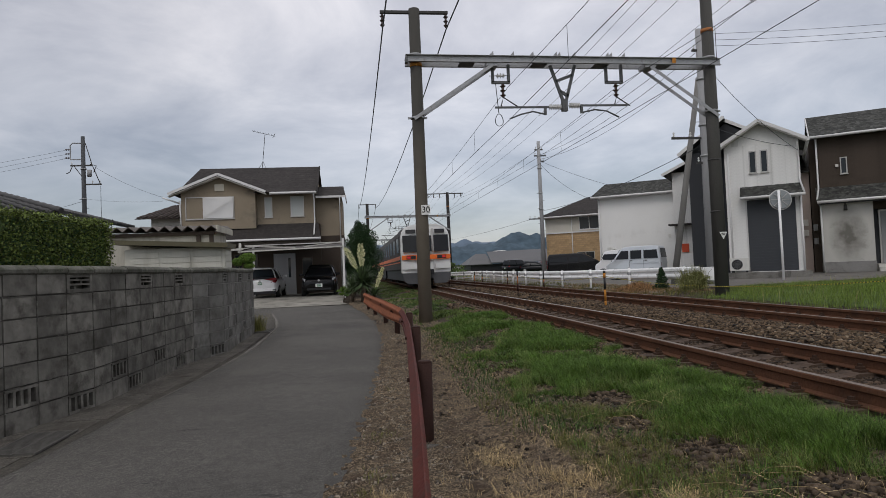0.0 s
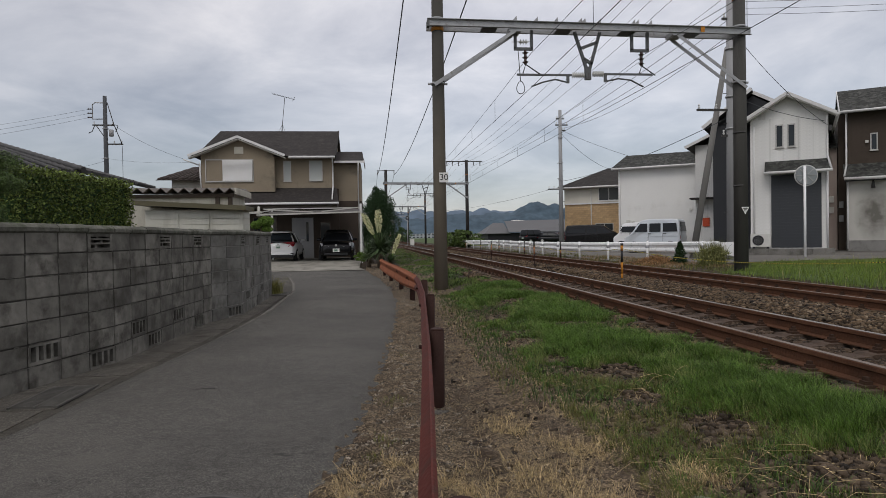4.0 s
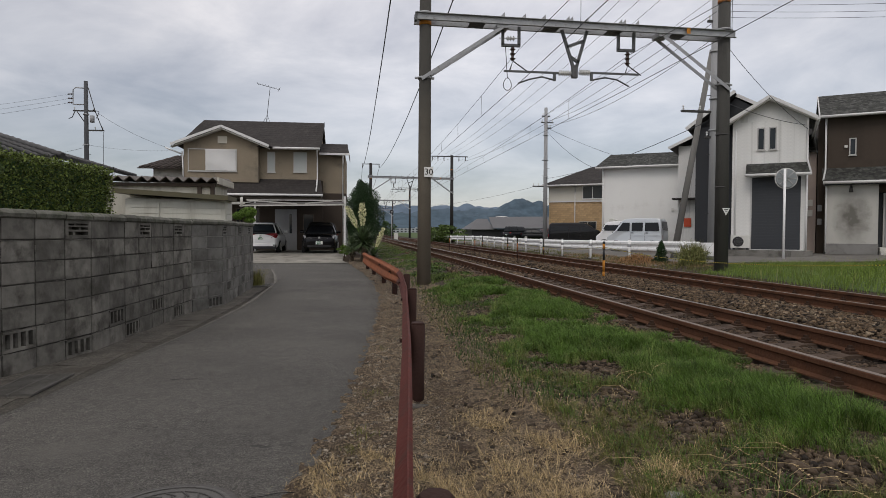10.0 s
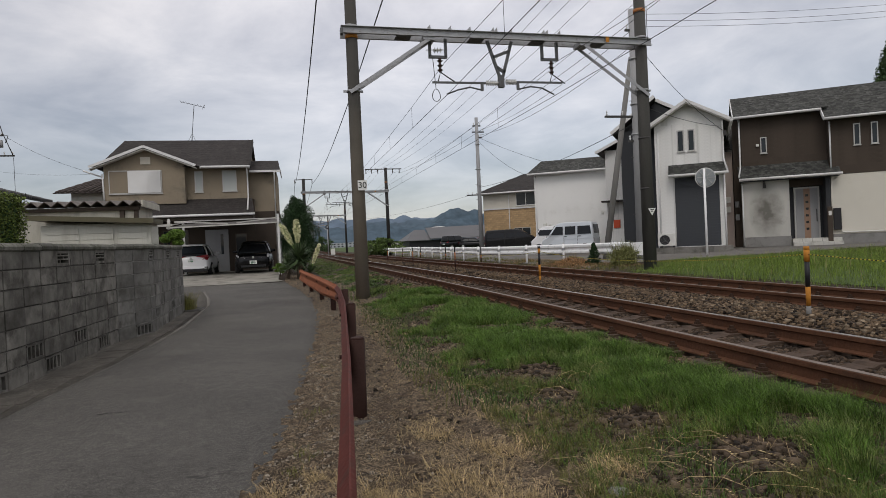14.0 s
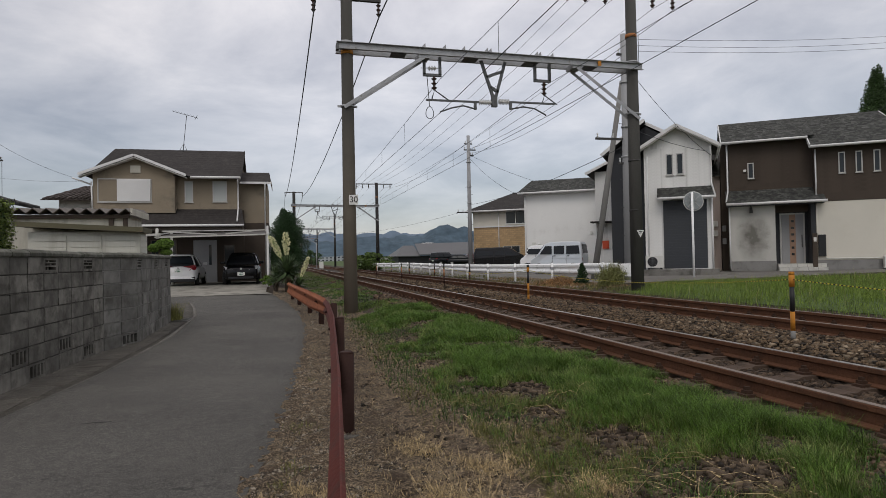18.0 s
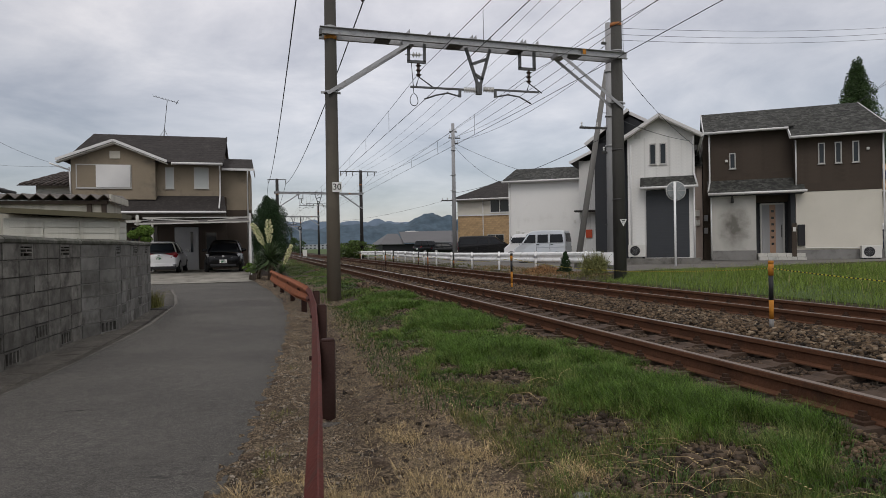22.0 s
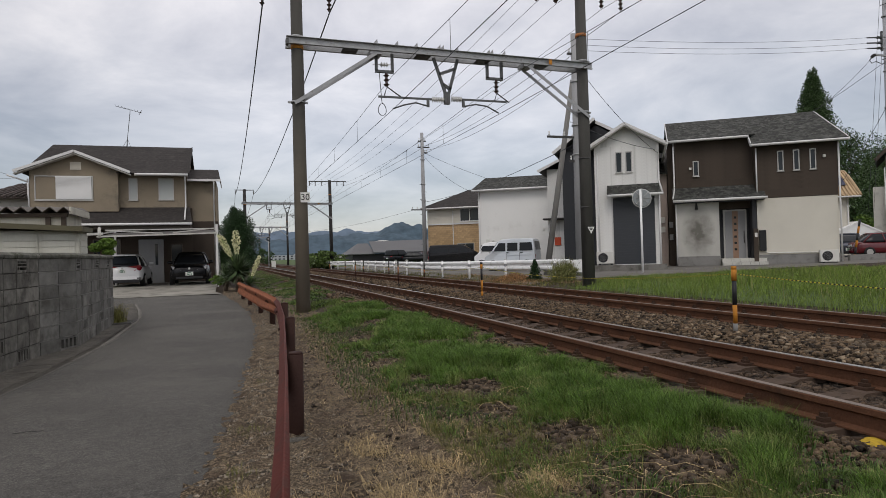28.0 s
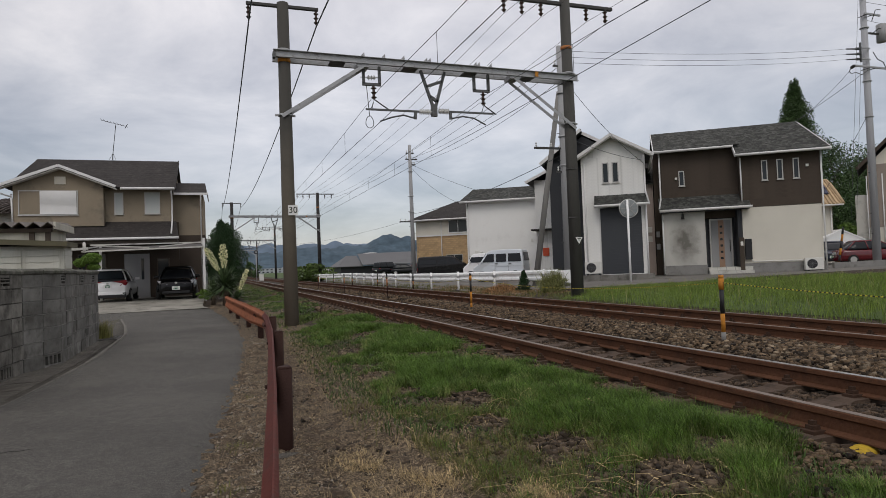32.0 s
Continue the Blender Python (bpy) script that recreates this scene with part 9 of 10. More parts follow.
t = thing("brace_pole", pose(0, 24.0, 0), "grey slanting brace pole propping a utility pole", "brace pole")
bm = B()
rod(bm, (12.62, 0, 0.1), (14.20, 0, 8.75), 0.135, 0.10, n=14)
part("pole", bm, mat("pole_dull_grey", (0.185, 0.18, 0.168), 0.85, vary=0.25, scale=2, fine=60, bump=0.2, streak=True), t)
# tall pole with hardware at the right of the houses
rp = utility_pole(pose(33.3, 24.0, 0.35), 16.2, "tall grey concrete utility pole with cross-arms and a transformer", (), 0.21, mat("pole_pale_grey", (0.36, 0.365, 0.38), 0.85, vary=0.18, scale=2, fine=60, bump=0.2, streak=True))
for z, xa, xb in ((14.75, -0.75, 1.6), (13.62, -0.30, 0.9), (10.72, -1.25, 1.4)):
    bm = B()
    box(bm, (xa, -0.30, z), (xb, -0.22, z + 0.10), bevel=0.01)
    arm = part("cross_arm", bm, GALV, rp, "grey steel cross-arm")
    for k in range(2):
        bm = B()
        rod(bm, (-0.24 + 0.40 * k, -0.35, z - 0.03), (-0.24 + 0.40 * k, 0.1, z - 0.03), 0.02, n=6)
        part("bolt", bm, IRON, arm)
bm = B()
box(bm, (-0.74, -0.28, 11.0), (-0.66, -0.20, 12.05))
rack_r = part("rack", bm, STEELDARK, rp, "upright steel insulator rack")
for z in (11.72, 11.44, 11.16):
    bm = B()
    rod(bm, (-1.75, -0.24, z - 0.10), (-0.72, -0.24, z), 0.035, 0.045, n=8)
    ribbed(bm, (-1.05, -0.24, z - 0.03), (-0.74, -0.24, z), 0.075, 3)
    part("strain_insulator", bm, STEELDARK, rack_r, "dark strain insulator")
for z in (11.15, 11.75):
    bm = B()
    box(bm, (-0.70, -0.27, z), (0.0, -0.21, z + 0.07))
    part("bracket", bm, GALV, rack_r)
bm = B()
ribbed(bm, (-1.25, -0.26, 10.76), (-1.50, -0.26, 10.62), 0.09, 3)
tube(bm, [(-1.5, -0.26, 10.62), (-1.65, -0.26, 10.45), (-1.5, -0.26, 10.3), (-1.2, -0.26, 10.42), (-0.7, -0.26, 10.3), (-0.25, -0.26, 10.6)], 0.018, n=5)
part("dead_end", bm, IRON, rp, "dead-end insulator with a looped lead")
for pts in ([(0.2, -0.3, 13.3), (0.45, -0.35, 13.9), (0.9, -0.3, 14.0)], [(0.2, -0.3, 12.6), (0.6, -0.35, 12.9), (1.1, -0.3, 12.95)], [(0.15, -0.3, 11.6), (0.4, -0.35, 11.2), (0.9, -0.3, 11.1), (1.1, -0.3, 10.75)]):
    bm = B()
    tube(bm, pts, 0.022, n=5)
    part("lead", bm, IRON, rp)
t = thing("transformer", pose(34.35, 23.8, 13.15), "grey pole transformer can on the tall pole", "transformer")
bm = B()
rod(bm, (0, 0, -0.55), (0, 0, 0.4), 0.26, n=16)
part("can", bm, POLEGREY, t)
bm = B()
box(bm, (-1.0, -0.03, -0.2), (0.1, 0.03, -0.1))
part("bracket", bm, IRON, t)
t = thing("guy_marker", pose(30.4, 24.0, 0.35), "leaning yellow and black striped guy wire cover", "guy marker")
for k in range(6):
    bm = B()
    rod(bm, (0.085 * k, 0, 0.36 * k), (0.085 * (k + 1), 0, 0.36 * (k + 1)), 0.055, n=10)
    part("band", bm, PLASTIC_DARK if k % 2 else YELLOW, t)


def hang(bm, a, b, sag, r=0.008, n=14):
    a, b = Vector(a), Vector(b)
    tube(bm, [a.lerp(b, k / n) - Vector((0, 0, sag * 4 * (k / n) * (1 - k / n))) for k in range(n + 1)], r, n=4)


def cable(label, a, b, sag, r=0.008):
    bm = B()
    hang(bm, a, b, sag, r)
    tagged(part("cable", bm, WIRE), label, "cable", "service cables")


LABEL = "thin black service cable strung between poles and houses"
# car park poles
for a, b, s_, r_ in (((13.3, 44, 9.3), (13.1, 22, 9.2), 0.5, 0.010),
                     ((13.4, 44, 9.0), (13.1, 22, 8.6), 0.6, 0.010),
                     ((13.3, 44, 5.2), (13.1, 22, 5.6), 0.35, 0.014),
                     ((13.3, 44, 8.9), (19.8, 38, 5.3), 0.3, 0.012),
                     ((13.3, 44, 8.7), (16.0, 39, 5.2), 0.5, 0.010),
                     ((13.3, 44, 4.8), (20.0, 34.0, 6.3), 0.5, 0.010),
                     ((12.8, 44, 4.7), (6.0, 90, 5.2), 0.6, 0.010),
                     ((13.1, 22, 8.9), (18.7, 24.2, 5.7), 0.3, 0.010),
                     ((13.1, 22, 6.4), (18.6, 24.3, 5.9), 0.15, 0.012)):
    cable(LABEL, a, b, s_, r_)
# lane poles
for a, b, s_, r_ in (((13.1, 22, 9.35), (31.55, 23.76, 11.41), 0.22, 0.008),
                     ((13.1, 22, 9.58), (31.55, 23.76, 11.69), 0.24, 0.008),
                     ((13.1, 22, 9.82), (31.55, 23.76, 11.97), 0.20, 0.008),
                     ((32.6, 23.7, 15.1), (31.8, 24.2, 3.0), 0.05, 0.008),
                     ((32.5, 23.7, 11.3), (32.2, 24.2, 3.0), 0.05, 0.008),
                     ((33.3, 24, 14.8), (60, 20, 15), 0.8, 0.010),
                     ((33.3, 24, 13.8), (60, 22, 14), 0.8, 0.010),
                     ((31.8, 23.74, 10.9), (26.9, 24.0, 7.4), 0.25, 0.010),
                     ((33.3, 24, 11.0), (36, 40, 8.0), 0.5, 0.012)):
    cable(LABEL, a, b, s_, r_)
# poles behind the hedge
for a, b, s_, r_ in (((-17.1, 40, 9.4), (-40, 36, 5.6), 0.5, 0.007),
                     ((-17.1, 40, 9.15), (-40, 36, 5.2), 0.5, 0.007),
                     ((-17.1, 40, 8.9), (-40, 36, 4.8), 0.5, 0.008),
                     ((-15.5, 40, 8.3), (-10.2, 35.2, 5.75), 0.16, 0.010),
                     ((-16.0, 40, 6.4), (-10.0, 36, 5.7), 0.12, 0.006),
                     ((-15.25, 40, 7.2), (-15.25, 40, 4.6), 0.0, 0.014),
                     ((-16.2, 40, 6.3), (-19.5, 38, 5.2), 0.1, 0.010)):
    cable(LABEL, a, b, s_, r_)
for a in ((33.2, 24.0, 8.6),):
    bm = B()
    hang(bm, a, (30.6, 26.0, 3.0), 0.2, 0.012)
    tagged(part("cable", bm, WIRE), "thin stay wire with small white clips", "cable", "service cables")


def traffic_mirror():
    t = thing("traffic_mirror", pose(16.24, 22.25, 0.25), "round traffic mirror on a white pole, seen from behind", "traffic mirror")
    bm = B()
    rod(bm, (0, 0, -0.1), (0, 0, 3.55), 0.045, n=12)
    part("pole", bm, mat("pole_white", (0.86, 0.86, 0.85), 0.5, vary=0.05, bump=0), t, "white painted pole")
    c = Vector((0.20, 0.20, 3.20))
    way = Vector((0.35, 0.9, -0.05)).normalized()
    bm = B()
    rod(bm, c - way * 0.06, c + way * 0.02, 0.36, 0.39, n=36)
    back = part("back_plate", bm, mat("mirror_back", (0.24, 0.26, 0.265), 0.5, 0.2, vary=0.1, scale=3), t, "grey metal back plate")
    bm = B()
    u = way.orthogonal().normalized()
    v = way.cross(u)
    for k in range(8):
        a = math.pi * k / 4
        d = u * math.cos(a) + v * math.sin(a)
        beam(bm, c - way * 0.07 + d * 0.05, c - way * 0.075 + d * 0.34, 0.03, 0.02)
    part("rib", bm, FRAME_SILVER, back)
    bm = B()
    prev = None
    for k in range(37):
        a = 2 * math.pi * k / 36
        q = c + (u * math.cos(a) + v * math.sin(a)) * 0.39
        if prev is not None:
            rod(bm, prev, q, 0.022, n=6, caps=False)
        prev = q
    part("rim", bm, mat("mirror_rim", (0.50, 0.50, 0.48), 0.5), back)
    bm = B()
    rod(bm, c + way * 0.021, c + way * 0.03, 0.37, n=36)
    part("mirror_face", bm, MIRROR, back)
    bm = B()
    for z in (3.1, 3.42):
        beam(bm, (0, 0, z), c - way * 0.05 + Vector((0, 0, z - 3.25)), 0.04, 0.04)
    part("bracket", bm, GALV, t)


traffic_mirror()


def white_guard():
    g = thing("white_guard_rail", Matrix.Identity(4), "white painted steel guard rail along the car park", "guard rail")
    line = [(11.25, 19.6), (10.75, 22.0), (10.30, 25.0), (9.95, 28.5), (9.75, 32.5), (9.75, 37.5), (9.85, 44), (10.1, 52), (9.6, 60), (8.9, 70)]
    ys = lines((19.6, 70, 1.0))
    xs = np.interp(ys, [p[1] for p in line], [p[0] for p in line])
    sec = [(0.0, 0.34), (-0.05, 0.39), (-0.05, 0.45), (0.0, 0.51), (0.0, 0.56), (-0.05, 0.62), (-0.05, 0.69), (0.0, 0.74), (0.015, 0.74), (0.015, 0.34)]
    WHITE = mat("guard_white", (0.85, 0.85, 0.84), 0.45, vary=0.08, scale=2, fine=30, bump=0.04, dirt=(0.55, 0.54, 0.50), dirt_amt=0.25)
    bm = B()
    rings = []
    for x, y in zip(xs, ys):
        z = float(hgt(x, y))
        rings.append([bm.verts.new((x + d, y, z + q + 0.03)) for d, q in sec])
    for a, b in zip(rings, rings[1:]):
        for i in range(len(sec)):
            bm.faces.new((a[i], a[(i + 1) % len(sec)], b[(i + 1) % len(sec)], b[i]))
    bm.faces.new(rings[0])
    bm.faces.new(rings[-1][::-1])
    part("beam", bm, WHITE, g, "white W-shaped beam")
    bm = B()
    slab(bm, [(11.25, 19.6, 0.99), (11.25, 19.6, 0.60), (11.75, 19.3, 0.52), (11.75, 19.35, 1.0)], 0.01)
    part("end_plate", bm, WHITE, g)
    for y in np.arange(20.2, 70, 3.1):
        x = float(np.interp(y, [p[1] for p in line], [p[0] for p in line]))
        z = float(hgt(x, y))
        bm = B()
        rod(bm, (x - 0.11, y, z - 0.15), (x - 0.11, y, z + 0.80), 0.045, n=10)
        pp = part("post", bm, WHITE, g, "white post with a grey clamp")
        bm = B()
        rod(bm, (x - 0.11, y, z + 0.80), (x - 0.11, y, z + 0.825), 0.047, 0.03, n=10)
        part("cap", bm, GALV, pp)
        bm = B()
        box(bm, (x - 0.17, y - 0.055, z + 0.53), (x - 0.06, y + 0.055, z + 0.64), bevel=0.015)
        rod(bm, (x - 0.19, y - 0.03, z + 0.585), (x - 0.06, y - 0.03, z + 0.585), 0.015, n=6)
        part("clamp", bm, GALV, pp, "grey bolted clamp")


white_guard()

# slim dark trackside stakes near the guard rail
for k, (x, y) in enumerate(((9.15, 30.5), (9.1, 38.0), (9.0, 45.5), (8.9, 53))):
    p = thing("trackside_stake", pose(x, y, float(hgt(x, y))), "short dark striped trackside stake", "stake", "trackside stakes")
    for a, b, c in ((0, 0.3, POSTBROWN), (0.3, 0.45, ORANGE_BAND), (0.45, 0.9, IRON)):
        bm = B()
        rod(bm, (0, 0, a), (0, 0, b), 0.036, n=8)
        part("band", bm, c, p)

# cabinets and signal along the line
for x, y, w, h in ((-1.2, 84, 0.9, 1.6), (0.9, 98, 0.7, 1.2), (5.2, 96, 0.6, 1.1)):
    c = thing("relay_cabinet", pose(x, y, 0.0), "pale grey steel relay cabinet beside the line", "relay cabinet", "relay cabinets")
    bm = B()
    box(bm, (0, 0, 0.1), (w, 0.5, h), bevel=0.02)
    part("body", bm, PLASTIC_WHITE, c)
    bm = B()
    box(bm, (0.05, -0.01, 0.2), (w - 0.05, 0.0, h - 0.1))
    part("door", bm, PLASTIC_WHITE, c)
sg = thing("railway_signal", pose(5.6, 112, 0.0), "round black railway signal head on a mast", "railway signal")
bm = B()
rod(bm, (0, 0, 0), (0, 0, 4.6), 0.09, n=10)
part("mast", bm, POLEGREY, sg)
bm = B()
rod(bm, (0, -0.1, 4.9), (0, 0.0, 4.9), 0.34, n=24)
part("backboard", bm, PLASTIC_DARK, sg)
bm = B()
rod(bm, (0, -0.14, 4.9), (0, -0.1, 4.9), 0.16, n=16)
part("lens", bm, POLEGREY, sg)


# ---- right-hand background ----
def sunny_house():
    h = thing("house", pose(41.3, 35.8, 1.35, 0, 0, -36), "cream house with a tan tiled roof and solar panels", "house", "houses beyond the railway")
    wall_box(h, (-4, 0, -1.2), (2.4, 6, 3.6), SIDING_CREAM, "cream siding")
    slate_rows(h, (-4.5, -0.6, 3.4), (3.0, -0.6, 3.4), (2.85, 2.6, 5.45), (-3, 2.6, 5.45), TILE_ORANGE, 9, label="tan tiled roof")
    slate_rows(h, (3.0, -0.6, 3.4), (3.0, 6.5, 3.4), (2.85, 2.7, 5.45), (2.85, 2.6, 5.45), TILE_ORANGE, 9, label="tan tiled roof")
    for k in range(4):
        for j in range(2):
            bm = B()
            x0, f0, f1 = -1.15 + k * 0.9, 0.36 + j * 0.22, 0.56 + j * 0.22
            slab(bm, [(x0, -0.6 + 3.2 * f0, 3.60 + 2.05 * f0), (x0 + 0.85, -0.6 + 3.2 * f0, 3.60 + 2.05 * f0), (x0 + 0.85, -0.6 + 3.2 * f1, 3.60 + 2.05 * f1), (x0, -0.6 + 3.2 * f1, 3.60 + 2.05 * f1)], 0.04)
            part("solar_panel", bm, SOLAR, h, "dark blue solar panel")
    gutter_line(h, (-4.5, -0.66, 3.36), (3.0, -0.66, 3.36))
    pipe(h, [(2.3, -0.05, 3.3), (2.3, -0.05, 0.1)])
    for k in range(30):
        f = (k + 0.5) / 30
        p, q = Vector((-4.5, -0.6, 3.42)).lerp(Vector((3.0, -0.6, 3.42)), f), Vector((-3, 2.6, 5.47)).lerp(Vector((2.85, 2.6, 5.47)), f)
        bm = B()
        tube(bm, [p.lerp(q, j / 10) + Vector((0, 0, 0.03 * (j % 2))) for j in range(11)], 0.075, n=5)
        part("tile_rib", bm, TILE_ORANGE, h)
    bm = B()
    tube(bm, [(3.0, -0.6, 3.45), (2.95, 0.6, 4.3), (2.88, 1.8, 5.1), (2.85, 2.6, 5.52), (-3, 2.6, 5.52)], 0.12, n=6)
    part("ridge_tiles", bm, TILE_ORANGE, h)


sunny_house()
t = thing("canopy_tent", pose(43.65, 34.0, 0.4, 0, 0, -14), "white fabric garage tent behind the parked cars", "tent")
bm = B()
prism(bm, [(-1.85, 1.72), (0, 2.5), (1.85, 1.72), (1.85, 1.6), (0, 2.38), (-1.85, 1.6)], "y", 0, 4.5)
part("roof", bm, CANVAS, t, "white fabric roof")
bm = B()
prism(bm, [(-1.8, 1.2), (1.8, 1.2), (1.8, 1.62), (0, 2.38), (-1.8, 1.62)], "y", 0.05, 0.08)
part("front_flap", bm, CANVAS, t)
bm = B()
box(bm, (-1.8, 4.4, 0), (1.8, 4.45, 1.7))
part("back_sheet", bm, CANVAS, t)
for x in (-1.78, 1.78):
    for y in (0.1, 4.4):
        bm = B()
        rod(bm, (x, y, 0), (x, y, 1.62), 0.03, n=8)
        part("leg", bm, GALV, t)
w = thing("low_wall", pose(29.4, 23.4, 0.3, 0, 0, -10), "low grey concrete wall beside the parked cars", "low wall")
for k in range(8):
    bm = B()
    box(bm, (k * 1.0, 0, 0), (k * 1.0 + 0.99, 0.15, 0.42), bevel=0.01)
    part("block", bm, GREYBASE, w)


def edge_building():
    h = thing("house", pose(47.47, 34.6, 0.4, 0, 0, -54), "cream and brown gabled house at the lane's end", "house", "houses beyond the railway")
    wall_box(h, (0, 0, 0), (8, 6, 7.5), SIDING_CREAM, "cream siding")
    wall_box(h, (-0.03, -0.04, 2.6), (1.3, 6.02, 7.45), mat("siding_taupe", (0.27, 0.225, 0.19), 0.85, vary=0.12, scale=1, fine=40), "taupe siding")
    wall_box(h, (-0.9, 0.4, 0), (0, 5, 5.2), SIDING_GREY, "pale grey side wing")
    bm = B()
    prism(bm, [(0, 7.4), (8, 7.4), (4, 11.6)], "y", 0.02, 6.0)
    part("gable", bm, SIDING_CREAM, h)
    for sx, ex in ((-1, -0.7), (1, 8.7)):
        slate_rows(h, (ex, -0.5, 7.25), (ex, 6.4, 7.25), (4, 6.4, 12.1), (4, -0.5, 12.1), ROOF_DARK, 12, label="dark slate roof")
        trim(h, (ex, -0.52, 7.16), (4, -0.52, 12.0), 0.05, 0.24, SIDING_BROWN)
    pipe(h, [(0.9, -0.1, 6.7), (0.9, -0.1, 0.1)])
    pipe(h, [(-0.1, -0.08, 6.6), (-0.1, -0.08, 0.1)], 0.035)


edge_building()


# ---- far buildings ----
def far_building(m, label, w, d, h, material, roof=None, rise=0.0, rows=0, cols=0):
    t = thing("far_building", m, label, "building", "far buildings")
    wall_box(t, (0, 0, 0), (w, d, h), material)
    if rise:
        bm = B()
        prism(bm, [(-0.3, h), (d / 2, h + rise), (d + 0.3, h)], "x", -0.3, w + 0.3)
        part("roof", bm, roof, t)
    for r_ in range(rows):
        for c_ in range(cols):
            bm = B()
            x0, z0 = w * (c_ + 0.25) / cols, h * (r_ + 0.3) / rows
            box(bm, (x0, -0.06, z0), (x0 + w * 0.5 / cols, 0.02, z0 + h * 0.45 / rows))
            part("window", bm, GLASS, t)
    return t


# wall colour of distant buildings with the haze painted in
HAZE = mat("hazy_wall", (0.34, 0.36, 0.38), 0.9, vary=0.1, scale=0.3, fine=2, bump=0)
ROOF_METAL = mat("roof_metal_grey", (0.115, 0.115, 0.118), 0.6, vary=0.08, scale=0.5, fine=5)
wh = thing("warehouse", pose(16.3, 92, 0.2), "long low warehouse with a dark grey hipped metal roof", "warehouse")
# wall coloured near black for the shade below the roof
wall_box(wh, (0.3, 0.3, 0), (26, 10, 1.6), PLASTIC_DARK, "dark shaded wall")
for c in (((-0.2, -0.2, 1.55), (3.6, -0.2, 1.55), (3.3, 3.5, 3.2), (1.7, 3.5, 3.2)), ((3.3, -0.6, 1.75), (27, -0.6, 1.75), (27, 4.0, 3.85), (3.6, 4.0, 3.5)), ((-0.2, 8, 1.55), (-0.2, -0.2, 1.55), (1.7, 3.5, 3.2), (1.7, 3.6, 3.2))):
    bm = B()
    slab(bm, c, 0.1)
    part("roof", bm, ROOF_METAL, wh, "dark grey metal roof")
bm = B()
bmesh.ops.create_uvsphere(bm, u_segments=20, v_segments=10, radius=1.0, matrix=Matrix.Translation((6.3, 6.5, 3.2)) @ Matrix.Diagonal((1.9, 1.9, 0.5, 1)))
part("dome", bm, PLASTIC_WHITE, wh, "pale dome on the roof", smooth=True)
for x, y, w, h_, r_, c_ in ((-14, 430, 26, 22, 7, 9), (-40, 520, 30, 15, 5, 7), (40, 900, 50, 7, 2, 9), (90, 1020, 40, 9, 3, 8), (5, 960, 34, 6, 2, 6)):
    far_building(pose(x, y, 0), "apartment block in the distance, haze painted into its pale walls", w, 12, h_, HAZE, None, 0, r_, c_)
rr = random.Random(8)
for k in range(26):
    y = rr.uniform(800, 1250)
    x = y * rr.uniform(-0.06, 0.34)
    far_building(pose(x, y, 0), "small pale house in the far distance", rr.uniform(8, 16), 8, rr.uniform(3, 5), rr.choice((HAZE, SIDING_CREAM, SIDING_GREY)), ROOF_GREY, rr.uniform(1, 2.2))


def pylon(m, h):
    t = thing("power_pylon", m, "distant grey lattice power pylon", "pylon", "power pylons")
    bm = B()
    for sx, sy in ((-1, -1), (1, -1), (1, 1), (-1, 1)):
        beam(bm, (sx * h * 0.09, sy * h * 0.09, 0), (sx * h * 0.012, sy * h * 0.012, h), 0.35, 0.35)
    for k in range(9):
        f = k / 9
        a, b = h * (0.09 - 0.078 * f), h * (0.09 - 0.078 * (f + 0.11))
        beam(bm, (-a, -a, h * f), (b, -b, h * (f + 0.11)), 0.22, 0.22)
        beam(bm, (a, -a, h * f), (-b, -b, h * (f + 0.11)), 0.22, 0.22)
    part("frame", bm, POLEGREY, t)
    bm = B()
    for z in (0.68, 0.8, 0.92):
        beam(bm, (-h * 0.13, 0, h * z), (h * 0.13, 0, h * z), 0.3, 0.3)
    part("arms", bm, POLEGREY, t)


pylon(pose(95, 900, 0), 52)
pylon(pose(-20, 760, 0), 46)
pylon(pose(30, 1100, 0), 50)


# ---- hills on the skyline ----
def hills(name, label, material, y0, depth, x0, x1, peaks, base, rough):
    n, m_ = 420, 14
    xs = np.linspace(x0, x1, n)
    h = np.full(n, base, float)
    for cx, w, hh in peaks:
        h += hh * np.exp(-(((xs - cx) / w) ** 2))
    r2 = np.random.default_rng(31)
    for wl, amp in ((230, 0.55), (97, 0.4), (41, 0.3), (19, 0.2)):
        h += rough * amp * np.sin(xs * 6.28 / wl + r2.uniform(0, 6) + np.sin(xs / wl * 2.1))
    co = []
    for j in range(m_ + 1):
        f = j / m_
        prof = math.sin(math.pi * f) ** 1.2
        for x, q in zip(xs, h):
            wob = 1 + 0.10 * (math.sin(x * 0.05 + j * 1.9) + math.sin(x * 0.021 + j * 0.8)) * (1 if 0 < j < m_ / 2 else 0)
            co.append((x, y0 + depth * f, max(-2.0, q * prof * wob) - 0.5))
    q = [(j * n + i, j * n + i + 1, (j + 1) * n + i + 1, (j + 1) * n + i) for j in range(m_) for i in range(n - 1)]
    ob = arrays_mesh(name, np.array(co), np.array(q), material)
    return tagged(ob, label, "hills", kind="structure")


# the blue of both ranges is haze painted into their materials
hills("backdrop_hills_far", "hazy blue hills on the horizon", HILL_FAR_HAZED, 2300, 500, -2200, 3200, ((-330, 200, 9), (110, 60, 4), (344, 38, 9), (900, 300, 8), (1600, 500, 30)), 103, 2.5)
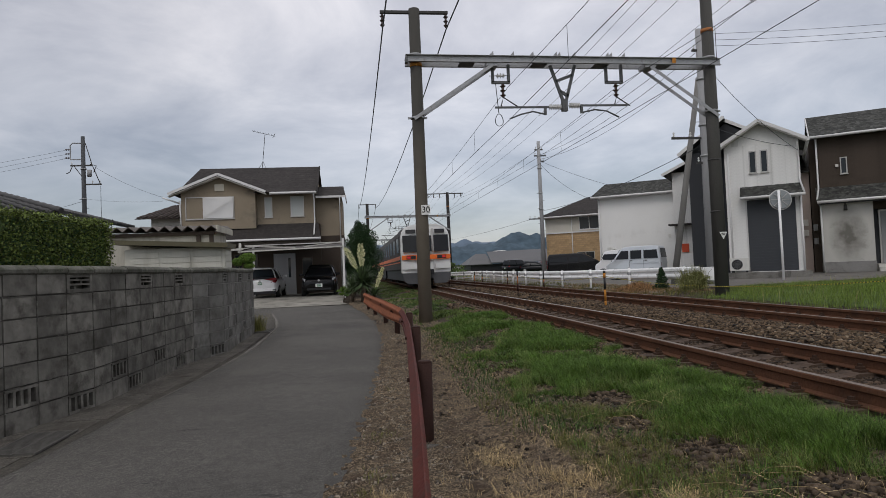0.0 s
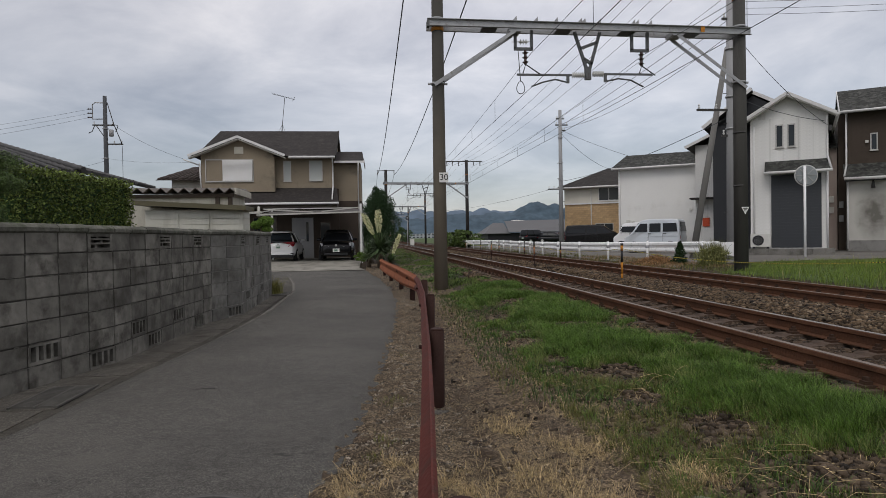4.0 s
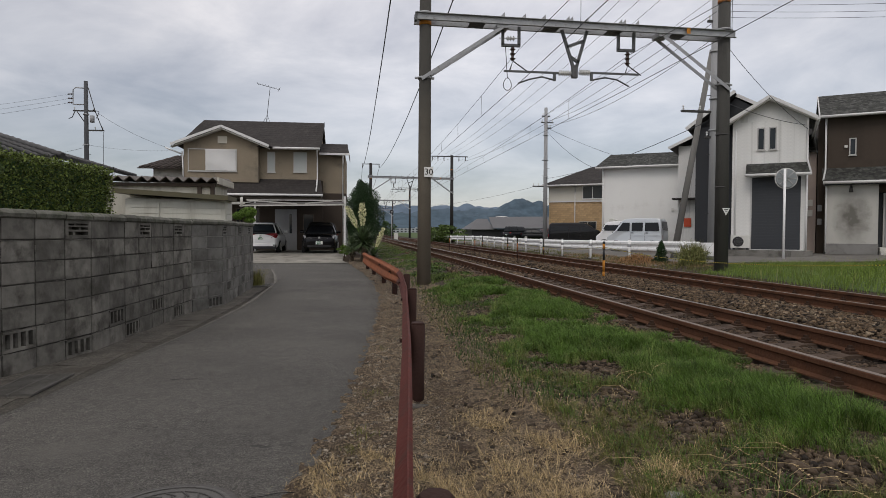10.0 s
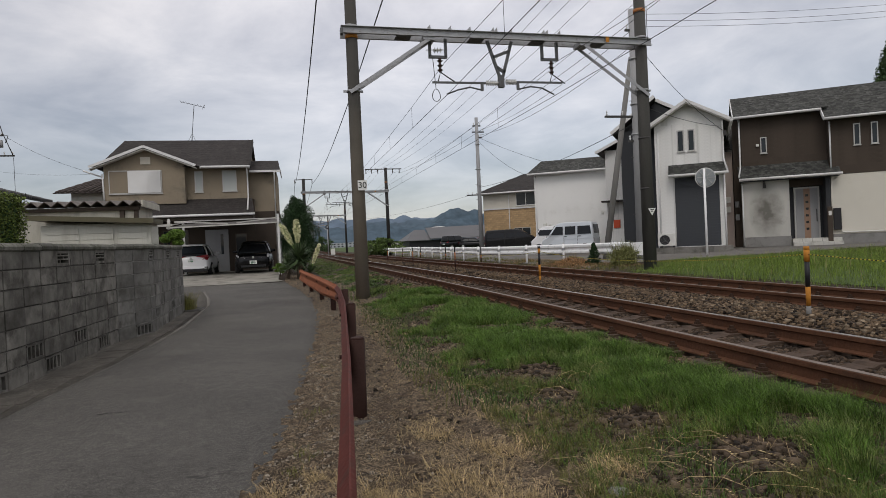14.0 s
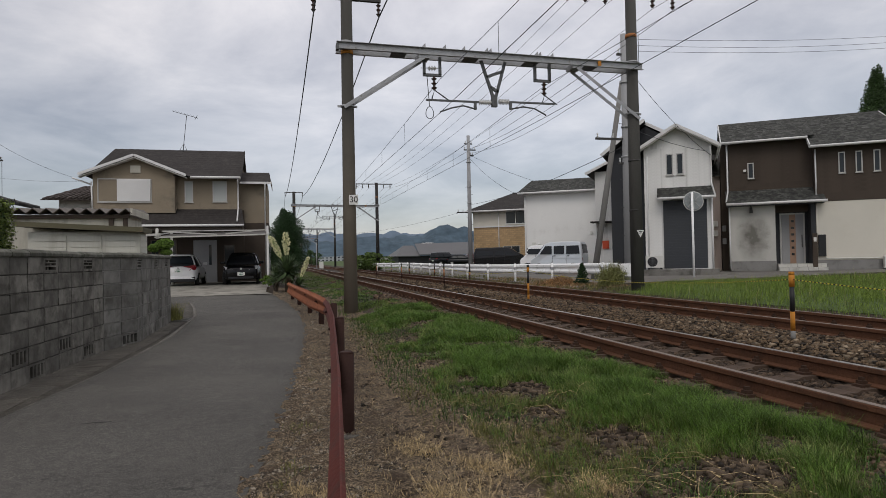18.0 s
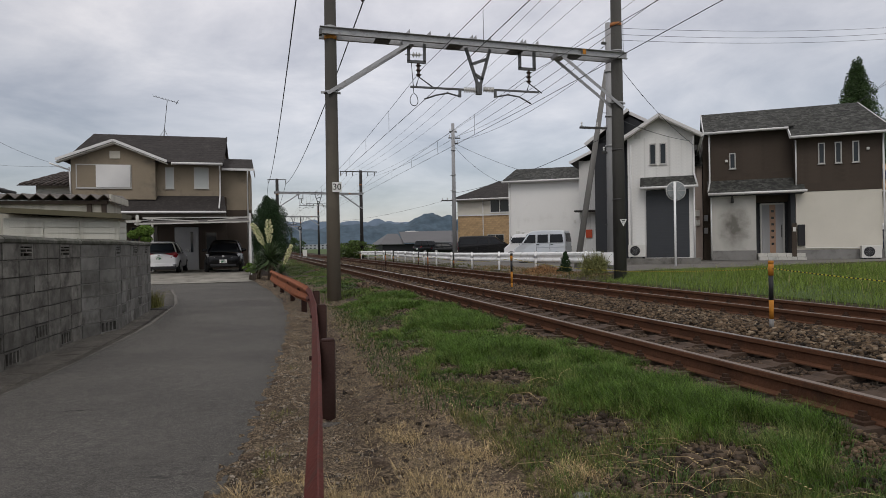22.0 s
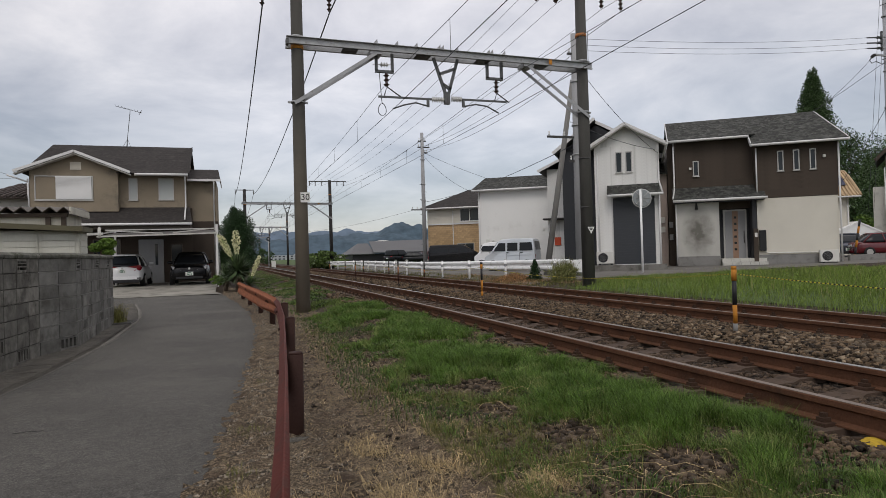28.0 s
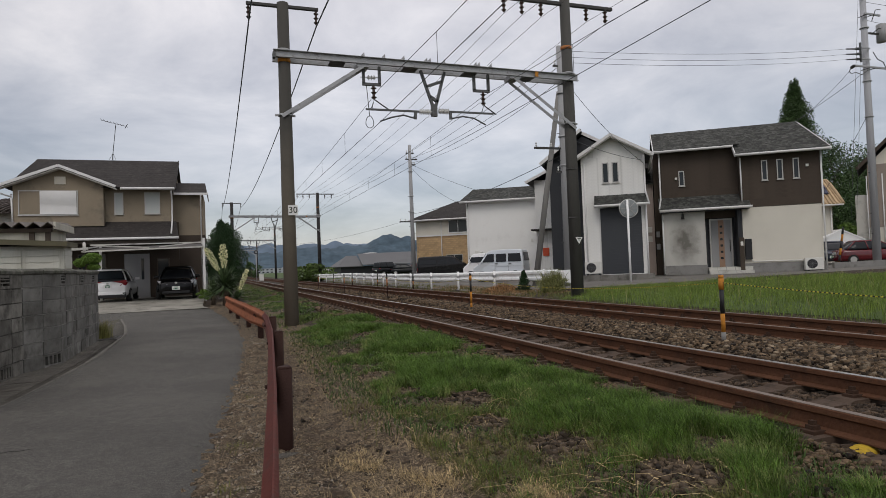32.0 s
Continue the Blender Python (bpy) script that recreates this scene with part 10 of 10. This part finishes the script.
hills("backdrop_hills_near", "wooded blue-green ridge with several tops on the skyline, haze in its colour", HILL_NEAR_HAZED, 1500, 350, -500, 1900, ((408, 28, 27), (440, 22, 14), (474, 30, 30), (345, 60, 15), (215, 80, 12), (560, 70, 24), (700, 90, 30), (1000, 260, 55), (1400, 300, 60)), 49, 5)

# ---- small things on the lane ----
mh = thing("manhole_cover", pose(-0.87, 2.93, 0.026), "round worn cast iron manhole cover in the asphalt", "manhole cover")
bm = B()
rod(bm, (0, 0, -0.01), (0, 0, 0.006), 0.315, n=48)
fr = part("frame", bm, mat("cast_iron", (0.088, 0.084, 0.079), 0.7, 0.2, vary=0.25, scale=8, fine=60, bump=0.3), mh)
bm = B()
rod(bm, (0, 0, 0.0), (0, 0, 0.010), 0.285, n=48)
cv = part("cover", bm, mat("cast_iron_worn", (0.108, 0.104, 0.097), 0.6, 0.2, vary=0.25, scale=8, fine=60, bump=0.3), mh)
bm = B()
for r_ in (0.26, 0.21):
    prev = None
    for k in range(49):
        a = 2 * math.pi * k / 48
        q = (r_ * math.cos(a), r_ * math.sin(a), 0.011)
        if prev:
            rod(bm, prev, q, 0.005, n=4, caps=False)
        prev = q
for k in range(16):
    a = 2 * math.pi * k / 16
    for j in range(3):
        r0_ = 0.05 + j * 0.055
        aa = a + 0.2 * j
        rod(bm, (r0_ * math.cos(aa), r0_ * math.sin(aa), 0.011), ((r0_ + 0.05) * math.cos(aa + 0.3), (r0_ + 0.05) * math.sin(aa + 0.3), 0.011), 0.006, n=4)
part("relief", bm, mat("cast_iron_dark", (0.075, 0.072, 0.068), 0.7, 0.2, vary=0.2), cv)

WORN_PALE = mat("asphalt_worn", (0.112, 0.107, 0.098), 0.9, vary=0.4, scale=6, fine=40, bump=0.4)
WORN_DARK = mat("asphalt_scar", (0.052, 0.049, 0.046), 0.9, vary=0.4, scale=9, fine=60, bump=0.6)
cr = B()
r3 = random.Random(12)
for y, xa, xb in ((3.02, -2.5, -0.35), (2.85, -2.6, -1.2), (5.62, -1.62, -1.42)):
    p = Vector((xa, y, 0.0235))
    while p.x < xb:
        q = p + Vector((r3.uniform(0.03, 0.09), r3.uniform(-0.03, 0.03), 0))
        beam(cr, p, q, r3.uniform(0.003, 0.008), 0.002)
        p = q
for cx, cy, rx_, ry_, tone in ((-1.37, 4.2, 0.055, 0.05, 0), (-1.30, 4.27, 0.03, 0.03, 0), (-0.57, 3.77, 0.10, 0.05, 0), (-0.46, 3.82, 0.06, 0.03, 0), (-0.81, 6.55, 0.10, 0.10, 1), (-1.0, 9.3, 0.10, 0.12, 1), (0.1, 10.4, 0.16, 0.12, 1), (-0.4, 12.2, 0.12, 0.14, 1), (-1.25, 5.9, 0.09, 0.06, 1), (-0.25, 5.2, 0.06, 0.1, 1), (-0.35, 14.2, 0.18, 0.12, 1), (-1.6, 7.6, 0.05, 0.08, 0)):
    # shallow scars and pale worn spots in the surface
    for j in range(3):
        bm = B()
        ox, oy = r3.uniform(-rx_, rx_), r3.uniform(-ry_, ry_)
        ring = []
        for i in range(9):
            a = 2 * math.pi * i / 9
            q = r3.uniform(0.12, 0.55)
            ring.append(bm.verts.new((cx + ox + rx_ * q * math.cos(a), cy + oy + ry_ * q * math.sin(a), float(hgt(cx, cy)) + 0.0215 + 0.0006 * j)))
        bm.faces.new(ring)
        part("worn_spot", bm, WORN_PALE if tone else WORN_DARK, road, "pale worn spot" if tone else "dark pitted scar")
for y in (1.70, 4.62, 7.74):
    f_ = thing("post_footing", pose(0.08 + float(np.interp(y, [1.7, 4.62, 7.74], [0.13, 0.30, 0.56])), y, 0.0, 0, 0, 4 + y), "pale crumbling concrete footing round a guard rail post", "footing", "guard rail footings")
    bm = B()
    box(bm, (-0.13, -0.05, -0.08), (0.13, 0.05, 0.012), bevel=0.012)
    for v in bm.verts:
        v.co += Vector((r3.uniform(-0.03, 0.03), r3.uniform(-0.02, 0.02), r3.uniform(-0.010, 0.003)))
    part("concrete", bm, GUTTER, f_)
tagged(part("road_crack", cr, mat("crack_dark", (0.02, 0.02, 0.02), 0.95, bump=0), road), kind="stuff")
ys_ = thing("marker_slab", pose(3.56, 2.70, 0.115, 0, 0, 12), "yellow painted round-topped marker half buried in the ballast", "marker")
bm = B()
bmesh.ops.create_uvsphere(bm, u_segments=20, v_segments=10, radius=1.0, matrix=Matrix.Diagonal((0.105, 0.075, 0.04, 1)))
part("cap", bm, mat("cap_yellow", (0.50, 0.33, 0.03), 0.75, vary=0.35, scale=14, fine=50, bump=0.2, dirt=(0.12, 0.085, 0.04), dirt_amt=0.35), ys_, smooth=True)
st = thing("pale_stone", pose(1.52, 2.82, 0.0), "pale flat stone lying on the verge", "stone")
bm = B()
bmesh.ops.create_icosphere(bm, subdivisions=2, radius=0.05)
for v in bm.verts:
    v.co = Vector((v.co.x * 1.2, v.co.y, v.co.z * 0.5 + 0.02)) * (1 + 0.2 * noise.noise(v.co * 30))
part("stone", bm, GREYBASE, st)


# ---- what moves: the train runs away down the line ----
def motions():
    speed = 31.5
    walk(train, [(t, pose(NEAR - 0.06 + float(bend(36.0 + speed * t)), 36.0 + speed * t, RAIL_TOP, 0, 0, 0.7)) for t in (0.0, 1.0, 2.0, 3.0, 4.0, 8.0, 16.0, 24.0, 32.0)])


motions()
